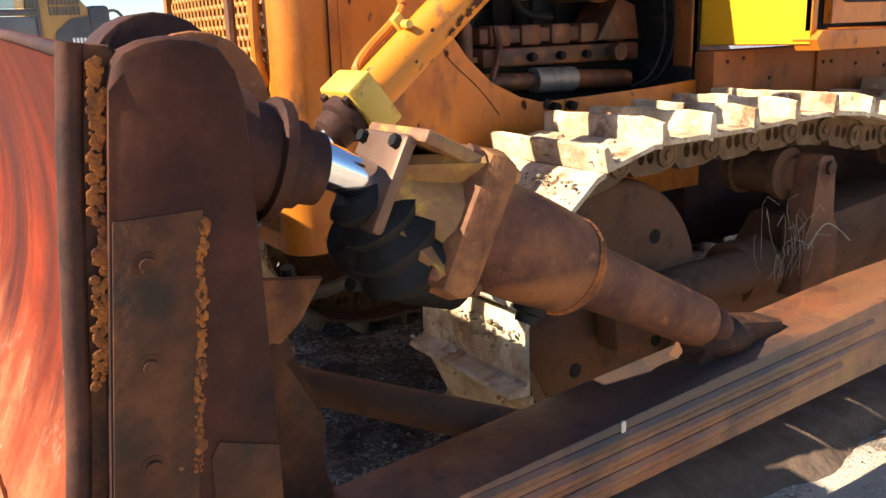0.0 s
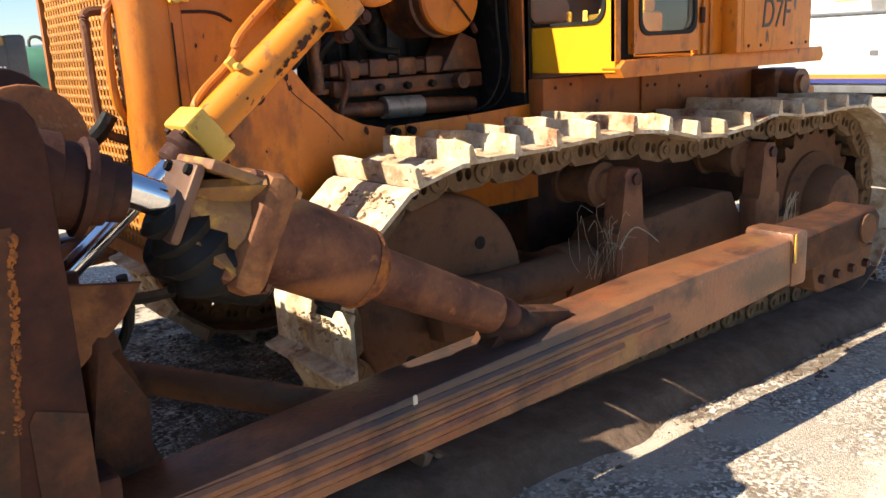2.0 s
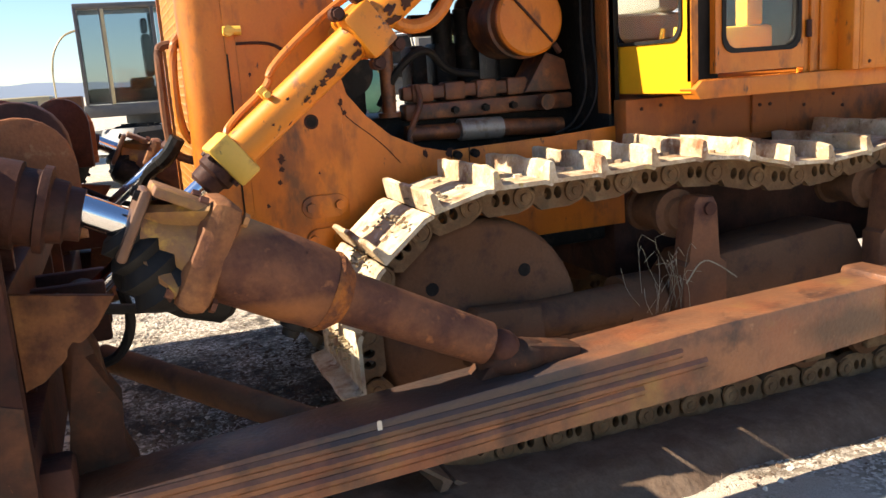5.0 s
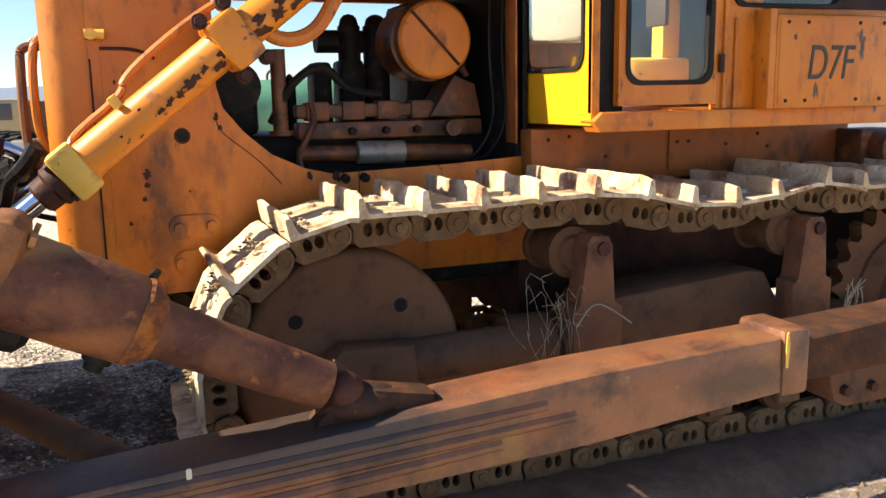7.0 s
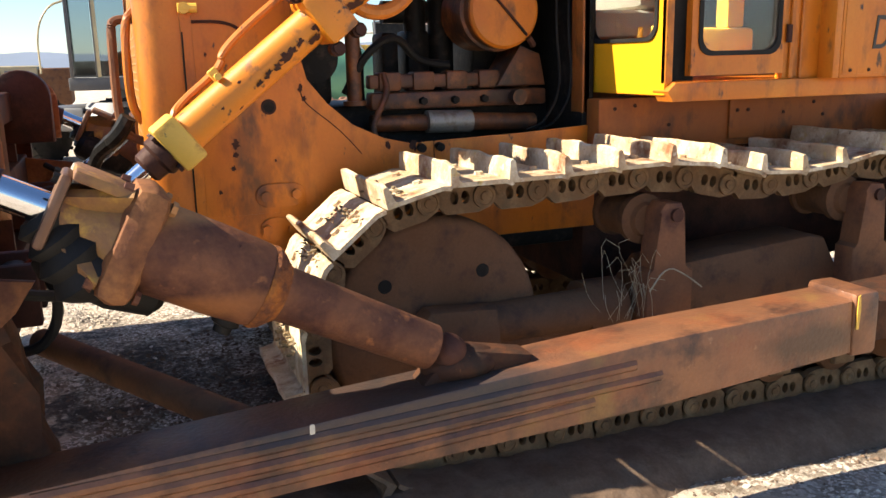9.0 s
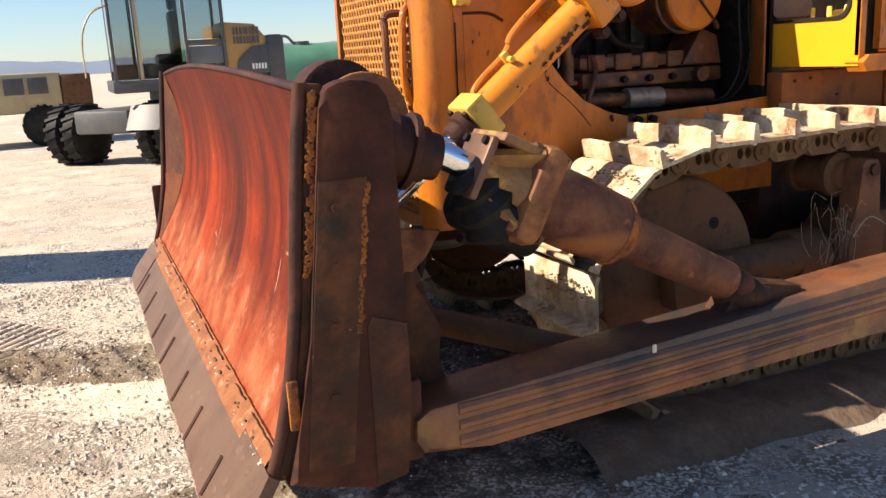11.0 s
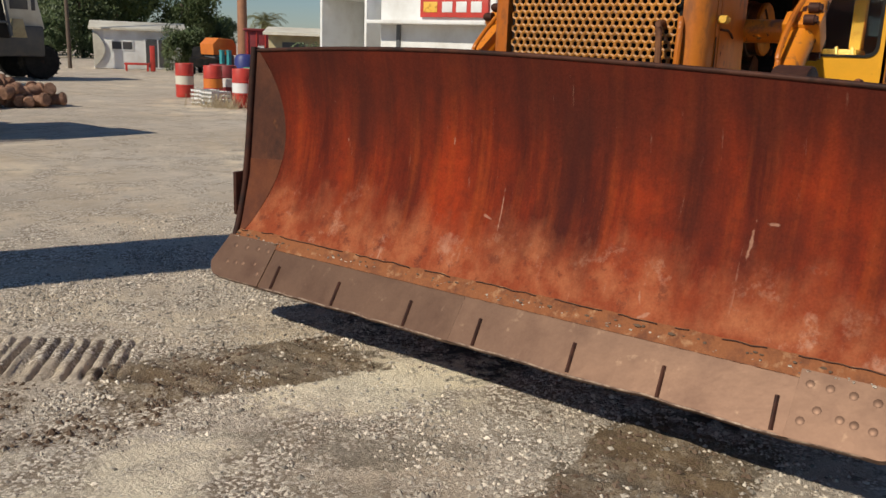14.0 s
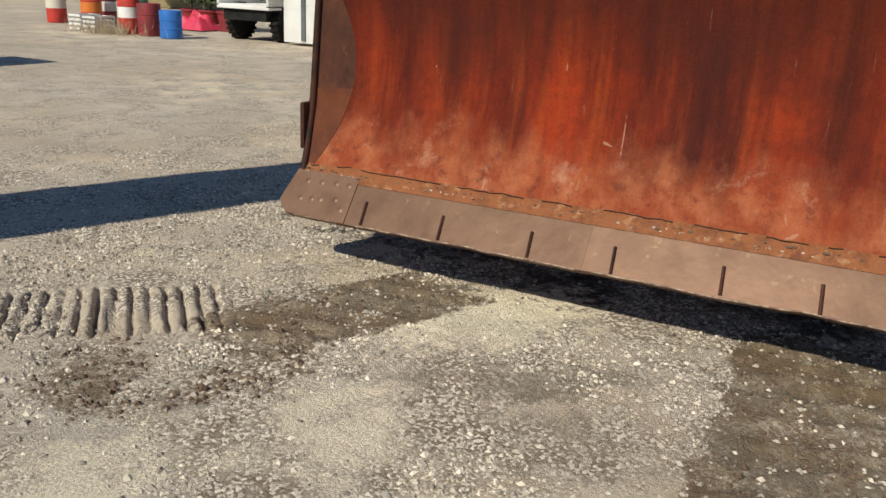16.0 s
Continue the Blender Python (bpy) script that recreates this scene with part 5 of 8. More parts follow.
            prism(bm, [(cx + rr * rs.uniform(0.35, 1.0) * math.cos(radians(a)), cz + 1.4 * rr * rs.uniform(0.35, 1.0) * math.sin(radians(a))) for a in range(0, 360, 24)], s * 0.6205, s * 0.6215)
            part("rust_patch", bm, M_DARK, pl, "flaked patch of bare rust")
        bm = B()
        rod(bm, (0.955, s * 0.62, 1.782), (0.955, s * 0.66, 1.782), 0.02, seg=12)
        rod(bm, (0.935, s * 0.645, 1.782), (1.0, s * 0.645, 1.782), 0.017, seg=10)
        part("door_catch", bm, M_YELLOW, pl)
        bm = B()
        pipe(bm, [(0.98, s * 0.624, 1.735), (1.10, s * 0.626, 1.735), (1.16, s * 0.626, 1.70)], 0.006, 6)
        part("drip_strip", bm, M_DARK, pl)
        for cx in (1.84, 1.92):
            bm = B()
            rod(bm, (cx, s * 0.60, 1.24), (cx, s * 0.645, 1.235), 0.018, seg=10)
            part("drain_boss", bm, M_GREASE, pl)
    # grille: plate punched with round-cornered holes
    verts, faces = [], []
    pitch = 0.0416
    rows = int((2.20 - 0.90) / (pitch * 0.866))
    for j in range(rows):
        z = 0.925 + j * pitch * 0.866
        for i in range(-12, 13):
            y = i * pitch + (pitch / 2 if j % 2 else 0.0)
            if abs(y) > 0.475:
                continue
            base = len(verts)
            for rr in (pitch / math.sqrt(3), 0.0148):
                for k in range(6):
                    a = radians(60 * k + 30)
                    verts.append((0.797 + (0.0 if rr > 0.018 else 0.004), y + rr * math.cos(a), z + rr * math.sin(a)))
            for k in range(6):
                verts.append((0.812, y + 0.0148 * math.cos(radians(60 * k + 30)), z + 0.0148 * math.sin(radians(60 * k + 30))))
            for k in range(6):
                q = (k + 1) % 6
                faces.append((base + k, base + q, base + 6 + q, base + 6 + k))
                faces.append((base + 6 + k, base + 6 + q, base + 12 + q, base + 12 + k))
    me = bpy.data.meshes.new("grille")
    me.from_pydata(verts, [], faces)
    me.materials.append(M_GRILLE)
    link_mesh("grille", me, hood, "punched orange steel grille, rust-stained")
    bm = B()
    box(bm, 0.83, 0.93, -0.495, 0.495, 0.90, 2.22)
    part("radiator_core", bm, M_GREASE, hood)
    bm = B()
    pipe(bm, [(0.80, -0.40, 1.755), (0.715, -0.405, 1.755), (0.71, -0.42, 1.70), (0.705, -0.43, 1.45), (0.72, -0.43, 1.33), (0.80, -0.43, 1.30)], 0.017, 8)
    part("guard_pipe", bm, M_RUST, hood, "bent rusty guard pipe")
    bm = B()
    pipe(bm, [(0.79, -0.49, 1.78), (0.755, -0.505, 1.74), (0.75, -0.50, 1.45), (0.79, -0.49, 1.38)], 0.016, 8)
    part("guard_pipe", bm, M_PAINT, hood)
    bm = B()
    pipe(bm, [(0.72, -0.43, 1.36), (0.66, -0.40, 1.30), (0.62, -0.30, 1.26), (0.60, -0.18, 1.20), (0.55, -0.1, 1.1)], 0.026, 8)
    part("hose", bm, M_GREASE, hood)
    bm = B()
    pipe(bm, [(0.74, -0.47, 1.40), (0.69, -0.45, 1.32), (0.66, -0.36, 1.30), (0.66, -0.25, 1.28)], 0.03, 8)
    part("hose", bm, M_GREASE, hood)
    bm = B()
    box(bm, 0.95, 2.62, -0.60, 0.60, 2.10, 2.16, 0.01)
    box(bm, 0.95, 2.62, -0.62, -0.58, 1.97, 2.10, 0.005)
    box(bm, 0.95, 2.62, 0.58, 0.62, 2.04, 2.10, 0.005)
    part("hood_top", bm, M_PAINT, hood)
    # headlamp
    bm = B()
    turned(bm, (1.02, -0.70, 2.03), (1.10, -0.70, 2.03), [(0, 0.07), (0.02, 0.075), (0.08, 0.05)], 20)
    part("headlamp", bm, M_STEEL, hood)


build_hood()


def build_engine():
    bm = B()
    box(bm, 1.42, 2.62, -0.27, 0.27, 0.80, 1.40, 0.02)
    box(bm, 1.42, 2.60, -0.55, 0.55, 0.76, 0.90, 0.02)
    eng = part("engine", bm, M_GREASE, dozer, "oily engine behind the open side")
    bm = B()
    box(bm, 1.72, 2.52, -0.33, -0.26, 1.465, 1.525, 0.012)
    for k in range(5):
        box(bm, 1.76 + k * 0.155, 1.86 + k * 0.155, -0.345, -0.26, 1.455, 1.535, 0.01)
    part("manifold", bm, M_ENGINE, eng)
    bm = B()
    box(bm, 1.72, 2.56, -0.35, -0.25, 1.375, 1.45, 0.014)
    part("valve_rail", bm, M_ENGINE, eng)
    for k, x in enumerate((1.95, 2.10, 2.24, 2.40)):
        bm = B()
        if k < 3:
            hexbolt(bm, (x, -0.35, 1.41), (0, -1, 0), 0.018, 0.03)
        else:
            rod(bm, (x, -0.35, 1.412), (x, -0.40, 1.412), 0.036, seg=16)
        part("fuel_cap", bm, M_ENGINE if k == 3 else M_GREASE, eng)
    bm = B()
    rod(bm, (1.655, -0.32, 1.40), (1.655, -0.32, 1.75), 0.032, seg=16)
    rod(bm, (1.655, -0.32, 1.40), (1.655, -0.32, 1.42), 0.05, seg=16)
    part("water_pipe", bm, M_ENGINE, eng)
    bm = B()
    pipe(bm, [(1.78, -0.34, 1.53), (1.79, -0.37, 1.46), (1.74, -0.40, 1.38), (1.70, -0.42, 1.32), (1.71, -0.42, 1.27)], 0.014, 8)
    part("fuel_pipe", bm, M_ENGINE, eng)
    bm = B()
    rod(bm, (1.72, -0.33, 1.32), (1.98, -0.33, 1.315), 0.036, seg=16)
    part("oil_cooler_pipe", bm, M_ENGINE, eng)
    bm = B()
    rod(bm, (2.18, -0.33, 1.31), (2.50, -0.33, 1.295), 0.04, seg=16)
    part("oil_cooler_pipe", bm, M_ENGINE, eng)
    bm = B()
    rod(bm, (1.97, -0.34, 1.318), (2.18, -0.34, 1.312), 0.05, seg=20)
    part("filter_sleeve", bm, M_STEEL, eng, "dull silver filter sleeve")
    # dark domed pots between manifold and hood, with the daylight between them
    for x, y, r, z1 in ((2.048, 0.0, 0.052, 1.925), (2.176, 0.0, 0.060, 1.925), (1.765, 0.0, 0.026, 1.66)):
        bm = B()
        h = z1 - 1.40
        turned(bm, (x, y, 1.40), (x, y, z1), [(0.0, r), (h - 0.055, r), (h - 0.05, r * 0.86), (h - 0.02, r * 0.72), (h - 0.006, r * 0.45), (h, r * 0.1)], 18)
        part("breather_pot", bm, M_GREASE, eng)
    for x0, x1, z1 in ((1.868, 1.952, 1.71), (1.992, 2.105, 1.72)):
        bm = B()
        box(bm, x0, x1, -0.05, 0.12, 1.36, z1, 0.02)
        part("rocker_cover", bm, M_GREASE, eng)
    bm = B()
    rod(bm, (1.90, 0.04, 1.805), (2.42, 0.04, 1.805), 0.052, seg=16)
    part("exhaust_manifold", bm, M_GREASE, eng)
    bm = B()
    box(bm, 2.30, 2.60, -0.10, 0.25, 1.36, 1.98, 0.03)
    part("heat_shield", bm, M_GREASE, eng)
    bm = B()
    pipe(bm, [(1.62, -0.3, 1.45), (1.70, -0.36, 1.62), (1.84, -0.34, 1.70), (1.95, -0.28, 1.58), (2.10, -0.3, 1.56)], 0.018, 8)
    part("hose", bm, M_BLACK, eng)
    bm = B()
    rod(bm, (1.47, -0.10, 1.60), (1.47, -0.40, 1.60), 0.10, seg=24)
    box(bm, 1.40, 1.58, -0.25, 0.25, 1.40, 1.60, 0.03)
    part("generator", bm, M_GREASE, eng)
    # air cleaner drum
    bm = B()
    turned(bm, (2.30, -0.10, 1.785), (2.30, -0.45, 1.785), [(0.0, 0.150), (0.02, 0.165), (0.24, 0.165), (0.245, 0.172), (0.27, 0.172), (0.275, 0.160), (0.325, 0.158), (0.35, 0.145)], 40)
    air = part("air_cleaner", bm, M_ENGINE, dozer, "round orange air cleaner drum")
    bm = B()
    turned(bm, (2.30, -0.428, 1.785), (2.30, -0.462, 1.785), [(0.0, 0.162), (0.02, 0.162), (0.03, 0.150), (0.034, 0.10)], 40)
    part("lid", bm, M_PAINT, air, "orange lid with a wire strap")
    bm = B()
    pipe(bm, [(2.19, -0.466, 1.90), (2.30, -0.47, 1.785), (2.40, -0.466, 1.68)], 0.006, 6, 1)
    rod(bm, (2.41, -0.46, 1.67), (2.44, -0.45, 1.635), 0.014, seg=8)
    part("strap", bm, M_DARK, air)
    bm = B()
    prism(bm, [(2.30, 1.46), (2.55, 1.46), (2.52, 1.60), (2.42, 1.64)], -0.36, -0.16, 0.01)
    part("bracket", bm, M_ENGINE, air)
    # firewall and cables
    bm = B()
    box(bm, 2.60, 2.66, -0.60, 0.60, 1.0, 2.2, 0.01)
    part("firewall", bm, M_GREASE, eng)
    for k, x in enumerate((2.53, 2.59)):
        bm = B()
        pipe(bm, [(x, -0.50, 1.95), (x - 0.01, -0.505, 1.70), (x + 0.02, -0.51, 1.45), (x - 0.06, -0.50, 1.30), (x - 0.12, -0.45, 1.27)], 0.006, 6)
        part("cable", bm, M_BLACK, eng)
    # post takes the darker grimy paint to carry the shade it stands in
    bm = B()
    box(bm, 2.60, 2.64, -0.60, -0.50, 1.34, 2.2, 0.006)
    part("corner_post", bm, M_GRIMY, eng)


build_engine()


def build_cab():
    X0, Y0 = 2.67, -1.10
    bm = B()
    box(bm, 2.68, 4.25, -1.06, 1.06, 1.425, 1.47, 0.006)
    cab = part("cab", bm, M_PAINT, dozer, "orange operator cab with rubber-framed windows")
    # front corner panels, facing forward
    for s in (-1, 1):
        y_in, y_out = 0.50, 1.095
        outer = [(s * y, z) for y, z in ((y_out, 2.45), (y_in, 2.45), (y_in, 1.43), (y_out, 1.43))]
        w = rounded_rect(min(s * 0.54, s * 1.045), max(s * 0.54, s * 1.045), 1.635, 2.30, 0.07)
        bm = B()
        # outline with the same count as the window
        n = len(w)
        cy, cz = s * 0.795, 1.94
        hw, hh = (y_out - y_in) / 2, 0.51
        ring = []
        for a, b in w:
            dx, dz = a - cy, b - cz
            k = min(hw / abs(dx) if dx else 9, hh / abs(dz) if dz else 9)
            ring.append((cy + dx * k, cz + dz * k))
        # pull the nearest ring points into the corners
        for c in ((cy - hw, cz - hh), (cy - hw, cz + hh), (cy + hw, cz - hh), (cy + hw, cz + hh)):
            i = min(range(n), key=lambda q: (ring[q][0] - c[0]) ** 2 + (ring[q][1] - c[1]) ** 2)
            ring[i] = c
        plate_with_hole(bm, ring, w, X0, X0 + 0.03, "x")
        fp = part("front_panel", bm, M_FRONT, cab, "orange front panel below the windscreen")
        bm = B()
        inner = [(cy + (a - cy) * 0.93, cz + (b - cz) * 0.95) for a, b in w]
        plate_with_hole(bm, w, inner, X0 - 0.008, X0 + 0.02, "x")
        part("rubber_seal", bm, M_BLACK, fp)
        bm = B()
        prism(bm, inner, X0 + 0.008, X0 + 0.013, axis="x")
        g = part("window_pane", bm, M_GLASS, fp, "dusty glass")
        g.visible_shadow = False
        # corner post and side door
        bm = B()
        box(bm, X0, X0 + 0.035, s * 1.098, s * 1.065, 1.47, 2.45, 0.006)
        part("corner_post", bm, M_PAINT, cab)
        # black strip added behind the door gap to stand for the shaded inside
        bm = B()
        box(bm, X0 + 0.04, X0 + 0.16, s * 1.06, s * 1.03, 1.48, 2.44, 0.004)
        part("door_curtain", bm, M_BLACK, cab)
        cx, cz2, hw2, hh2 = 3.005, 1.95, 0.225, 0.45
        w2 = rounded_rect(2.81, 3.21, 1.575, 2.33, 0.06)
        ring = []
        for a, b in w2:
            dx, dz = a - cx, b - cz2
            k = min(hw2 / abs(dx) if dx else 9, hh2 / abs(dz) if dz else 9)
            ring.append((cx + dx * k, cz2 + dz * k))
        for c in ((cx - hw2, cz2 - hh2), (cx - hw2, cz2 + hh2), (cx + hw2, cz2 - hh2), (cx + hw2, cz2 + hh2)):
            i = min(range(n), key=lambda q: (ring[q][0] - c[0]) ** 2 + (ring[q][1] - c[1]) ** 2)
            ring[i] = c
        bm = B()
        plate_with_hole(bm, ring, w2, s * 1.07, s * 1.105)
        door = part("cab_door", bm, M_PAINT, cab, "orange cab door with a large rounded window")
        bm = B()
        inner = [(cx + (a - cx) * 0.91, cz2 + (b - cz2) * 0.95) for a, b in w2]
        plate_with_hole(bm, w2, inner, s * 1.075, s * 1.112)
        part("rubber_seal", bm, M_BLACK, door)
        bm = B()
        prism(bm, inner, s * 1.088, s * 1.093)
        g = part("window_pane", bm, M_GLASS, door)
        g.visible_shadow = False
        for hz in (1.62, 2.05):
            bm = B()
            rod(bm, (3.245, s * 1.115, hz), (3.245, s * 1.115, hz + 0.07), 0.012, seg=10)
            part("hinge", bm, M_DARK, door)
        # side wall behind the door, with ribs
        bm = B()
        box(bm, 3.232, 3.45, s * 1.06, s * 1.10, 1.475, 2.45, 0.004)
        wall = part("side_wall", bm, M_PAINT, cab)
        for q, nm in (((3.255, 3.275, s * 1.10, s * 1.115, 1.48, 2.45), "rib"), ((3.31, 3.325, s * 1.10, s * 1.112, 1.48, 1.83), "rib"),
                      ((3.415, 3.449, s * 1.10, s * 1.184, 1.476, 1.86), "rib"), ((3.452, 4.24, s * 1.06, s * 1.10, 1.845, 1.872), "ledge")):
            bm = B()
            box(bm, *q, 0.004)
            part(nm, bm, M_PAINT, wall)
        bm = B()
        box(bm, 3.45, 4.05, s * 1.06, s * 1.185, 1.475, 1.838, 0.006)
        tank = part("side_box", bm, M_PAINT, cab, "orange side box with black model lettering")
        bm = B()
        prism(bm, [(3.462, 1.49), (4.04, 1.49), (4.04, 1.826), (3.462, 1.826)], s * 1.184, s * 1.189, 0.0015)
        panel = part("cover_plate", bm, M_PAINT, tank)
        for bx in (3.50, 3.60, 3.87, 4.0):
            for bz in (1.505, 1.81):
                bm = B()
                hexbolt(bm, (bx, s * 1.188, bz), (0, s, 0), 0.008, 0.006)
                part("bolt", bm, M_DARK, panel)
        if s < 0:
            cu = bpy.data.curves.new("lettering", "FONT")
            cu.body, cu.size, cu.extrude, cu.shear = "D7F", 0.195, 0.0015, 0.16
            ob = bpy.data.objects.new("lettering_curve", cu)
            scene.collection.objects.link(ob)
            bpy.context.view_layer.update()
            me = bpy.data.meshes.new_from_object(ob.evaluated_get(bpy.context.evaluated_depsgraph_get()))
            bpy.data.objects.remove(ob)
            me.transform(Matrix.Translation((3.60, -1.1905, 1.588)) @ Matrix.Rotation(radians(90), 4, "X") @ Matrix.Diagonal((0.72, 1.0, 1, 1)))
            me.materials.clear()
            me.materials.append(M_LETTER)
            link_mesh("lettering", me, panel, "black model letters")
        w3 = rounded_rect(3.30, 3.86, 1.872, 2.35, 0.05)
        bm = B()
        inner = [(3.58 + (a - 3.58) * 0.93, 2.11 + (b - 2.11) * 0.93) for a, b in w3]
        plate_with_hole(bm, w3, inner, s * 1.075, s * 1.112)
        rw = part("rear_window", bm, M_BLACK, cab)
        bm = B()
        prism(bm, inner, s * 1.088, s * 1.093)
        g = part("window_pane", bm, M_GLASS, rw)
        g.visible_shadow = False
        # sill rail, chamfered at the front
        bm = B()
        prism(bm, [(2.665, 1.445), (2.69, 1.405), (4.28, 1.40), (4.30, 1.43), (4.28, 1.475), (2.70, 1.478)], s * 1.02, s * 1.125, 0.006)
        part("sill_rail", bm, M_PAINT, cab)
        bm = B()
        box(bm, 2.62, 4.36, s * 0.60, s * 0.705, 1.17, 1.405, 0.01)
        box(bm, 3.30, 3.50, s * 0.705, s * 0.72, 1.20, 1.40, 0.006)
        under = part("fender", bm, M_GRIMY, cab, "grimy brown-orange fender box")
        for bx, bz in ((2.70, 1.36), (2.80, 1.37), (2.98, 1.28), (3.34, 1.33), (3.40, 1.33), (3.62, 1.31), (3.80, 1.35), (3.86, 1.29)):
            bm = B()
            hexbolt(bm, (bx, s * 0.704 + (0.016 * s if 3.3 < bx < 3.5 else 0), bz), (0, s, 0), 0.009, 0.006)
            part("bolt", bm, M_DARK, under)
        bm = B()
        rod(bm, (4.40, s * 0.80, 1.27), (4.40, s * 0.95, 1.27), 0.085, seg=24)
        rod(bm, (4.40, s * 0.95, 1.27), (4.40, s * 0.97, 1.27), 0.05, seg=20)
        box(bm, 4.28, 4.50, s * 0.70, s * 0.86, 1.19, 1.36, 0.012)
        part("rear_roller", bm, M_ENGINE, under)
    bm = B()
    box(bm, 2.66, 4.26, -1.12, 1.12, 2.45, 2.53, 0.02)
    part("roof", bm, M_PAINT, cab)
    # wall coloured dark so that the cab looks shaded through its windows
    bm = B()
    box(bm, 4.21, 4.25, -1.05, 1.05, 1.47, 2.45, 0.006)
    part("rear_wall", bm, M_DARKGREY, cab, "rear wall, darkened for the shaded cab inside")
    bm = B()
    box(bm, 2.67, 2.70, -0.50, 0.50, 1.43, 2.10, 0.006)
    part("dash_panel", bm, M_PAINT, cab)
    # operator's seat and levers behind the glass
    bm = B()
    box(bm, 2.85, 3.30, -0.25, 0.30, 1.66, 1.80, 0.05)
    box(bm, 3.12, 3.30, -0.25, 0.30, 1.80, 2.22, 0.06)
    part("seat", bm, M_CREAM, cab, "pale dusty padded seat")
    bm = B()
    box(bm, 3.0, 3.30, -0.85, -0.62, 1.50, 1.69, 0.02)
    box(bm, 3.16, 3.25, -0.84, -0.76, 1.69, 2.40, 0.012)
    part("control_console", bm, M_YELLOW, cab, "yellow control console")
    for k in range(3):
        bm = B()
        pipe(bm, [(2.76, -0.9 + 0.1 * k, 1.48), (2.82, -0.88 + 0.1 * k, 1.56), (2.86, -0.85 + 0.1 * k, 1.70)], 0.012, 6)
        part("lever", bm, M_YELLOW, cab)
    # rear mirror arm on the near post
    bm = B()
    pipe(bm, [(2.78, -1.11, 2.0), (2.80, -1.20, 2.02), (2.86, -1.24, 1.95)], 0.01, 6)
    box(bm, 2.84, 2.86, -1.30, -1.18, 1.78, 1.98, 0.006)
    part("mirror", bm, M_DARKGREY, cab)


build_cab()


# tracks
IDLER, SPROCKET, CHAIN_R = (1.73, 0.615), (4.42, 0.60), 0.487
PITCH = 0.216


def track_line():
    pts = []
    for k in range(0, 25):  # round the idler, from below to the top
        a = radians(-90 - 180 * k / 24)
        pts.append((IDLER[0] + CHAIN_R * math.cos(a), IDLER[1] + CHAIN_R * math.sin(a)))
    pts += [(2.08, 1.105), (2.40, 1.118), (2.66, 1.124), (2.80, 1.105), (3.0, 1.058), (3.20, 1.047), (3.42, 1.06), (3.62, 1.107), (3.74, 1.105), (3.93, 1.062), (4.14, 1.078)]
    for k in range(0, 25):
        a = radians(90 - 180 * k / 24)
        pts.append((SPROCKET[0] + CHAIN_R * math.cos(a), SPROCKET[1] + CHAIN_R * math.sin(a) + (0.0 if k < 12 else (k - 12) / 12 * 0.01)))
    pts.append((IDLER[0] + 0.01, 0.128))
    return pts


def along(pts, step):
    """Places and headings at even steps along a closed line."""
    loop = [Vector((x, 0, z)) for x, z in pts]
    seg = [(loop[i], loop[(i + 1) % len(loop)]) for i in range(len(loop))]
    total = sum((b - a).length for a, b in seg)
    n = round(total / step)
    res, want, run = [], 0.0, 0.0
    for a, b in seg:
        ln = (b - a).length
        while want < run + ln and len(res) < n:
            res.append(a + (b - a) * ((want - run) / ln))
            want += total / n
        run += ln
    return [(p, (res[(i + 1) % n] - p)) for i, p in enumerate(res)]


def shoe_mesh(seed):
    """A single-grouser shoe, its grouser and lips worn uneven."""
    rnd = random.Random(seed)
    bm = B()
    # profile along the run: +x is the way of the chain, +z is outward
    prof = [(-0.112, 0.062), (0.088, 0.062), (0.118, 0.052), (0.124, 0.060), (0.120, 0.068), (0.092, 0.077), (-0.072, 0.077), (-0.080, 0.084), (-0.087, 0.138), (-0.092, 0.143), (-0.102, 0.143), (-0.106, 0.138), (-0.112, 0.085)]
    rows, n = [], 11
    for k in range(n + 1):
        y = -0.275 + 0.55 * k / n
        wear = 0.007 * noise.noise(Vector((y * 9.0, seed * 3.1, 0.0))) + rnd.uniform(-0.003, 0.001) - (0.006 if k in (0, n) else 0.0)
        lip = 0.006 * noise.noise(Vector((y * 11.0, seed * 5.7, 4.0)))
        row = []
        for q, (x, z) in enumerate(prof):
            dz = wear if 8 <= q <= 11 else (rnd.uniform(-0.0015, 0.0015) if q in (5, 6) else 0.0)
            dx = lip if 2 <= q <= 4 else (0.5 * wear if 8 <= q <= 11 else 0.0)
            row.append(bm.verts.new((x + dx, y, z + dz)))
        rows.append(row)
    m = len(prof)
    for a, b in zip(rows, rows[1:]):
        for q in range(m):
            bm.faces.new((a[q], a[(q + 1) % m], b[(q + 1) % m], b[q]))
    bm.faces.new(rows[0])
    bm.faces.new(rows[-1][::-1])
    for u in (-0.035, 0.055):
        for v in (-0.12, 0.12):
            hexbolt(bm, (u, v, 0.075), (0, 0, 1), 0.018, 0.014)
    return to_mesh("track_shoe", bm, M_SHOE, 30)


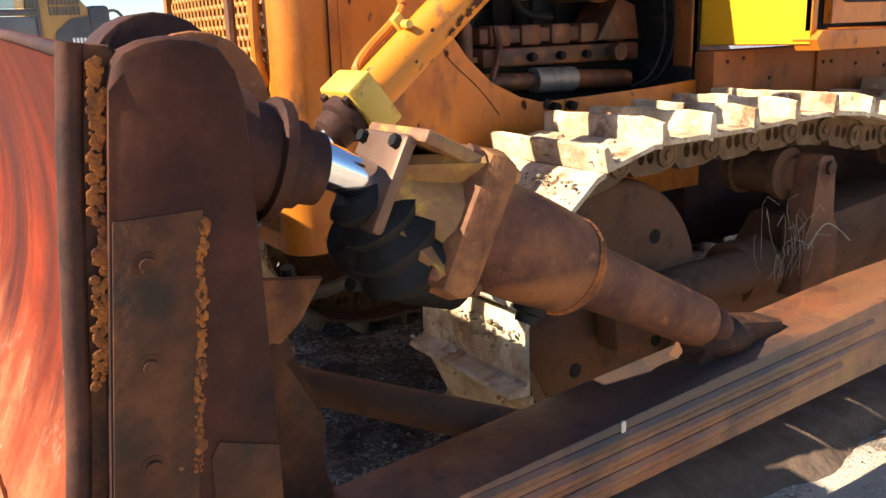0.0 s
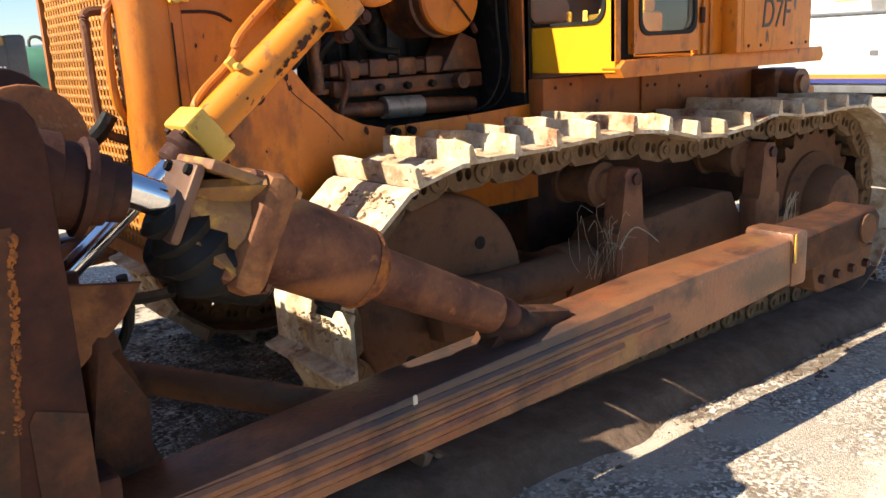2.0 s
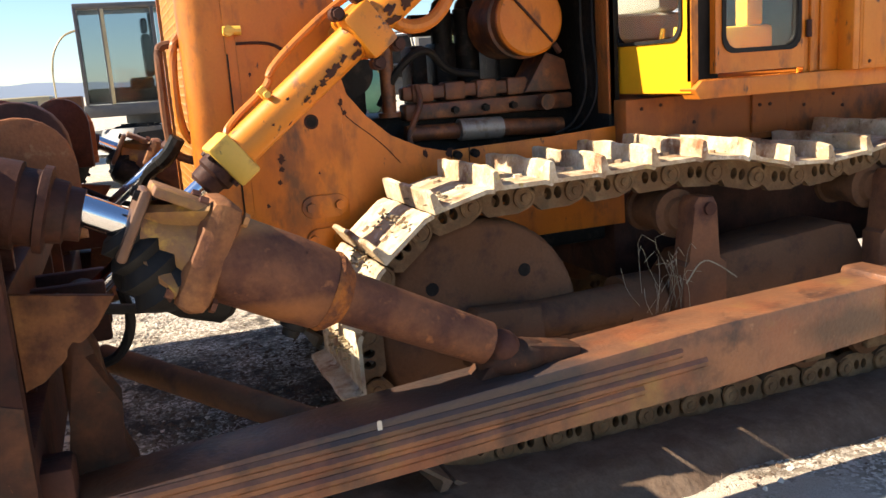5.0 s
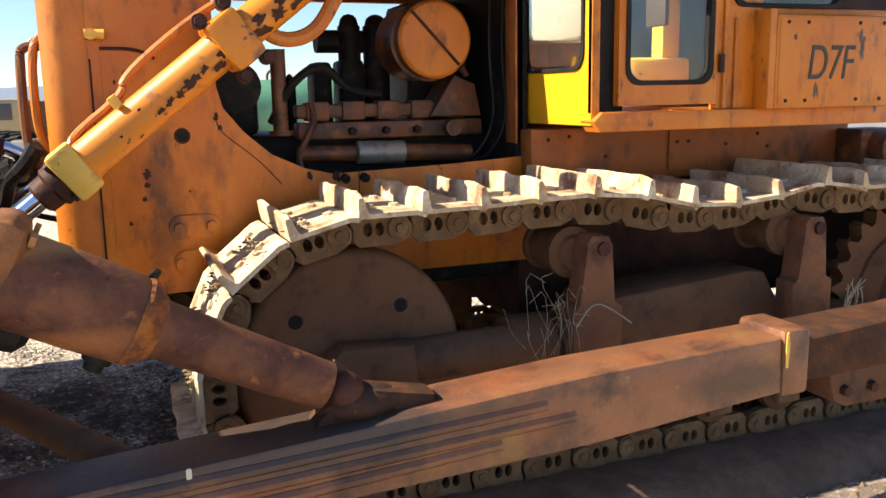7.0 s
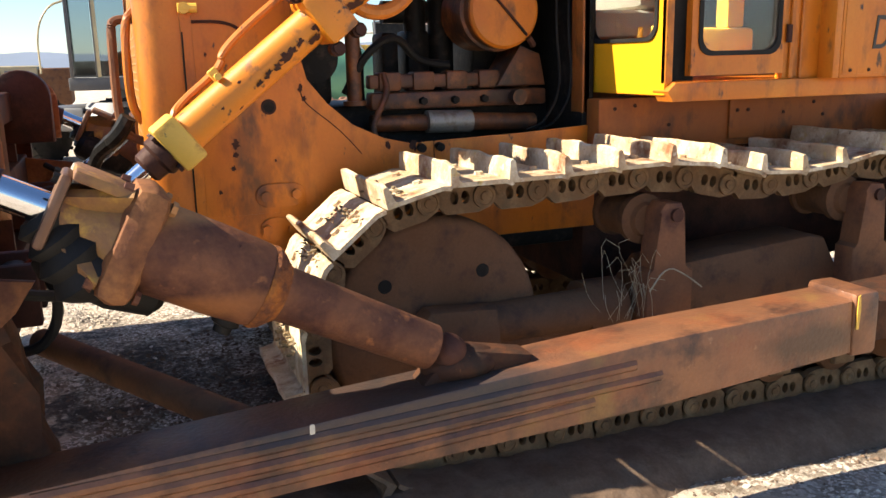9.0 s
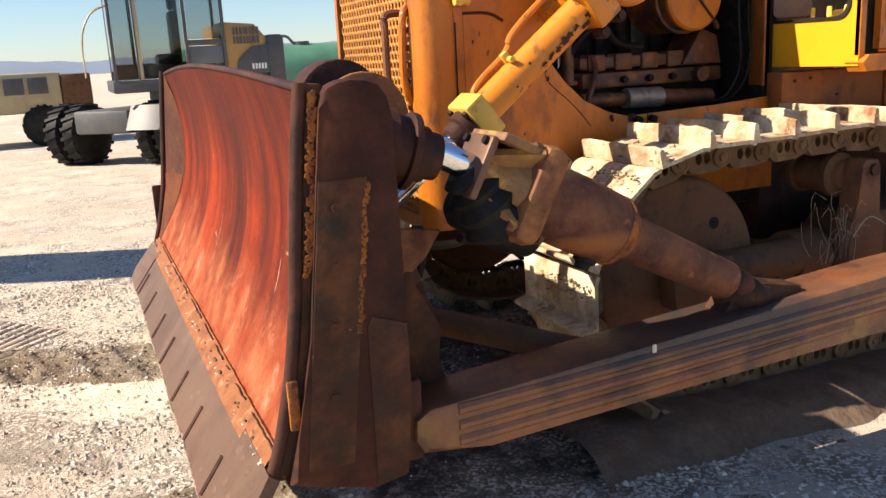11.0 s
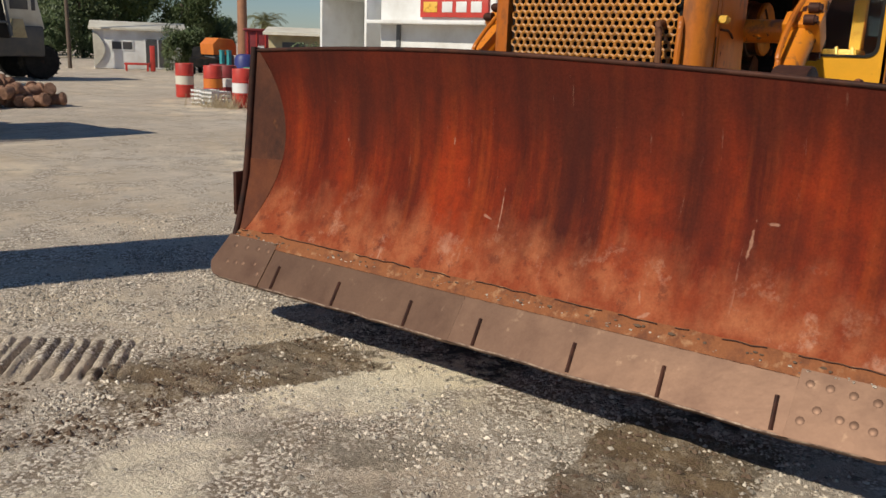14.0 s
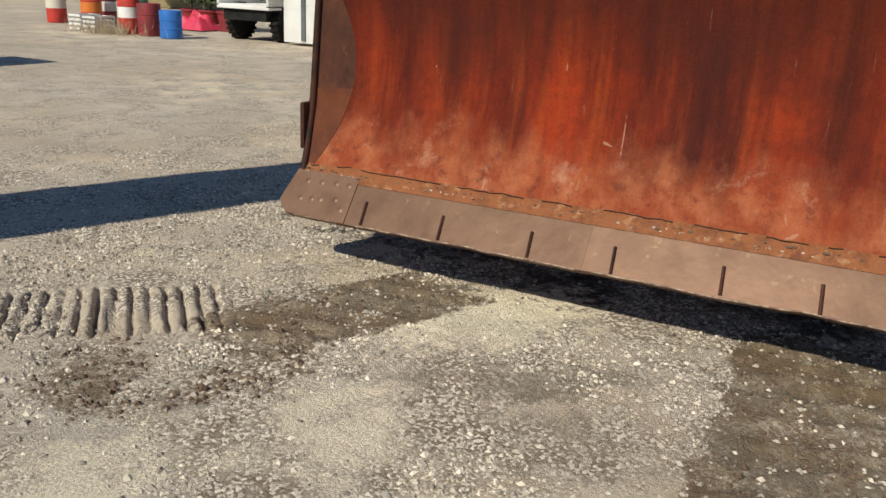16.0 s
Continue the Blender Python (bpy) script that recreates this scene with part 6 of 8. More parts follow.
def link_mesh_data():
    """Two side bars with paired oval holes, pin bosses and a bush between."""
    bm = B()

    def cell(x0, x1, z0, z1, y0, y1):
        cx, cz = (x0 + x1) / 2, (z0 + z1) / 2
        oval, ring = [], []
        for k in range(12):
            a = radians(30 * k + 15)
            oval.append((cx + 0.0165 * math.cos(a), cz + 0.024 * math.sin(a)))
            u, v = math.cos(a), math.sin(a)
            f = min((x1 - x0) / 2 / abs(u), (z1 - z0) / 2 / abs(v))
            ring.append((cx + u * f, cz + v * f))
        for c in ((x0, z0), (x0, z1), (x1, z0), (x1, z1)):
            q = min(range(12), key=lambda g: (ring[g][0] - c[0]) ** 2 + (ring[g][1] - c[1]) ** 2)
            ring[q] = c
        plate_with_hole(bm, ring, oval, y0, y1)

    for y in (-0.105, 0.105):
        h = 0.017
        cell(-0.062, -0.020, -0.03, 0.032, y - h, y + h)
        cell(-0.020, 0.022, -0.03, 0.032, y - h, y + h)
        prism(bm, [(-0.112, 0.032), (0.112, 0.032), (0.112, 0.060), (-0.112, 0.060)], y - h, y + h)
        prism(bm, [(-0.100, -0.030), (-0.072, -0.058), (0.050, -0.058), (0.085, -0.046), (0.112, -0.030)], y - h, y + h)
        prism(bm, [(-0.112, -0.030), (-0.062, -0.030), (-0.062, 0.032), (-0.112, 0.032)], y - h, y + h)
        prism(bm, [(0.022, -0.030), (0.116, -0.030), (0.122, 0.0), (0.116, 0.032), (0.022, 0.032)], y - h, y + h)
        sgn = 1 if y > 0 else -1
        turned(bm, (0.072, y, 0.0), (0.072, y + sgn * 0.04, 0.0), [(0.0, 0.045), (0.030, 0.043), (0.031, 0.033), (0.028, 0.031), (0.029, 0.018), (0.036, 0.016)], 16)
    rod(bm, (0.072, -0.1, 0.0), (0.072, 0.1, 0.0), 0.036, seg=12)
    return to_mesh("track_link", bm, M_LINK, 30)


SHOES, LINK = [shoe_mesh(k) for k in range(5)], link_mesh_data()


MUDDY = [data.copy() for data in SHOES]
for data in MUDDY:
    data.materials[0] = M_DIRT


def build_track(s):
    yc = s * 0.99
    bm = B()
    box(bm, 1.95, 4.15, yc - 0.13, yc + 0.13, 0.30, 0.60, 0.02)
    track = part("track", bm, M_DUSTY, dozer, "steel crawler track with dusty grouser shoes")
    for k, (p, d) in enumerate(along(track_line(), PITCH)):
        ang = math.atan2(d.z, d.x)
        # the chain runs clockwise seen from the near side: outward is to the left of its way
        m = Matrix.Translation((p.x + d.x / 2, yc, p.z + d.z / 2)) @ Matrix.Rotation(-ang, 4, "Y")
        grounded = p.z < 0.25
        for name, data in (("track_shoe", (MUDDY if grounded else SHOES)[(k * 3) % 5]), ("track_link", LINK)):
            ob = link_mesh(name, data, track)
            ob.matrix_basis = m
    rc = random.Random(40 + s)
    bm = B()
    for k in range(200):
        a = radians(rc.choice((112, 128, 143, 158, 176)) + rc.uniform(-4, 4))
        r = CHAIN_R + 0.082 + rc.uniform(0, 0.012)
        m = Matrix.Translation((IDLER[0] + r * math.cos(a), yc + s * rc.uniform(-0.05, 0.25), IDLER[1] + r * math.sin(a))) @ Matrix.Rotation(rc.uniform(0, 3), 4, "Z") @ Matrix.Diagonal((rc.uniform(0.5, 1.2), rc.uniform(0.8, 2.2), rc.uniform(0.4, 0.8), 1))
        bmesh.ops.create_icosphere(bm, subdivisions=1, radius=rc.uniform(0.003, 0.009), matrix=m)
    tagged(part("soil_clod", bm, M_CLOD, track, "dry soil caked on the shoes"), kind="stuff")
    ix, iz = IDLER
    bm = B()
    turned(bm, (ix, yc - 0.075, iz), (ix, yc + 0.075, iz), [(0.0, 0.385), (0.006, 0.400), (0.02, 0.412), (0.04, 0.418), (0.11, 0.418), (0.13, 0.412), (0.144, 0.400), (0.15, 0.385)], 48)
    idler = part("idler", bm, M_DUSTY, track, "dusty brown idler wheel")
    for k in range(4):
        a = radians(48 + 90 * k)
        c = (ix + 0.27 * math.cos(a), yc + s * 0.0755, iz + 0.27 * math.sin(a))
        bm = B()
        turned(bm, c, (c[0], c[1] + s * 0.002, c[2]), [(0, 0.026), (0.002, 0.026)], 14)
        part("wheel_hole", bm, M_GREASE, idler)
    bm = B()
    rod(bm, (ix, yc - s * 0.02, iz - 0.005), (ix, yc + s * 0.16, iz - 0.005), 0.085, seg=24)
    prism(bm, [(1.62, 0.50), (1.60, 0.66), (1.66, 0.715), (1.92, 0.70), (1.94, 0.52)], yc + s * 0.09, yc + s * 0.20, 0.02)
    part("idler_yoke", bm, M_DUSTY, track)
    bm = B()
    rod(bm, (1.92, yc + s * 0.10, 0.615), (2.34, yc + s * 0.10, 0.615), 0.075, 0.085, seg=20)
    rod(bm, (2.33, yc + s * 0.06, 0.60), (2.50, yc + s * 0.06, 0.60), 0.12, seg=20)
    part("track_adjuster", bm, M_DUSTY, track)
    bm = B()
    prism(bm, [(2.52, 0.55), (2.70, 0.76), (3.42, 0.815), (3.50, 0.80), (3.62, 0.60), (3.6, 0.5)], yc - 0.14, yc + s * 0.13 if s > 0 else yc + 0.14, 0.02)
    part("recoil_guard", bm, M_DUSTY, track, "dusty brown spring cover")
    # carrier rollers on posts
    for x in (2.63, 3.66):
        bm = B()
        w = 0.065
        prism(bm, [(x - w - 0.035, 0.50), (x - w - 0.035, 0.765), (x - w, 0.775), (x - w * 0.8, 1.0), (x - w * 0.4, 1.035), (x + w * 0.7, 1.03), (x + w, 0.99), (x + w, 0.775), (x + w + 0.045, 0.765), (x + w + 0.045, 0.50)], yc + s * 0.135, yc + s * 0.235, 0.008)
        post = part("roller_post", bm, M_RUST, track, "rusty upright roller bracket")
        bm = B()
        rod(bm, (x + 0.02, yc + s * 0.232, 0.985), (x + 0.02, yc + s * 0.25, 0.985), 0.026, seg=14)
        part("pin", bm, M_DARK, post)
        bm = B()
        turned(bm, (x - 0.04, yc - s * 0.13, 0.955), (x - 0.04, yc + s * 0.14, 0.955), [(0, 0.08), (0.02, 0.10), (0.04, 0.10), (0.045, 0.085), (0.20, 0.085), (0.205, 0.10), (0.24, 0.10), (0.25, 0.07), (0.27, 0.06)], 28)
        part("carrier_roller", bm, M_DUSTY, track)
    for k in range(6):
        x = 2.18 + 0.36 * k
        bm = B()
        turned(bm, (x, yc - 0.16, 0.285), (x, yc + 0.16, 0.285), [(0, 0.06), (0.02, 0.11), (0.05, 0.115), (0.055, 0.095), (0.265, 0.095), (0.27, 0.115), (0.30, 0.11), (0.32, 0.06)], 24)
        part("track_roller", bm, M_DUSTY, track)
        bm = B()
        box(bm, x - 0.06, x + 0.06, yc + s * 0.155, yc + s * 0.19, 0.22, 0.34, 0.01)
        part("roller_cap", bm, M_LINK, track)
    # sprocket
    sx, sz = SPROCKET
    bm = B()
    pts = []
    for k in range(25):
        for da, r in ((-0.32, 0.385), (-0.14, 0.44), (0.14, 0.44), (0.32, 0.385)):
            a = 2 * math.pi * (k + da) / 25
            pts.append((sx + r * math.cos(a), sz + r * math.sin(a)))
    prism(bm, pts, yc - 0.035, yc + 0.035, 0.006)
    spro = part("sprocket", bm, M_DUSTY, track)
    bm = B()
    turned(bm, (sx, yc, sz), (sx, yc + s * 0.24, sz), [(0, 0.30), (0.05, 0.29), (0.10, 0.22), (0.20, 0.20), (0.23, 0.17), (0.24, 0.10)], 32)
    part("final_drive", bm, M_DUSTY, spro)


for side in (-1, 1):
    build_track(side)


def build_rear():
    bm = B()
    box(bm, 2.62, 4.75, -0.58, 0.58, 0.55, 1.17, 0.03)
    body = part("main_case", bm, M_DARK, dozer)
    bm = B()
    box(bm, 4.70, 5.15, -0.62, 0.62, 0.70, 1.22, 0.03)
    part("rear_case", bm, M_PAINT, dozer)
    for s in (-1, 1):
        bm = B()
        prism(bm, [(5.10, 0.70), (5.12, 0.92), (5.45, 0.97), (5.75, 1.10), (6.28, 1.10), (6.30, 0.75), (6.22, 0.66), (5.90, 0.60), (5.40, 0.60)], s * 1.14, s * 0.98, 0.05)
        br = part("ripper_bracket", bm, M_PAINT, dozer, "orange rear bracket plate")
        bm = B()
        rod(bm, (5.85, s * 1.13, 0.83), (5.85, s * 1.15, 0.83), 0.19, seg=28)
        part("bracket_boss", bm, M_PAINT, br)
        for u, v in ((-0.2, 0.14), (0.14, 0.2), (0.12, -0.16), (-0.18, -0.2)):
            bm = B()
            hexbolt(bm, (5.85 + u * 0.6, s * 1.15, 0.83 + v * 0.6), (0, s, 0), 0.026, 0.02)
            part("bracket_bolt", bm, M_DARK, br)
        bm = B()
        box(bm, 5.76, 6.30, s * 1.145, s * 0.97, 1.06, 1.125, 0.015)
        part("top_tab", bm, M_YELLOW, br)
        bm = B()
        box(bm, 4.90, 5.30, s * 0.56, s * 1.10, 0.68, 0.86, 0.02)
        part("bracket_arm", bm, M_DARK, br)


build_rear()


# ---- the yard round the machine ----
def build_wheel(parent, x, y, z, r, w, s):
    bm = B()
    turned(bm, (x, y - w / 2, z), (x, y + w / 2, z), [(0, r * 0.62), (0.01, r * 0.9), (w * 0.15, r), (w * 0.85, r), (w - 0.01, r * 0.9), (w, r * 0.62)], 32)
    tyre = part("wheel", bm, M_BLACK, parent)
    bm = B()
    for k in range(20):
        a = 2 * math.pi * k / 20
        m = Matrix.Translation((x + r * math.cos(a), y, z + r * math.sin(a))) @ Matrix.Rotation(-a, 4, "Y") @ Matrix.Rotation(0.35, 4, "X")
        box(bm, -0.02, 0.025, -w * 0.48, w * 0.48, -0.03, 0.03, 0.0, m)
    tagged(part("tread_lug", bm, M_BLACK, tyre), kind="stuff")
    bm = B()
    turned(bm, (x, y - s * (w / 2 - 0.05), z), (x, y + s * (w / 2 + 0.005), z), [(0, r * 0.6), (w - 0.08, r * 0.6), (w - 0.08, r * 0.5), (w - 0.12, r * 0.3), (w - 0.06, r * 0.22), (w - 0.05, r * 0.1)], 24)
    part("rim", bm, M_DUSTY, tyre)


def build_excavator():
    e = thing("wheeled_excavator", (1.2, 13.3, 0.0), "grey and yellow wheeled excavator parked on the gravel", "excavator")
    bm = B()
    box(bm, -0.9, 3.3, 12.75, 13.85, 0.55, 0.95, 0.05)
    box(bm, 0.35, 1.9, 12.15, 12.75, 0.42, 0.86, 0.04)
    under = part("undercarriage", bm, M_DARKGREY, e)
    for x in (-0.35, 2.65):
        for y in (12.2, 12.55, 14.05, 14.4):
            build_wheel(e, x, y, 0.52, 0.53, 0.28, -1 if y < 13 else 1)
    for x in (-0.35, 2.65):
        bm = B()
        prism(bm, [(x - 0.72, 0.62), (x - 0.5, 1.02), (x + 0.5, 1.02), (x + 0.72, 0.62), (x + 0.64, 0.62), (x + 0.45, 0.95), (x - 0.45, 0.95), (x - 0.64, 0.62)], 12.05, 12.7, 0.01)
        part("mudguard", bm, M_DARKGREY, under)
    bm = B()
    rod(bm, (1.2, 13.3, 0.93), (1.2, 13.3, 1.12), 0.62, seg=28)
    part("slew_ring", bm, M_DARKGREY, e)
    bm = B()
    box(bm, -0.25, 3.35, 12.1, 14.5, 1.10, 1.32, 0.03)
    upper = part("upper_frame", bm, M_DARKGREY, e)
    bm = B()
    prism(bm, [(2.15, 1.32), (2.15, 2.25), (2.85, 2.20), (3.1, 1.95), (3.1, 1.32)], 12.12, 14.45, 0.03)
    cover = part("engine_cover", bm, M_FADED, upper, "faded brownish yellow engine cover")
    for k in range(8):
        for r in (0, 1):
            bm = B()
            box(bm, 2.36 + k * 0.075, 2.405 + k * 0.075, 12.10, 12.125, 1.86 + r * 0.16, 1.99 + r * 0.16, 0.0)
            part("louvre", bm, M_DARKGREY, cover)
    bm = B()
    prism(bm, [(2.35, 1.32), (2.45, 1.60), (2.75, 1.80), (3.1, 1.84), (3.1, 1.32)], 12.085, 12.12, 0.004)
    part("side_panel", bm, M_DARKGREY, upper)
    for k in range(5):
        bm = B()
        box(bm, 2.72 + k * 0.07, 2.765 + k * 0.07, 12.078, 12.086, 1.40, 1.50)
        part("letter_bar", bm, M_WHITE, upper)
    bm = B()
    box(bm, 3.08, 3.48, 12.05, 14.5, 1.06, 2.0, 0.08)
    part("counterweight", bm, M_DARKGREY, upper)
    # cab
    bm = B()
    box(bm, -0.2, 2.19, 12.08, 13.22, 2.92, 3.02, 0.03)
    cabin = part("cab", bm, M_DARKGREY, e, "dark grey excavator cab with glass all round")
    for x in (-0.2, 0.30, 1.32, 2.12):
        for y in (12.08, 13.15):
            bm = B()
            box(bm, x, x + 0.07, y, y + 0.07, 1.32, 2.95, 0.01)
            part("post", bm, M_DARKGREY, cabin)
    for q in ((1.39, 2.12, 12.09, 12.14, 1.32, 1.52), (1.39, 2.12, 12.09, 12.14, 1.86, 1.96), (-0.13, 2.12, 13.16, 13.2, 1.32, 1.6)):
        bm = B()
        box(bm, *q, 0.02)
        part("rail", bm, M_DARKGREY, cabin)
    bm = B()
    box(bm, 1.39, 2.12, 12.10, 12.13, 1.53, 1.85, 0.02)
    part("door_panel", bm, M_GREY, cabin)
    for q in ((-0.125, 0.295, 12.105, 12.115, 1.36, 2.9), (1.40, 2.115, 12.105, 12.115, 1.97, 2.9), (-0.19, -0.18, 12.155, 13.145, 1.40, 2.9), (0.38, 1.31, 12.105, 12.115, 1.36, 2.9)):
        bm = B()
        box(bm, *q)
        g = part("window_pane", bm, M_TINTED, cabin)
        g.visible_shadow = False
    bm = B()
    box(bm, 0.75, 1.25, 12.4, 12.95, 1.55, 1.75, 0.06)
    box(bm, 1.10, 1.28, 12.4, 12.95, 1.75, 2.5, 0.06)
    box(bm, 1.12, 1.26, 12.5, 12.85, 2.52, 2.78, 0.05)
    part("seat", bm, M_BLACK, cabin)
    bm = B()
    box(bm, 0.33, 0.40, 12.06, 12.12, 1.32, 2.92, 0.01)
    part("grab_post", bm, M_TAN, cabin)
    bm = B()
    pipe(bm, [(-0.15, 12.2, 2.6), (-0.5, 12.15, 2.5), (-0.75, 12.1, 2.1), (-0.75, 12.1, 1.4)], 0.02, 6)
    part("hand_rail", bm, M_TAN, cabin)
    # the carriage stands turned under the upper body
    lower = Matrix.Translation((1.04, 11.45, 0)) @ Matrix.Rotation(radians(50), 4, "Z") @ Matrix.Translation((0.35, -12.2, 0))
    body = Matrix.Translation((0.30, -0.67, 0.16)) @ Matrix.Diagonal((0.785, 1, 0.96, 1))
    for ob in e.children_recursive:
        top = ob if ob.parent == e else ob.parent
        top = top if top.parent == e else top.parent
        ob.data.transform(lower if top.name.startswith(("wheel", "undercarriage")) else body)


build_excavator()


def build_old_lorry():
    e = thing("lorry", (-1.6, 18.5, 0.0), "pale tan old lorry standing behind the excavator", "truck")
    bm = B()
    box(bm, -4.6, -0.75, 17.9, 20.0, 0.75, 1.66, 0.08)
    body = part("body", bm, M_TAN, e)
    bm = B()
    for x in (-1.95, -1.45):
        box(bm, x, x + 0.42, 17.87, 17.91, 1.18, 1.55, 0.01)
    part("side_window", bm, M_DARKGREY, body)
    bm = B()
    box(bm, -0.75, -0.1, 17.9, 19.9, 0.75, 1.6, 0.05)
    part("cargo_box", bm, M_DUSTY, e)
    for x in (-3.9, -1.2):
        for y in (18.0, 19.8):
            build_wheel(e, x, y, 0.46, 0.46, 0.3, -1 if y < 19 else 1)


build_old_lorry()


def build_tank():
    e = thing("storage_tank", (5.5, 26.0, 0.0), "large green cylindrical fuel tank on the ground", "tank")
    bm = B()
    turned(bm, (2.0, 26.0, 1.10), (9.8, 26.0, 1.10), [(0, 0.4), (0.25, 0.80), (0.6, 1.02), (1.0, 1.09), (6.6, 1.09), (7.0, 1.04), (7.5, 0.80), (7.8, 0.4)], 40)
    shell = part("shell", bm, M_GREEN, e)
    bm = B()
    rod(bm, (7.0, 26.0, 2.1), (7.0, 26.0, 2.28), 0.3, seg=20)
    pipe(bm, [(6.2, 25.9, 2.1), (6.2, 25.9, 2.46), (6.5, 25.9, 2.50), (6.7, 25.9, 2.25)], 0.05, 8)
    part("hatch", bm, M_DARKGREY, shell)
    for x in (3.4, 6.0, 8.8):
        bm = B()
        prism(bm, [(25.0, 0.0), (27.0, 0.0), (26.8, 0.5), (25.2, 0.5)], x - 0.15, x + 0.15, 0.01, "x")
        part("saddle", bm, M_GREY, e)


build_tank()


def build_roller_pile():
    bm = B()
    turned(bm, (0, -0.3, 0), (0, 0.3, 0), [(0, 0.05), (0.0, 0.17), (0.04, 0.2), (0.1, 0.21), (0.12, 0.16), (0.48, 0.16), (0.5, 0.21), (0.56, 0.2), (0.6, 0.17), (0.6, 0.05)], 14)
    data = to_mesh("old_track_roller", bm, M_ROLLER)
    rnd = random.Random(4)
    for layer, n in ((0, 17), (1, 14), (2, 8), (3, 3)):
        for k in range(n):
            ob = new("old_track_roller", data)
            x = 4.75 + layer * 0.22 + k * 0.165
            ob.matrix_basis = (Matrix.Translation((x, 17.0 + rnd.uniform(-0.3, 0.3) + layer * 0.15, 0.15 + 0.19 * layer)) @ Matrix.Rotation(rnd.uniform(-1.5, 1.5), 4, "Z")
                               @ Matrix.Rotation(rnd.uniform(-0.35, 0.35), 4, "X") @ Matrix.Scale(rnd.uniform(0.62, 0.88), 4))
            tagged(ob, "rusty old track roller in a heap", "roller", "heap of old track rollers")


build_roller_pile()


def build_loader():
    e = thing("wheel_loader", (11.1, 29.0, 0.0), "pale cream wheel loader with a dark radiator grille", "loader")
    bm = B()
    box(bm, 10.2, 12.6, 28.4, 31.0, 0.9, 2.1, 0.08)
    body = part("body", bm, M_DARKGREY, e)
    # cab leaning in towards its roof
    bm = B()
    prism(bm, [(11.3, 2.0), (12.75, 2.0), (12.45, 3.55), (11.35, 3.62)], 28.6, 30.4, 0.06)
    cab = part("cab", bm, M_CREAM, e, "cream painted cab with small windows")
    for a, b, c, d in ((11.5, 12.15, 2.72, 3.28), (12.28, 12.42, 2.7, 3.25)):
        bm = B()
        box(bm, a, b, 28.58, 28.61, c, d, 0.01)
        part("window_pane", bm, M_DARKGREY, cab)
    bm = B()
    prism(bm, [(11.2, 3.55), (12.5, 3.5), (12.45, 3.62), (11.25, 3.7)], 28.5, 30.5, 0.03)
    part("roof", bm, M_CREAM, cab)
    bm = B()
    prism(bm, [(11.35, 1.6), (12.0, 1.6), (11.85, 2.35), (11.5, 2.35)], 28.4, 28.6, 0.03)
    part("headlamp_housing", bm, M_TAN, cab)
    # upright radiator block with its guard frame
    bm = B()
    prism(bm, [(9.75, 1.7), (11.25, 1.6), (11.0, 3.5), (9.7, 3.4)], 28.2, 28.6, 0.05)
    grille = part("radiator_block", bm, M_BLACK, e)
    for a, b in (((9.68, 3.48), (11.02, 3.58)), ((9.68, 3.36), (11.02, 3.46)), ((9.70, 1.7), (9.66, 3.5)), ((11.02, 3.58), (11.28, 1.7)), ((9.85, 2.2), (11.15, 2.2))):
        bm = B()
        rod(bm, (a[0], 28.15, a[1]), (b[0], 28.15, b[1]), 0.045, seg=8)
        part("guard_bar", bm, M_GREY, grille)
    bm = B()
    pipe(bm, [(9.7, 28.2, 2.0), (9.1, 28.2, 2.2), (8.95, 28.2, 2.9), (9.6, 28.2, 2.95)], 0.045, 6)
    part("step_rail", bm, M_CREAM, e)
    bm = B()
    prism(bm, [(8.95, 1.9), (9.1, 2.45), (9.7, 2.45), (9.7, 1.75)], 28.2, 29.6, 0.04)
    part("mudguard", bm, M_YELLOW, e)
    for x in (9.7, 12.6):
        for y in (28.9, 30.6):
            build_wheel(e, x, y, 0.7, 0.7, 0.45, -1 if y < 29 else 1)
    e.location.x += 0.75
    e.scale = (1.0, 1.0, 0.9)


build_loader()


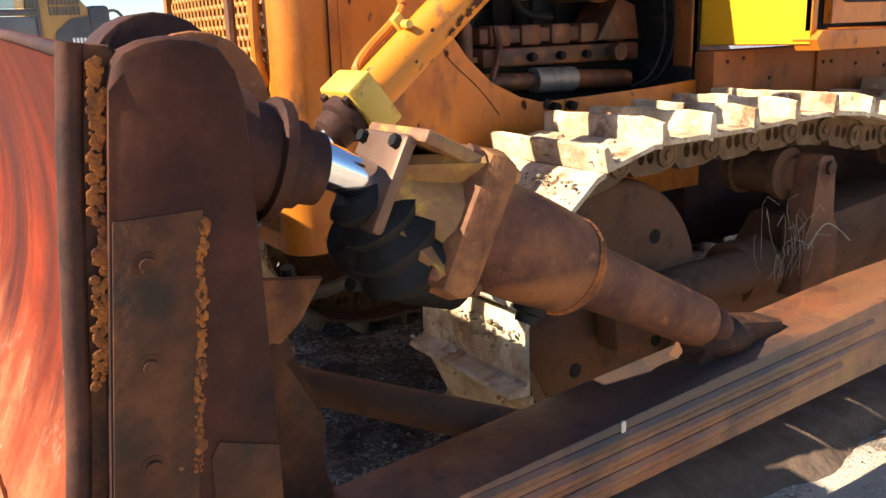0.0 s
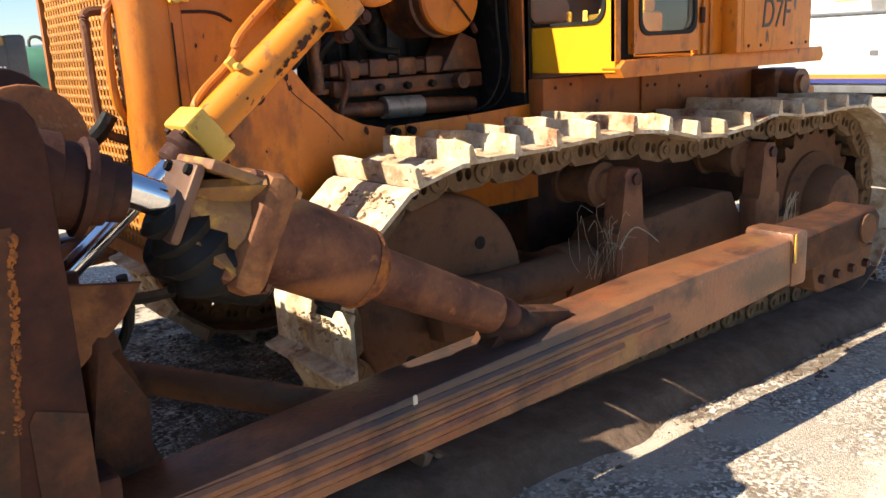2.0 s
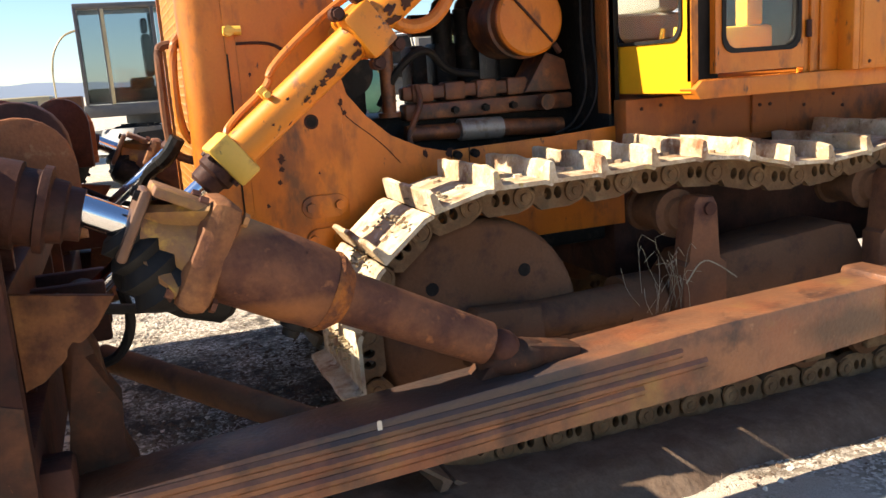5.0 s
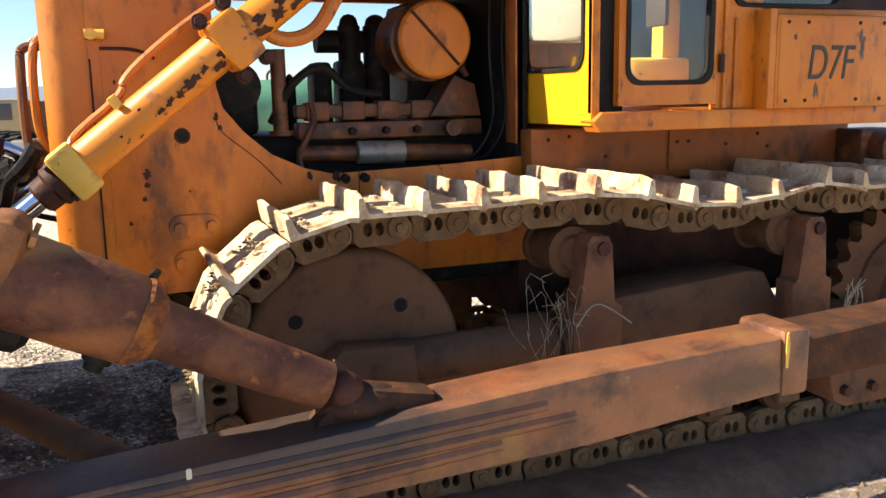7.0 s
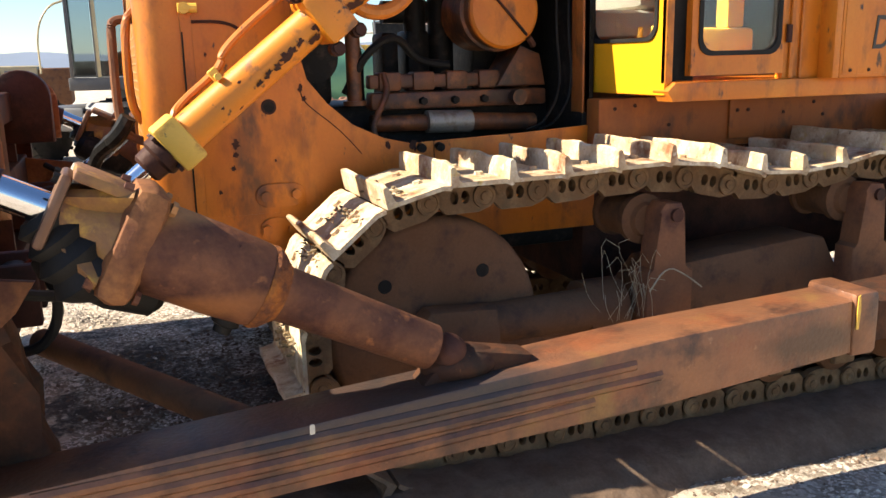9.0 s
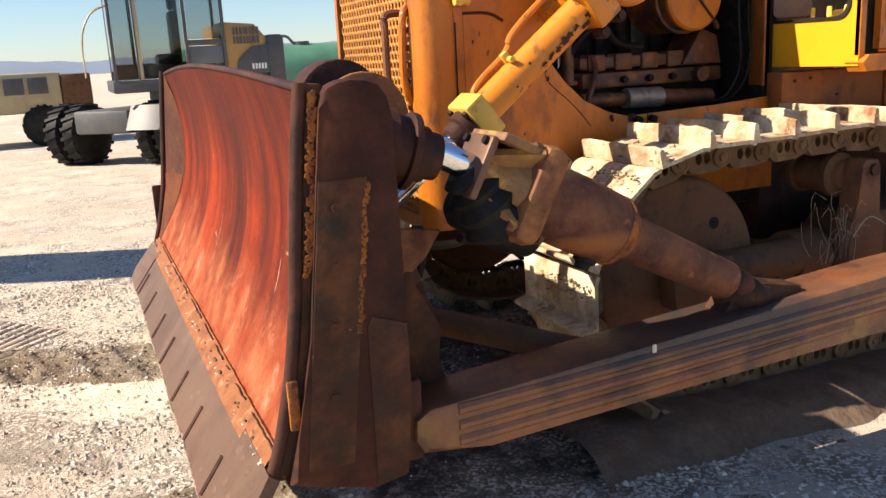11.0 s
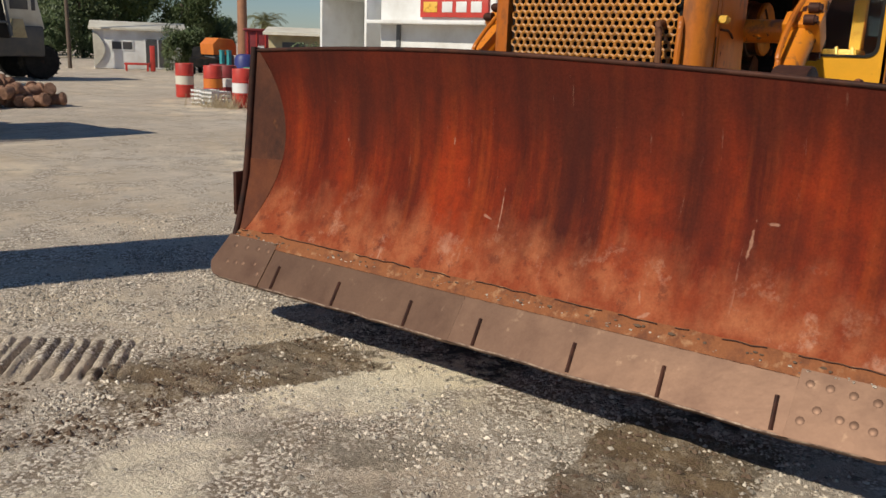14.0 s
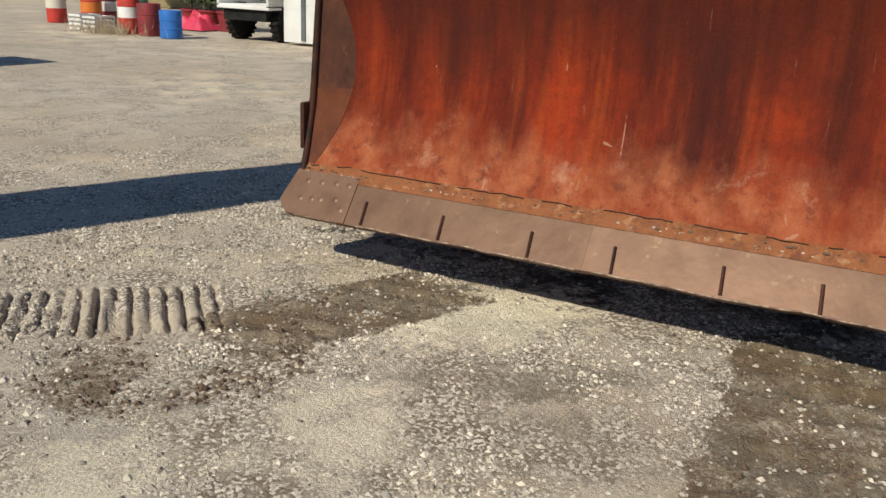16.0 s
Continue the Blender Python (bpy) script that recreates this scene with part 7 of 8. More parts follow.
# ---- trees, poles, palm ----
def tree_meshes(seed, h, spread):
    rnd = random.Random(seed)
    bm = B()
    pipe(bm, [(0, 0, -0.2), (0.05, 0, h * 0.2), (-0.05, 0.08, h * 0.45), (0.0, 0.0, h * 0.75)], 0.16, 8, 1)
    ends = []
    for k in range(9):
        a, z = rnd.uniform(0, 6.28), rnd.uniform(0.25, 0.7) * h
        r = spread * rnd.uniform(0.35, 0.75)
        e = (r * math.cos(a), r * math.sin(a), z + h * rnd.uniform(0.08, 0.25))
        pipe(bm, [(0, 0, z), (e[0] * 0.5, e[1] * 0.5, z + (e[2] - z) * 0.35), e], 0.06, 6, 1)
        ends.append(e)
    trunk = to_mesh("trunk", bm, M_TRUNK)
    verts, faces = [], []
    clumps = ends + [(rnd.uniform(-1, 1) * spread * 0.7, rnd.uniform(-1, 1) * spread * 0.7, h * rnd.uniform(0.10, 0.92)) for _ in range(46)]
    for cx, cy, cz in clumps:
        rr = spread * rnd.uniform(0.22, 0.40)
        for _ in range(190):
            d = Vector((rnd.gauss(0, 1), rnd.gauss(0, 1), rnd.gauss(0, 0.8)))
            d = d.normalized() * rr * rnd.uniform(0.35, 1.0)
            c = Vector((cx, cy, cz)) + d
            u = Vector((rnd.gauss(0, 1), rnd.gauss(0, 1), rnd.gauss(0, 1))).normalized()
            w = u.orthogonal().normalized()
            s = rnd.uniform(0.09, 0.2)
            b = len(verts)
            verts += [c - u * s, c + w * s * 0.5, c + u * s, c - w * s * 0.5]
            faces.append((b, b + 1, b + 2, b + 3))
    me = bpy.data.meshes.new("crown")
    me.from_pydata(verts, [], faces)
    me.materials.append(M_LEAF)
    return trunk, me


TREE_A, TREE_B = tree_meshes(1, 7.0, 3.6), tree_meshes(2, 6.2, 3.0)
for k, (x, y, sc, data) in enumerate(((30.5, 59.0, 0.48, TREE_B), (33.5, 60.0, 0.98, TREE_A), (38.0, 61.0, 1.02, TREE_B), (42.0, 59.0, 0.86, TREE_A), (46.5, 60.0, 0.62, TREE_B),
                                      (31.0, 68.0, 0.86, TREE_B), (36.0, 69.0, 0.95, TREE_A), (41.0, 68.0, 0.90, TREE_B), (24.1, 34.9, 0.36, TREE_B), (26.6, 38.0, 0.36, TREE_A))):
    e = thing("tree", (x, y, 0.0), "broad dark green tree at the edge of the yard", "tree", "trees behind the yard")
    for nm, d in zip(("trunk", "crown"), data):
        ob = link_mesh(nm, d, e)
        ob.matrix_parent_inverse = Matrix.Identity(4)
    e.scale = (sc, sc, sc)
    e.rotation_euler = (0, 0, k * 1.3)


def build_palm():
    px, py = 40.5, 47.2
    e = thing("palm_tree", (px, py, 0.0), "bushy palm tree with drooping olive fronds", "palm")
    bm = B()
    pipe(bm, [(px, py, 0), (px + 0.1, py, 1.6), (px, py, 3.1)], 0.24, 10, 1)
    part("trunk", bm, M_TRUNK, e)
    rnd = random.Random(8)
    verts, faces = [], []
    for k in range(46):
        a, lift = rnd.uniform(0, 6.28), rnd.uniform(-0.5, 1.8)
        p = Vector((px, py, 3.0))
        d = Vector((math.cos(a), math.sin(a), lift)).normalized()
        for j in range(13):
            q = p + d * 0.15
            side = d.cross(Vector((0, 0, 1))).normalized()
            for sg in (-1, 1):
                tip = p + d * 0.10 + side * sg * 0.36 * math.sin(math.pi * (j + 1.2) / 14.5) - Vector((0, 0, 0.10 + 0.06 * rnd.random()))
                b = len(verts)
                verts += [p - d * 0.02, p + d * 0.06, tip]
                faces.append((b, b + 1, b + 2))
            p = q
            d = (d + Vector((0, 0, -0.135))).normalized()
    me = bpy.data.meshes.new("crown")
    me.from_pydata(verts, [], faces)
    me.materials.append(M_PALM)
    link_mesh("crown", me, e)


build_palm()

bm = B()
rod(bm, (20.4, 39.1, 0), (20.4, 39.1, 8.0), 0.10, 0.08, 12)
pole = thing("utility_pole", (20.4, 39.1, 0.0), "tall thin grey wooden utility pole", "pole")
part("shaft", bm, M_TRUNK, pole)
bm = B()
rod(bm, (35.5, 43.8, 0), (35.5, 43.8, 9.0), 0.34, 0.28, 14)
pole = thing("utility_pole", (35.5, 43.8, 0.0), "thick reddish utility pole with fittings", "pole")
part("shaft", bm, M_POLE, pole)
for dz, w in ((4.5, 0.5), (5.0, 0.8)):
    bm = B()
    box(bm, 35.7, 35.75 + w, 43.2, 43.6, dz, dz + 0.4, 0.03)
    part("fitting_box", bm, M_ENGINE, pole)
for dz in (4.4, 5.5):
    bm = B()
    pipe(bm, [(35.0, 44.0, dz), (36.2, 43.2, dz), (36.7, 42.9, dz + 0.1)], 0.035, 6)
    part("bracket", bm, M_GREY, pole)


def facing(ob, turn):
    """Turn a thing with all its parts about its own foot."""
    ob.rotation_euler = (0, 0, radians(turn))


def build_hut():
    cx, cy = 23.7, 38.1
    e = thing("site_hut", (cx, cy, 0.0), "small white site hut with dark sliding doors", "hut")
    bm = B()
    box(bm, cx - 2.2, cx + 2.2, cy, cy + 3.0, 0.0, 2.0, 0.03)
    wall = part("wall", bm, M_WHITE, e)
    bm = B()
    prism(bm, [(cy - 0.25, 1.98), (cy - 0.25, 2.08), (cy + 1.5, 2.45), (cy + 3.2, 2.08), (cy + 3.2, 1.98)], cx - 2.4, cx + 2.4, 0.02, "x")
    part("roof", bm, M_CREAM, e)
    bm = B()
    box(bm, cx - 1.35, cx - 0.25, cy - 0.03, cy, 0.95, 1.45, 0.0)
    win = part("window", bm, M_WHITE, wall)
    for k in range(2):
        bm = B()
        box(bm, cx - 1.29 + 0.52 * k, cx - 0.83 + 0.52 * k, cy - 0.04, cy - 0.03, 1.01, 1.39)
        part("pane", bm, M_DARKGREY, win)
    bm = B()
    box(bm, cx + 0.30, cx + 1.62, cy - 0.03, cy, 0.06, 1.62, 0.0)
    door = part("sliding_door", bm, M_WHITE, wall)
    for k in range(2):
        bm = B()
        box(bm, cx + 0.36 + 0.64 * k, cx + 0.92 + 0.64 * k, cy - 0.045, cy - 0.03, 0.12, 1.56)
        part("pane", bm, M_DARKGREY, door)
    bm = B()
    prism(bm, [(cx - 2.2 + 0.55 * math.sin(math.pi * k / 12) ** 0.8, 0.1 + 1.8 * k / 12) for k in range(13)], cy - 0.12, cy - 0.02, 0.0, "y")
    part("end_board", bm, M_CREAM, wall, "cream curved board at the hut's corner")
    facing(e, -34)
    b = thing("garden_bench", (cx - 1.6, cy - 2.2, 0.0), "red painted metal bench in front of the hut", "bench")
    bx, by = cx - 1.6, cy - 2.2
    bm = B()
    box(bm, bx - 0.6, bx + 0.6, by - 0.2, by + 0.2, 0.30, 0.40, 0.02)
    part("seat", bm, M_RED, b)
    for dx in (-0.55, 0.45):
        bm = B()
        box(bm, bx + dx, bx + dx + 0.1, by - 0.2, by + 0.2, 0.0, 0.30, 0.01)
        part("leg", bm, M_RED, b)
    bm = B()
    box(bm, bx + 0.62, bx + 0.86, by - 0.15, by + 0.15, 0.0, 1.25, 0.03)
    part("pillar", bm, M_RED, b)
    facing(b, -34)


build_hut()


def build_booth():
    """Narrow red booth, green posts and a dark tank in front of the far shed."""
    e = thing("metal_booth", (25.05, 30.25, 0.0), "narrow dark red metal booth with a pale notice", "booth")
    bm = B()
    bx, by = 25.05, 30.25
    box(bm, bx - 0.6, bx + 0.6, by, by + 1.2, 0.0, 2.15, 0.03)
    wall = part("wall", bm, M_DARKRED, e)
    bm = B()
    box(bm, bx - 0.7, bx + 0.7, by - 0.12, by + 1.3, 2.15, 2.25, 0.02)
    part("roof", bm, M_DARKRED, e)
    for k in range(3):
        bm = B()
        box(bm, bx - 0.55 + 0.42 * k, bx - 0.50 + 0.42 * k, by - 0.04, by, 0.05, 2.1)
        part("rib", bm, M_RED, wall)
    bm = B()
    box(bm, bx - 0.05, bx + 0.25, by - 0.03, by - 0.01, 1.0, 1.45)
    part("notice", bm, M_WHITE, wall)
    facing(e, -38)
    for k, (x, y) in enumerate(((23.1, 30.6), (23.35, 30.4))):
        bm = B()
        box(bm, x - 0.09, x + 0.09, y - 0.09, y + 0.09, 0.0, 1.15, 0.02)
        box(bm, x - 0.11, x + 0.11, y - 0.11, y + 0.11, 1.15, 1.2, 0.01)
        solo("gate_post", bm, M_TEAL, "short teal green steel post", "post", "posts by the booth")
    bm = B()
    turned(bm, (23.6, 29.6, 0), (23.6, 29.6, 1.05), [(0, 0.42), (0.03, 0.46), (0.3, 0.47), (0.32, 0.5), (0.36, 0.5), (0.38, 0.47), (0.85, 0.46), (1.0, 0.36), (1.05, 0.2)], 24)
    solo("water_tank", bm, M_NAVY, "dark blue round plastic tank by the booth", "tank")
    m = thing("mini_digger", (24.2, 32.2, 0.0), "small orange digger half hidden behind a tank", "digger")
    bm = B()
    prism(bm, [(-0.7, 0.95), (-0.75, 1.45), (-0.4, 1.75), (0.5, 1.7), (0.7, 1.4), (0.7, 0.95)], -0.5, 0.5, 0.05)
    bmesh.ops.translate(bm, verts=bm.verts[:], vec=(24.2, 32.2, 0))
    part("body", bm, M_ORANGE, m)
    bm = B()
    box(bm, 23.6, 24.8, 31.75, 32.65, 0.0, 0.95, 0.06)
    part("crawler", bm, M_DARKGREY, m)


build_booth()


def build_shed():
    """Low tan shed with a sagging tarpaulin hung from its eave."""
    ox, oy = 20.7, 24.7
    e = thing("tan_shed", (ox, oy, 0.0), "low tan shed with small windows and a flat roof", "shed")
    bm = B()
    box(bm, ox, ox + 8.0, oy, oy + 3.0, 0.0, 1.95, 0.03)
    wall = part("wall", bm, M_TAN, e)
    bm = B()
    prism(bm, [(oy - 0.5, 1.92), (oy - 0.5, 2.02), (oy + 3.2, 2.3), (oy + 3.2, 2.2)], ox - 0.2, ox + 8.2, 0.01, "x")
    part("roof", bm, M_CREAM, e)
    for x, w, z0, z1, m in ((0.55, 0.9, 1.15, 1.65, M_DARKGREY), (2.3, 0.5, 1.2, 1.65, M_CREAM), (3.3, 0.8, 0.1, 1.7, M_DARKGREY), (4.6, 0.6, 1.2, 1.6, M_WHITE), (6.0, 0.9, 1.1, 1.6, M_DARKGREY)):
        bm = B()
        box(bm, ox + x, ox + x + w, oy - 0.03, oy, z0, z1)
        part("window" if z0 > 0.5 else "door", bm, m, wall)
    bm = B()
    bmesh.ops.create_grid(bm, x_segments=16, y_segments=8, size=0.5)
    for v in bm.verts:
        u, w = v.co.x + 0.5, v.co.y + 0.5
        v.co = (ox + 0.2 + 2.2 * u, oy - 1.2 + 1.1 * w, 0.75 + 0.55 * w - 0.15 * math.sin(math.pi * u) + 0.05 * noise.noise(Vector((u * 6, w * 4, 0))))
    part("tarpaulin", bm, M_GREY, e, "grey sagging tarpaulin")
    for x in (0.2, 2.4):
        bm = B()
        rod(bm, (ox + x, oy - 1.2, 0.0), (ox + x, oy - 1.2, 0.8), 0.04, seg=8)
        part("prop", bm, M_TRUNK, e)
    facing(e, -45)


build_shed()


# ---- buildings and stores on the far side ----
def build_workshop():
    e = thing("workshop_building", (30.0, 10.0, 0.0), "long white workshop building with a red and blue band", "building")
    bm = B()
    box(bm, 25.0, 40.0, -14.0, 26.0, 0.0, 6.2, 0.05)
    wall = part("wall", bm, M_WHITE, e)
    bm = B()
    box(bm, 24.6, 40.4, -14.4, 26.4, 6.2, 6.5, 0.05)
    part("roof", bm, M_GREY, e)
    for z0, z1, m in ((3.15, 3.75, M_NAVY), (3.75, 4.2, M_RED)):
        bm = B()
        box(bm, 23.2, 23.3, -10.0, 9.0, z0, z1, 0.01)
        part("band", bm, m, wall)
    bm = B()
    box(bm, 23.2, 25.0, -10.0, 9.0, 2.55, 3.15, 0.02)
    part("canopy", bm, M_CREAM, wall)
    bm = B()
    for k in range(24):
        box(bm, 23.15, 23.2, -9.9 + 0.8 * k, -9.85 + 0.8 * k, 2.2, 2.6)
    box(bm, 23.15, 23.2, -10.0, 9.0, 2.2, 2.25)
    part("rail", bm, M_YELLOW, wall)
    for y in (-8, -4.6, 0.2, 12.0, 15.5, 19.0, 22.5):
        bm = B()
        box(bm, 24.93, 25.0, y, y + 2.0, 4.4 if y < 9 else 3.4, 5.6 if y < 9 else 4.6, 0.01)
        part("window", bm, M_DARKGREY, wall)
    for y in (11.5, 17.5):
        bm = B()
        box(bm, 24.2, 25.0, y, y + 5.0, 2.75, 2.95, 0.02)
        part("balcony", bm, M_WHITE, wall)
    # outside stair seen from the side
    bm = B()
    prism(bm, [(6.2, 0.0), (3.2, 2.55), (4.4, 2.55), (7.6, 0.0)], 23.3, 24.6, 0.02, "x")
    part("stair", bm, M_WHITE, wall)


build_workshop()


def build_trailer():
    e = thing("box_trailer", (20.1, 6.6, 0.0), "white box trailer with an orange and navy stripe", "trailer")
    bm = B()
    box(bm, 19.0, 21.2, 3.6, 9.6, 0.30, 1.80, 0.03)
    body = part("body", bm, M_WHITE, e)
    for z0, z1, m in ((0.30, 0.40, M_NAVY), (0.40, 0.50, M_ORANGE)):
        bm = B()
        box(bm, 18.985, 19.0, 3.6, 9.6, z0, z1)
        part("stripe", bm, m, body)
    bm = B()
    box(bm, 18.94, 21.25, 3.55, 9.65, 1.80, 1.87, 0.02)
    part("roof_lip", bm, M_GREY, body)
    bm = B()
    box(bm, 18.985, 19.0, 6.2, 7.1, 0.55, 1.65)
    part("door", bm, M_CREAM, body)
    for y, z0, z1 in ((3.95, 1.15, 1.6), (3.95, 0.95, 1.02), (4.9, 0.9, 1.0), (5.8, 0.9, 1.02), (8.2, 0.95, 1.45)):
        bm = B()
        box(bm, 18.98, 19.0, y - 0.1, y + 0.08, z0, z1)
        part("vent", bm, M_TEAL if z1 == 1.6 else M_GREY, body)
    bm = B()
    box(bm, 19.05, 21.1, 3.7, 9.5, 0.08, 0.30, 0.02)
    part("skirt", bm, M_GREY, e)
    for y in (5.0, 8.4):
        build_wheel(e, 19.3, y, 0.32, 0.32, 0.22, -1)


build_trailer()


def build_container():
    e = thing("shipping_container", (23.6, 0.0, 0.0), "rust-red corrugated shipping container", "container")
    bm = B()
    pts = []
    for k in range(13):
        y = -4.0 + 0.14 * k
        pts += [(24.0 if k % 2 else 24.06, y), (24.0 if k % 2 else 24.06, y + 0.1)]
    pts += [(27.0, -2.18), (27.0, -4.0)]
    prism(bm, [(22.4 + (a - 24.0) * 0.83, b + 4.95) for a, b in pts], 0.05, 1.86, 0.0, "z")
    body = part("body", bm, M_RED, e, smooth=0)
    for y in (1.25, 1.7, 2.05, 2.5):
        bm = B()
        rod(bm, (22.36, y, 0.12), (22.36, y, 1.82), 0.03, seg=8)
        part("lock_rod", bm, M_ENGINE, body)


build_container()


def drum_mesh(mat, name):
    bm = B()
    turned(bm, (0, 0, 0), (0, 0, 0.88), [(0, 0.28), (0.0, 0.285), (0.02, 0.29), (0.28, 0.285), (0.29, 0.297), (0.31, 0.297), (0.32, 0.285), (0.56, 0.285), (0.57, 0.297), (0.59, 0.297), (0.60, 0.285), (0.86, 0.29), (0.88, 0.285), (0.865, 0.27)], 24)
    return to_mesh(name, bm, mat)


def banded_drum(x, y, mat, band_mat, label):
    """Slim drum with a painted band round its middle."""
    e = thing("oil_drum", (x, y, 0), label, "drum")
    bm = B()
    turned(bm, (x, y, 0), (x, y, 0.95), [(0, 0.24), (0.02, 0.25), (0.31, 0.25), (0.32, 0.26), (0.34, 0.26), (0.35, 0.25), (0.61, 0.25), (0.62, 0.26), (0.64, 0.26), (0.65, 0.25), (0.93, 0.25), (0.95, 0.24), (0.935, 0.225), (0.93, 0.05)], 24)
    shell = part("shell", bm, mat, e)
    bm = B()
    turned(bm, (x, y, 0.36), (x, y, 0.60), [(0, 0.2505), (0.0, 0.254), (0.24, 0.254), (0.24, 0.2505)], 24)
    part("band", bm, band_mat, shell)


def drum(x, y, mat, label, sc=1.0, h=1.0):
    ob = new("oil_drum", drum_mesh(mat, "oil_drum"))
    ob.matrix_basis = Matrix.Translation((x, y, 0)) @ Matrix.Diagonal((sc, sc, sc * h, 1))
    return tagged(ob, label, "drum")


drum(21.5, 3.30, M_TEAL, "teal steel oil drum beside the trailer", 0.8)
drum(21.9, 3.65, M_TEAL, "teal steel oil drum beside the trailer", 0.8)
drum(21.3, 2.88, M_BLUE, "blue plastic drum beside the trailer", 0.8)


def build_yard_clutter():
    """Small motor set, garden chair and crumpled net between trailer and container."""
    e = thing("motor_set", (18.8, 3.05, 0.0), "black and red motor set standing by the trailer", "motor")
    bm = B()
    box(bm, 18.55, 19.0, 2.85, 3.35, 0.0, 0.42, 0.04)
    body = part("body", bm, M_BLACK, e)
    bm = B()
    prism(bm, [(2.80, 0.42), (3.40, 0.42), (3.30, 0.60), (2.98, 0.62)], 18.52, 19.03, 0.02, "x")
    part("cover", bm, M_DARKRED, body)
    c = thing("garden_chair", (21.6, 2.35, 0.0), "white plastic garden chair by the container", "chair")
    bm = B()
    box(bm, 21.38, 21.80, 2.15, 2.57, 0.30, 0.34, 0.01)
    part("seat", bm, M_WHITE, c)
    for x in (21.40, 21.76):
        for y in (2.17, 2.53):
            bm = B()
            box(bm, x, x + 0.03, y, y + 0.03, 0.0, 0.30)
            part("leg", bm, M_WHITE, c)
    for k in range(4):
        bm = B()
        box(bm, 21.77, 21.80, 2.16 + 0.105 * k, 2.225 + 0.105 * k, 0.34, 0.72, 0.004)
        part("back_slat", bm, M_WHITE, c)
    n = thing("crumpled_net", (18.7, 1.8, 0.0), "green plastic net crumpled on the ground", "net")
    bm = B()
    bmesh.ops.create_grid(bm, x_segments=34, y_segments=22, size=0.5)
    for v in bm.verts:
        q = Vector((v.co.x * 7, v.co.y * 7, 1.0))
        edge = max(0.0, 1.0 - 4.0 * max(v.co.x ** 2, v.co.y ** 2))
        v.co = (18.65 + v.co.y * 1.1 + 0.05 * noise.noise(q), 1.8 + v.co.x * 1.35 + 0.05 * noise.noise(q * 2), 0.03 + edge * (0.13 + 0.16 * noise.noise(q)))
    part("sheet", bm, M_GREEN, n)


build_yard_clutter()
# the row of drums, crates and potted shrubs stands a little further round
ROW = Matrix.Translation((-3.8, -1.3, 0)) @ Matrix.Rotation(radians(-2.2), 4, "Z") @ Matrix.Diagonal((1.06, 1.06, 1, 1)) @ Matrix.Translation((3.8, 1.3, 0))


def in_row(x, y, turn=0.0, reach=1.0):
    c = Vector((-3.8, -1.3, 0))
    p = c + Matrix.Rotation(radians(turn), 3, "Z") @ (ROW @ Vector((x, y, 0)) - c) * reach
    return p.x, p.y


for x, y, m, band, lab in ((10.9, 17.6, M_RED, M_CREAM, "red oil drum with a cream band"), (10.6, 16.0, M_RED, M_ORANGE, "red oil drum with an orange band"), (11.7, 17.2, M_DARKRED, M_DARKGREY, "dark red oil drum behind the row"),
                           (11.3, 16.3, M_DARKRED, M_WHITE, "dark red oil drum behind the row"), (10.9, 14.8, M_GREEN, M_WHITE, "green oil drum with a white mark"), (9.9, 14.0, M_RED, M_WHITE, "red oil drum by the plants")):
    banded_drum(*in_row(x, y, 1.5), m, band, lab)
drum(*in_row(9.7, 13.55, 0.8), M_DARKRED, "dull red oil drum by the plants", 0.9, 0.9)
drum(*in_row(9.4, 13.0), M_BLUE, "bright blue plastic tub", 0.85, 0.8)


def build_tarp_and_grass():
    """Pink sheet slumped beside the tub and a dry tuft before the drums."""
    x0, y0 = in_row(8.9, 12.3, -1.3, 1.2)
    e = thing("plastic_sheet", (x0, y0, 0), "bright pink plastic sheet slumped beside a blue tub", "sheet")
    bm = B()
    bmesh.ops.create_grid(bm, x_segments=24, y_segments=16, size=0.5)
    for v in bm.verts:
        q = Vector((v.co.x * 5, v.co.y * 5, 3.0))
        rim = max(0.0, 1.0 - 4.0 * max(v.co.x ** 2, v.co.y ** 2))
        v.co = (x0 + v.co.x * 0.9, y0 + v.co.y * 1.1, 0.02 + rim * (0.36 + 0.25 * noise.noise(q)))
    part("sheet", bm, M_PINK, e)
    x0, y0 = in_row(9.3, 14.3, 1.0)
    g = thing("dry_grass_tuft", (x0, y0, 0), "tuft of dry straw-coloured grass in front of the drums", "grass")
    rnd = random.Random(77)
    bm = B()
    for k in range(220):
        x, y, a, h = x0 + rnd.gauss(0, 0.22), y0 + rnd.gauss(0, 0.45), rnd.uniform(0, 6.28), rnd.uniform(0.12, 0.42)
        rod(bm, (x, y, -0.01), (x + 0.14 * math.cos(a), y + 0.14 * math.sin(a), h), 0.008, 0.002, 4, False)
    tagged(part("blade", bm, M_WEED, g, smooth=0), kind="stuff")


build_tarp_and_grass()


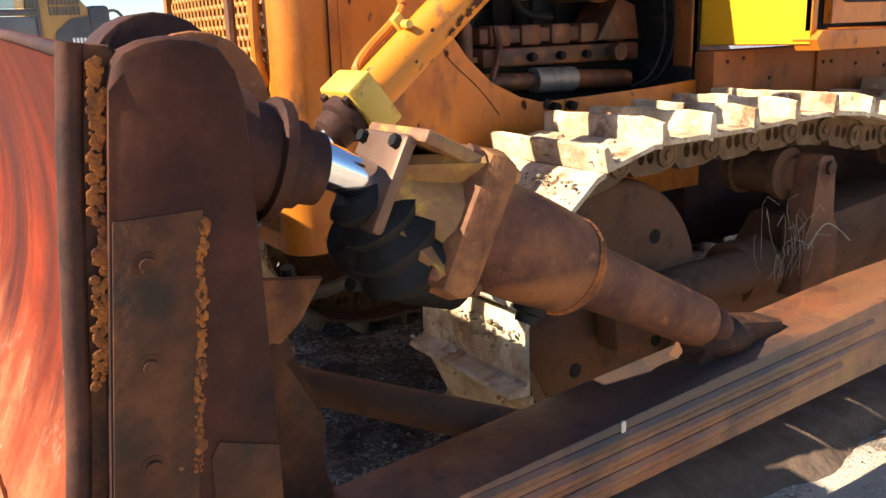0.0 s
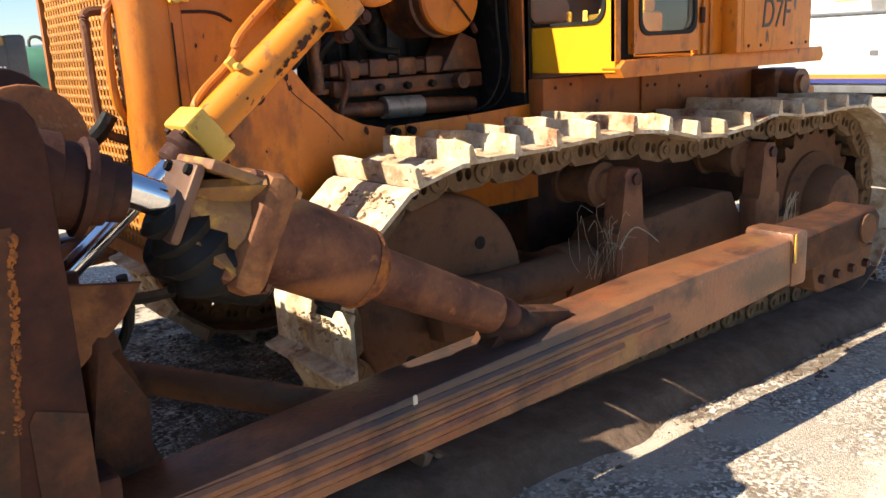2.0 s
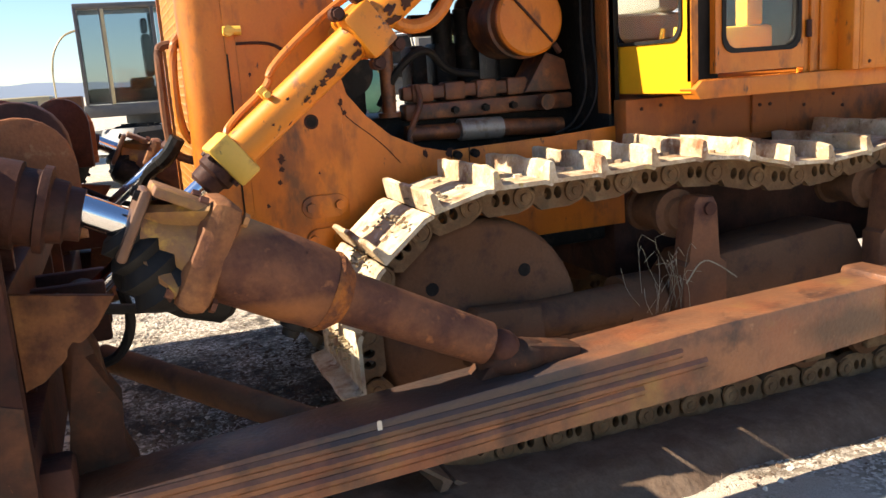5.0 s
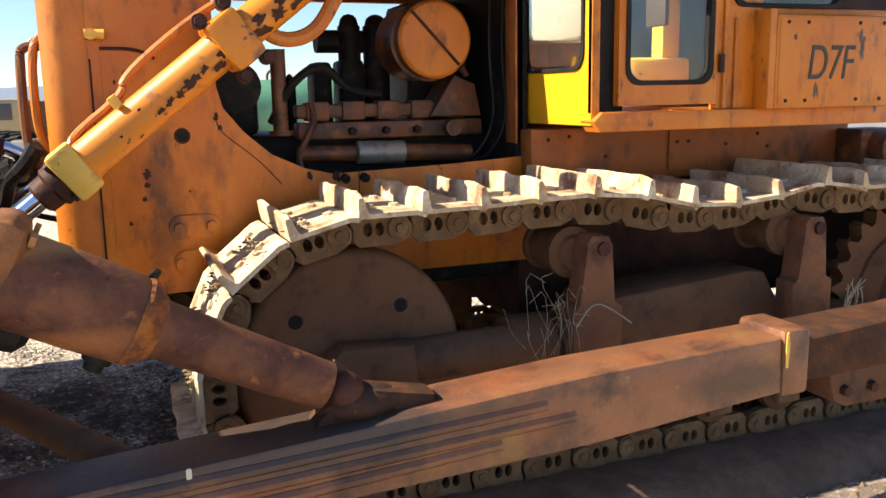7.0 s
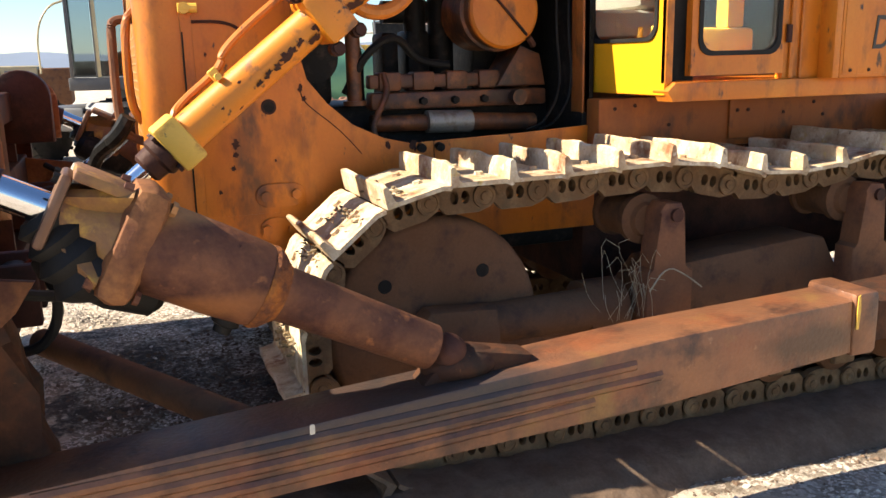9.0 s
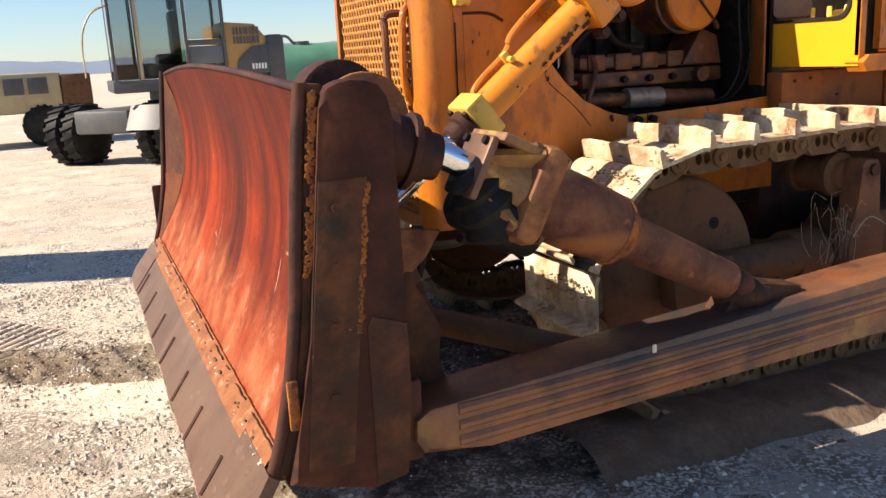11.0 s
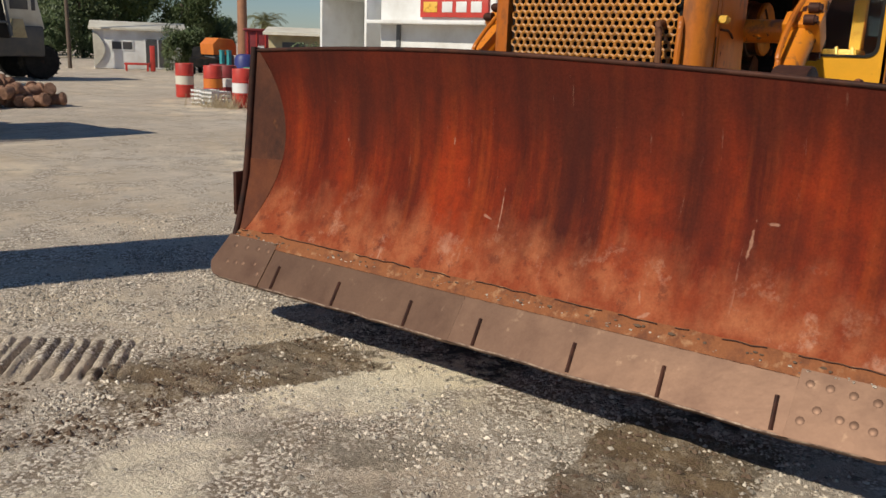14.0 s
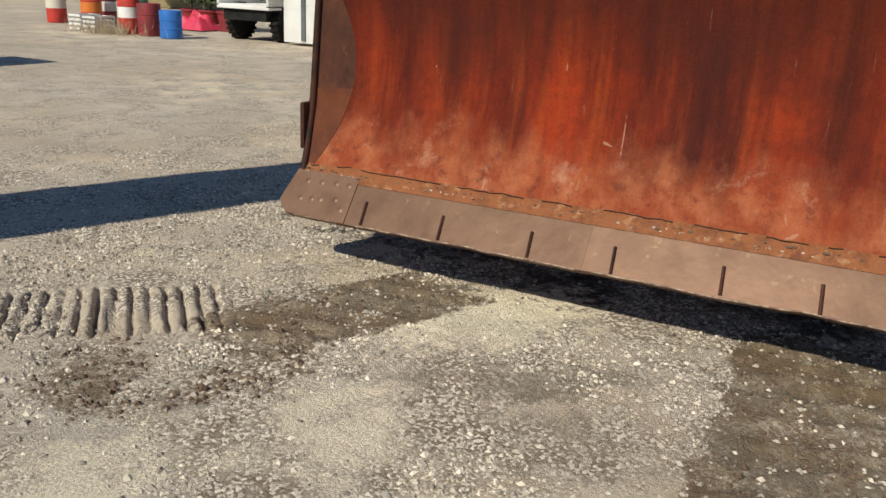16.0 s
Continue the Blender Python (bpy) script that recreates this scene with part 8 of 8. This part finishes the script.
def crate(x, y, label):
    e = thing("milk_crate", (x, y, 0), label, "crate")
    bm = B()
    box(bm, x - 0.3, x + 0.3, y - 0.2, y + 0.2, 0.0, 0.03)
    part("base", bm, M_WHITE, e)
    bars = []
    for z in (0.10, 0.20, 0.30):
        bars += [(x - 0.3, x + 0.3, y - 0.2, y - 0.18, z, z + 0.05), (x - 0.3, x + 0.3, y + 0.18, y + 0.2, z, z + 0.05),
                 (x - 0.3, x - 0.28, y - 0.18, y + 0.18, z, z + 0.05), (x + 0.28, x + 0.3, y - 0.18, y + 0.18, z, z + 0.05)]
    for k in range(7):
        bars.append((x - 0.3 + 0.095 * k, x - 0.27 + 0.095 * k, y - 0.206, y - 0.201, 0.03, 0.36))
    for q in bars:
        bm = B()
        box(bm, *q)
        part("bar", bm, M_WHITE, e)


crate(*in_row(9.9, 15.6, 1.2), "white plastic crate beside red drums")
crate(*in_row(9.6, 14.9, 1.0), "white plastic crate on the gravel")


def potted(x, y, sc, seed):
    e = thing("potted_shrub", (x, y, 0), "small shrub in a dark red round tub", "plant", "potted shrubs in a row")
    bm = B()
    turned(bm, (x, y, 0), (x, y, 0.5), [(0, 0.2), (0.44, 0.27), (0.45, 0.3), (0.5, 0.3), (0.49, 0.26), (0.44, 0.25)], 20)
    part("tub", bm, M_DARKRED, e)
    bm = B()
    pipe(bm, [(x, y, 0.4), (x + 0.03, y, 0.8), (x - 0.02, y, 1.1)], 0.03, 6)
    part("stem", bm, M_TRUNK, e)
    rnd = random.Random(seed)
    verts, faces = [], []
    for _ in range(1500):
        dd = Vector((rnd.gauss(0, 1), rnd.gauss(0, 1), rnd.gauss(0, 0.8)))
        c = Vector((x, y, 1.10)) + dd.normalized() * 0.58 * rnd.uniform(0.2, 1.0)
        u = Vector((rnd.gauss(0, 1), rnd.gauss(0, 1), rnd.gauss(0, 1))).normalized()
        w = u.orthogonal().normalized()
        b = len(verts)
        verts += [c - u * 0.06, c + w * 0.025, c + u * 0.06, c - w * 0.025]
        faces.append((b, b + 1, b + 2, b + 3))
    me = bpy.data.meshes.new("foliage")
    me.from_pydata(verts, [], faces)
    me.materials.append(M_LEAF)
    link_mesh("foliage", me, e)


for k, (x, y) in enumerate(((8.6, 11.5), (8.62, 11.05), (8.65, 10.62))):
    potted(*in_row(x, y, 0.0, 1.28), 1.0, 20 + k)


def build_van(x, y, mat, label, name="pickup_truck"):
    e = thing(name, (x, y, 0.0), label, "truck")
    bm = B()
    prism(bm, [(-2.3, 0.45), (-2.35, 0.95), (-1.3, 1.05), (-0.8, 1.6), (0.6, 1.62), (0.8, 1.05), (2.3, 1.02), (2.3, 0.45)], -0.85, 0.85, 0.06)
    bmesh.ops.translate(bm, verts=bm.verts[:], vec=(x, y, 0))
    body = part("body", bm, mat, e)
    bm = B()
    prism(bm, [(-1.15, 1.08), (-0.75, 1.52), (0.5, 1.54), (0.62, 1.08)], -0.87, 0.87, 0.0)
    bmesh.ops.translate(bm, verts=bm.verts[:], vec=(x, y, 0))
    part("window", bm, M_DARKGREY, body)
    for dx in (-1.5, 1.5):
        for dy in (-0.78, 0.78):
            build_wheel(e, x + dx, y + dy, 0.36, 0.36, 0.24, -1 if dy < 0 else 1)
    facing(e, 44)
    e.scale = (0.8, 0.8, 0.8)


build_van(24.4, 33.2, M_BLACK, "black pickup truck parked by the bushes")


def build_box_truck():
    e = thing("box_truck", (13.0, 12.0, 0.0), "white lorry seen from behind, its rear doors open", "truck")
    bm = B()
    box(bm, 11.5, 15.5, 12.55, 12.62, 0.75, 2.7, 0.01)
    box(bm, 11.5, 15.5, 11.15, 11.22, 0.75, 2.7, 0.01)
    box(bm, 11.5, 15.5, 11.15, 12.62, 2.66, 2.74, 0.01)
    box(bm, 11.5, 15.5, 11.15, 12.62, 0.70, 0.80, 0.01)
    part("cargo_box", bm, M_WHITE, e)
    bm = B()
    box(bm, 15.3, 15.4, 11.2, 12.6, 0.8, 2.66)
    box(bm, 11.6, 15.4, 11.3, 12.5, 0.45, 0.7)
    part("inside", bm, M_BLACK, e)
    for y in (11.25, 12.5):
        build_wheel(e, 12.2, y, 0.4, 0.4, 0.26, -1)
        build_wheel(e, 14.8, y, 0.4, 0.4, 0.26, -1)
    c = thing("storage_box", (13.0, 10.2, 0.0), "white steel store with a red sign board", "container")
    bm = B()
    box(bm, 11.7, 16.5, 7.8, 10.9, 0.05, 2.72, 0.02)
    body = part("body", bm, M_WHITE, c)
    bm = B()
    box(bm, 11.25, 11.7, 7.75, 10.95, 2.10, 2.18, 0.015)
    part("canopy", bm, M_WHITE, body)
    bm = B()
    box(bm, 11.63, 11.7, 7.95, 9.72, 2.26, 2.68, 0.01)
    sign = part("sign_board", bm, M_RED, body, "red sign board with pale bars")
    for y0, y1, m in ((9.25, 9.62, M_YELLOW), (8.85, 9.12, M_WHITE), (8.48, 8.75, M_WHITE), (8.10, 8.37, M_WHITE)):
        bm = B()
        box(bm, 11.618, 11.63, y0, y1, 2.36, 2.58, 0.004)
        part("letter_bar", bm, m, sign)
    bm = B()
    box(bm, 11.66, 11.7, 10.3, 10.4, 0.1, 2.09)
    part("door_post", bm, M_GREY, body)


build_box_truck()


# unseen leaning jib, added so that its shade falls across the gravel
JIB_FOOT, JIB_TIP = Vector((-4.5, 5.5, 0.0)), Vector((-4.01, 3.73, 5.0))
jib = thing("unseen_jib", JIB_FOOT, "unseen grey box-section jib, added to cast a shadow on the yard", "jib")
bm = B()
rise = JIB_TIP - JIB_FOOT
box(bm, -0.38, 0.38, -0.38, 0.38, 0.0, rise.length, 0.03, Matrix.Translation(JIB_FOOT) @ rise.to_track_quat("Z", "Y").to_matrix().to_4x4())
part("shaft", bm, M_GREY, jib)
bm = B()
box(bm, -5.1, -3.9, 4.9, 6.1, -0.03, 0.05, 0.008)
part("base_plate", bm, M_DARKGREY, jib)


# far hills
def build_hills():
    verts, faces, n = [], [], 90
    for k in range(n + 1):
        b = radians(60 + 110 * k / n)
        r = 1500.0
        h = 30 + 22 * noise.noise(Vector((k * 0.11, 2.0, 0))) + 8 * noise.noise(Vector((k * 0.43, 5.0, 0)))
        for rr, z in ((r, -2.0), (r + 150, max(8.0, h)), (r + 500, -2.0)):
            verts.append((rr * math.cos(b), rr * math.sin(b), z))
    for k in range(n):
        for j in (0, 1):
            faces.append((k * 3 + j, k * 3 + 3 + j, k * 3 + 4 + j, k * 3 + 1 + j))
    me = bpy.data.meshes.new("hills_backdrop")
    me.from_pydata(verts, [], faces)
    me.materials.append(M_HILL)
    me.shade_smooth()
    tagged(new("backdrop", me), "low blue hills in the distance", "hills", kind="structure")


build_hills()


# ---- dry weeds on the track frame ----
def build_weeds():
    e = thing("dry_weed", (2.42, -1.17, 0.60), "dry straw-coloured weeds caught on the track frame", "weed")
    rnd = random.Random(12)
    bm = B()
    for k in range(19):
        x, y = rnd.uniform(2.38, 2.58), rnd.uniform(-1.24, -1.14)
        top = Vector((x + rnd.uniform(-0.16, 0.10), y - rnd.uniform(0.0, 0.08), 0.72 + rnd.uniform(0.0, 0.2)))
        base = Vector((x, y, 0.59))
        tip = top + Vector((rnd.uniform(-0.08, 0.08), -0.02, rnd.uniform(-0.06, 0.03)))
        pipe(bm, [base, base.lerp(top, 0.5) + Vector((rnd.uniform(-0.03, 0.03), 0, 0)), top, tip], 0.0009, 4, 1)
    for k in range(1):
        a = Vector((2.53 + 0.02 * k, -1.24, 0.70))
        pipe(bm, [a, a + Vector((0.06, -0.02, 0.10 - 0.02 * k)), a + Vector((0.14, -0.03, 0.06)), a + Vector((0.22, -0.03, 0.0 - 0.02 * k))], 0.003, 4, 2)
    tagged(part("stalk", bm, M_WEED, e, smooth=0), kind="stuff")
    e2 = thing("dry_weed", (3.95, -1.18, 0.58), "dry tuft of grass behind the roller post", "weed")
    bm = B()
    for k in range(14):
        x = rnd.uniform(3.88, 4.02)
        pipe(bm, [(x, -1.17, 0.58), (x + rnd.uniform(-0.04, 0.04), -1.18, 0.66), (x + rnd.uniform(-0.07, 0.07), -1.2, 0.70 + rnd.uniform(0, 0.05))], 0.0018, 4, 1)
    tagged(part("stalk", bm, M_WEED, e2, smooth=0), kind="stuff")


build_weeds()


# ---- loose stones, ruts and caked earth ----
def scatter(name, n, area, size, mat, label, seed, keep=None):
    rnd = random.Random(seed)
    verts, faces = [], []
    oct_v = [(1, 0, 0), (-1, 0, 0), (0, 1, 0), (0, -1, 0), (0, 0, 1), (0, 0, -1)]
    oct_f = [(0, 2, 4), (2, 1, 4), (1, 3, 4), (3, 0, 4), (2, 0, 5), (1, 2, 5), (3, 1, 5), (0, 3, 5)]
    while n > 0:
        x, y = rnd.uniform(area[0], area[1]), rnd.uniform(area[2], area[3])
        n -= 1
        if keep and rnd.random() > keep(x, y):
            continue
        r = size[0] + (size[1] - size[0]) * rnd.random() ** 3
        a, b = rnd.uniform(0, 6.28), len(verts)
        sx, sy, sz = r * rnd.uniform(0.7, 1.4), r * rnd.uniform(0.7, 1.3), r * rnd.uniform(0.5, 0.9)
        ca, sa = math.cos(a), math.sin(a)
        z = grade(x, y) + sz * 0.25
        for u, v, w in oct_v:
            u, v, w = u * sx * rnd.uniform(0.75, 1.2), v * sy * rnd.uniform(0.75, 1.2), w * sz * rnd.uniform(0.7, 1.2)
            verts.append((x + u * ca - v * sa, y + u * sa + v * ca, z + w + 0.25 * u))
        faces += [tuple(b + i for i in f) for f in oct_f]
    me = bpy.data.meshes.new(name)
    me.from_pydata(verts, [], faces)
    me.materials.append(mat)
    tagged(new(name, me), label, "gravel", kind="stuff")


def stone_material():
    m = M_STONE
    n, l = m.node_tree.nodes, m.node_tree.links
    geo = n.new("ShaderNodeNewGeometry")
    hsv = next(x for x in n if x.type == "HUE_SAT")
    mr = n.new("ShaderNodeMapRange")
    mr.inputs["To Min"].default_value, mr.inputs["To Max"].default_value = 0.32, 1.3
    l.new(geo.outputs["Random Per Island"], mr.inputs["Value"])
    l.new(mr.outputs[0], hsv.inputs["Value"])


stone_material()


def sandiness(x, y):
    """How deep a spot lies in one of the fine sand patches before the blade."""
    return max(1.1 - math.hypot((x - cx) / rx, (y - cy) / ry) for cx, cy, rx, ry in ((-0.35, 0.44, 0.45, 0.38), (-1.6, 0.45, 0.6, 0.35), (0.05, 0.25, 0.4, 0.3)))


def patchy(x, y):
    if 0.25 < x < 5.0 and -1.45 < y < (1.9 if x < 1.7 else 1.45):
        return 0.08
    v = Vector((x, y, 0))
    bare = 0.2 if in_dirt(x, y) > 0.2 or sandiness(x, y) > 0.2 else 1.0
    return bare * max(0.03, min(1.0, 0.38 + 2.0 * noise.noise(v * 0.8) + 0.5 * noise.noise(v * 2.3)))


scatter("gravel", 95000, (-3.9, 5.5, -3.6, 4.6), (0.003, 0.016), M_STONE, "loose pale gravel on the yard", 31, patchy)
def coarse_spots(x, y):
    if x > 0.3 and abs(y) < 1.5:
        return 0.05
    v = Vector((x, y, 4.0))
    loose = max(0.0, min(1.0, 0.40 + 2.4 * noise.noise(v * 1.3) + 0.6 * noise.noise(v * 4.1)))
    return loose * (0.12 if in_dirt(x, y) > 0.2 or sandiness(x, y) > 0.2 else 1.0)


scatter("gravel", 60000, (-3.4, 0.8, -1.9, 3.4), (0.004, 0.016), M_STONE, "coarse crushed stone in front of the blade", 35, coarse_spots)
scatter("gravel", 260, (-3.9, 6.0, -3.6, 5.0), (0.010, 0.020), M_STONE, "larger stones scattered on the yard", 32)


scatter("earth_crumbs", 60000, (-3.0, 7.5, -2.0, 2.2), (0.004, 0.018), M_DIRT, "loose dark earth crumbs on the gravel", 33, in_dirt)


def build_caked_earth():
    """Earth banked along the foot of the near track."""
    rnd = random.Random(9)
    verts, faces, rows = [], [], []
    n = 150
    for k in range(n + 1):
        x = 1.08 + 3.72 * k / n
        wob = 0.05 * noise.noise(Vector((x * 2.4, 0.0, 4.0)))
        row = []
        for y, z in ((-1.52 + wob, -0.03), (-1.45 + wob, 0.014), (-1.40, 0.062), (-1.32, 0.082), (-1.18, 0.082), (-0.9, 0.05)):
            row.append(len(verts))
            zz = z + (0.02 * max(0.0, 1.0 - abs(x - 1.45) / 0.6) if z > 0 else 0) + (0.014 * noise.noise(Vector((x * 6, y * 6, 1.0))) + 0.014 * noise.noise(Vector((x * 19, y * 19, 3.0))) if z > 0 else 0)
            verts.append((x, y, zz))
        rows.append(row)
    for a, b in zip(rows, rows[1:]):
        for i in range(5):
            faces.append((a[i], b[i], b[i + 1], a[i + 1]))
    me = bpy.data.meshes.new("earth_bank")
    me.from_pydata(verts, [], faces)
    me.materials.append(M_DIRT)
    me.shade_smooth()
    tagged(new("earth_bank", me), "brown earth banked along the foot of the track", "earth", kind="stuff")


build_caked_earth()
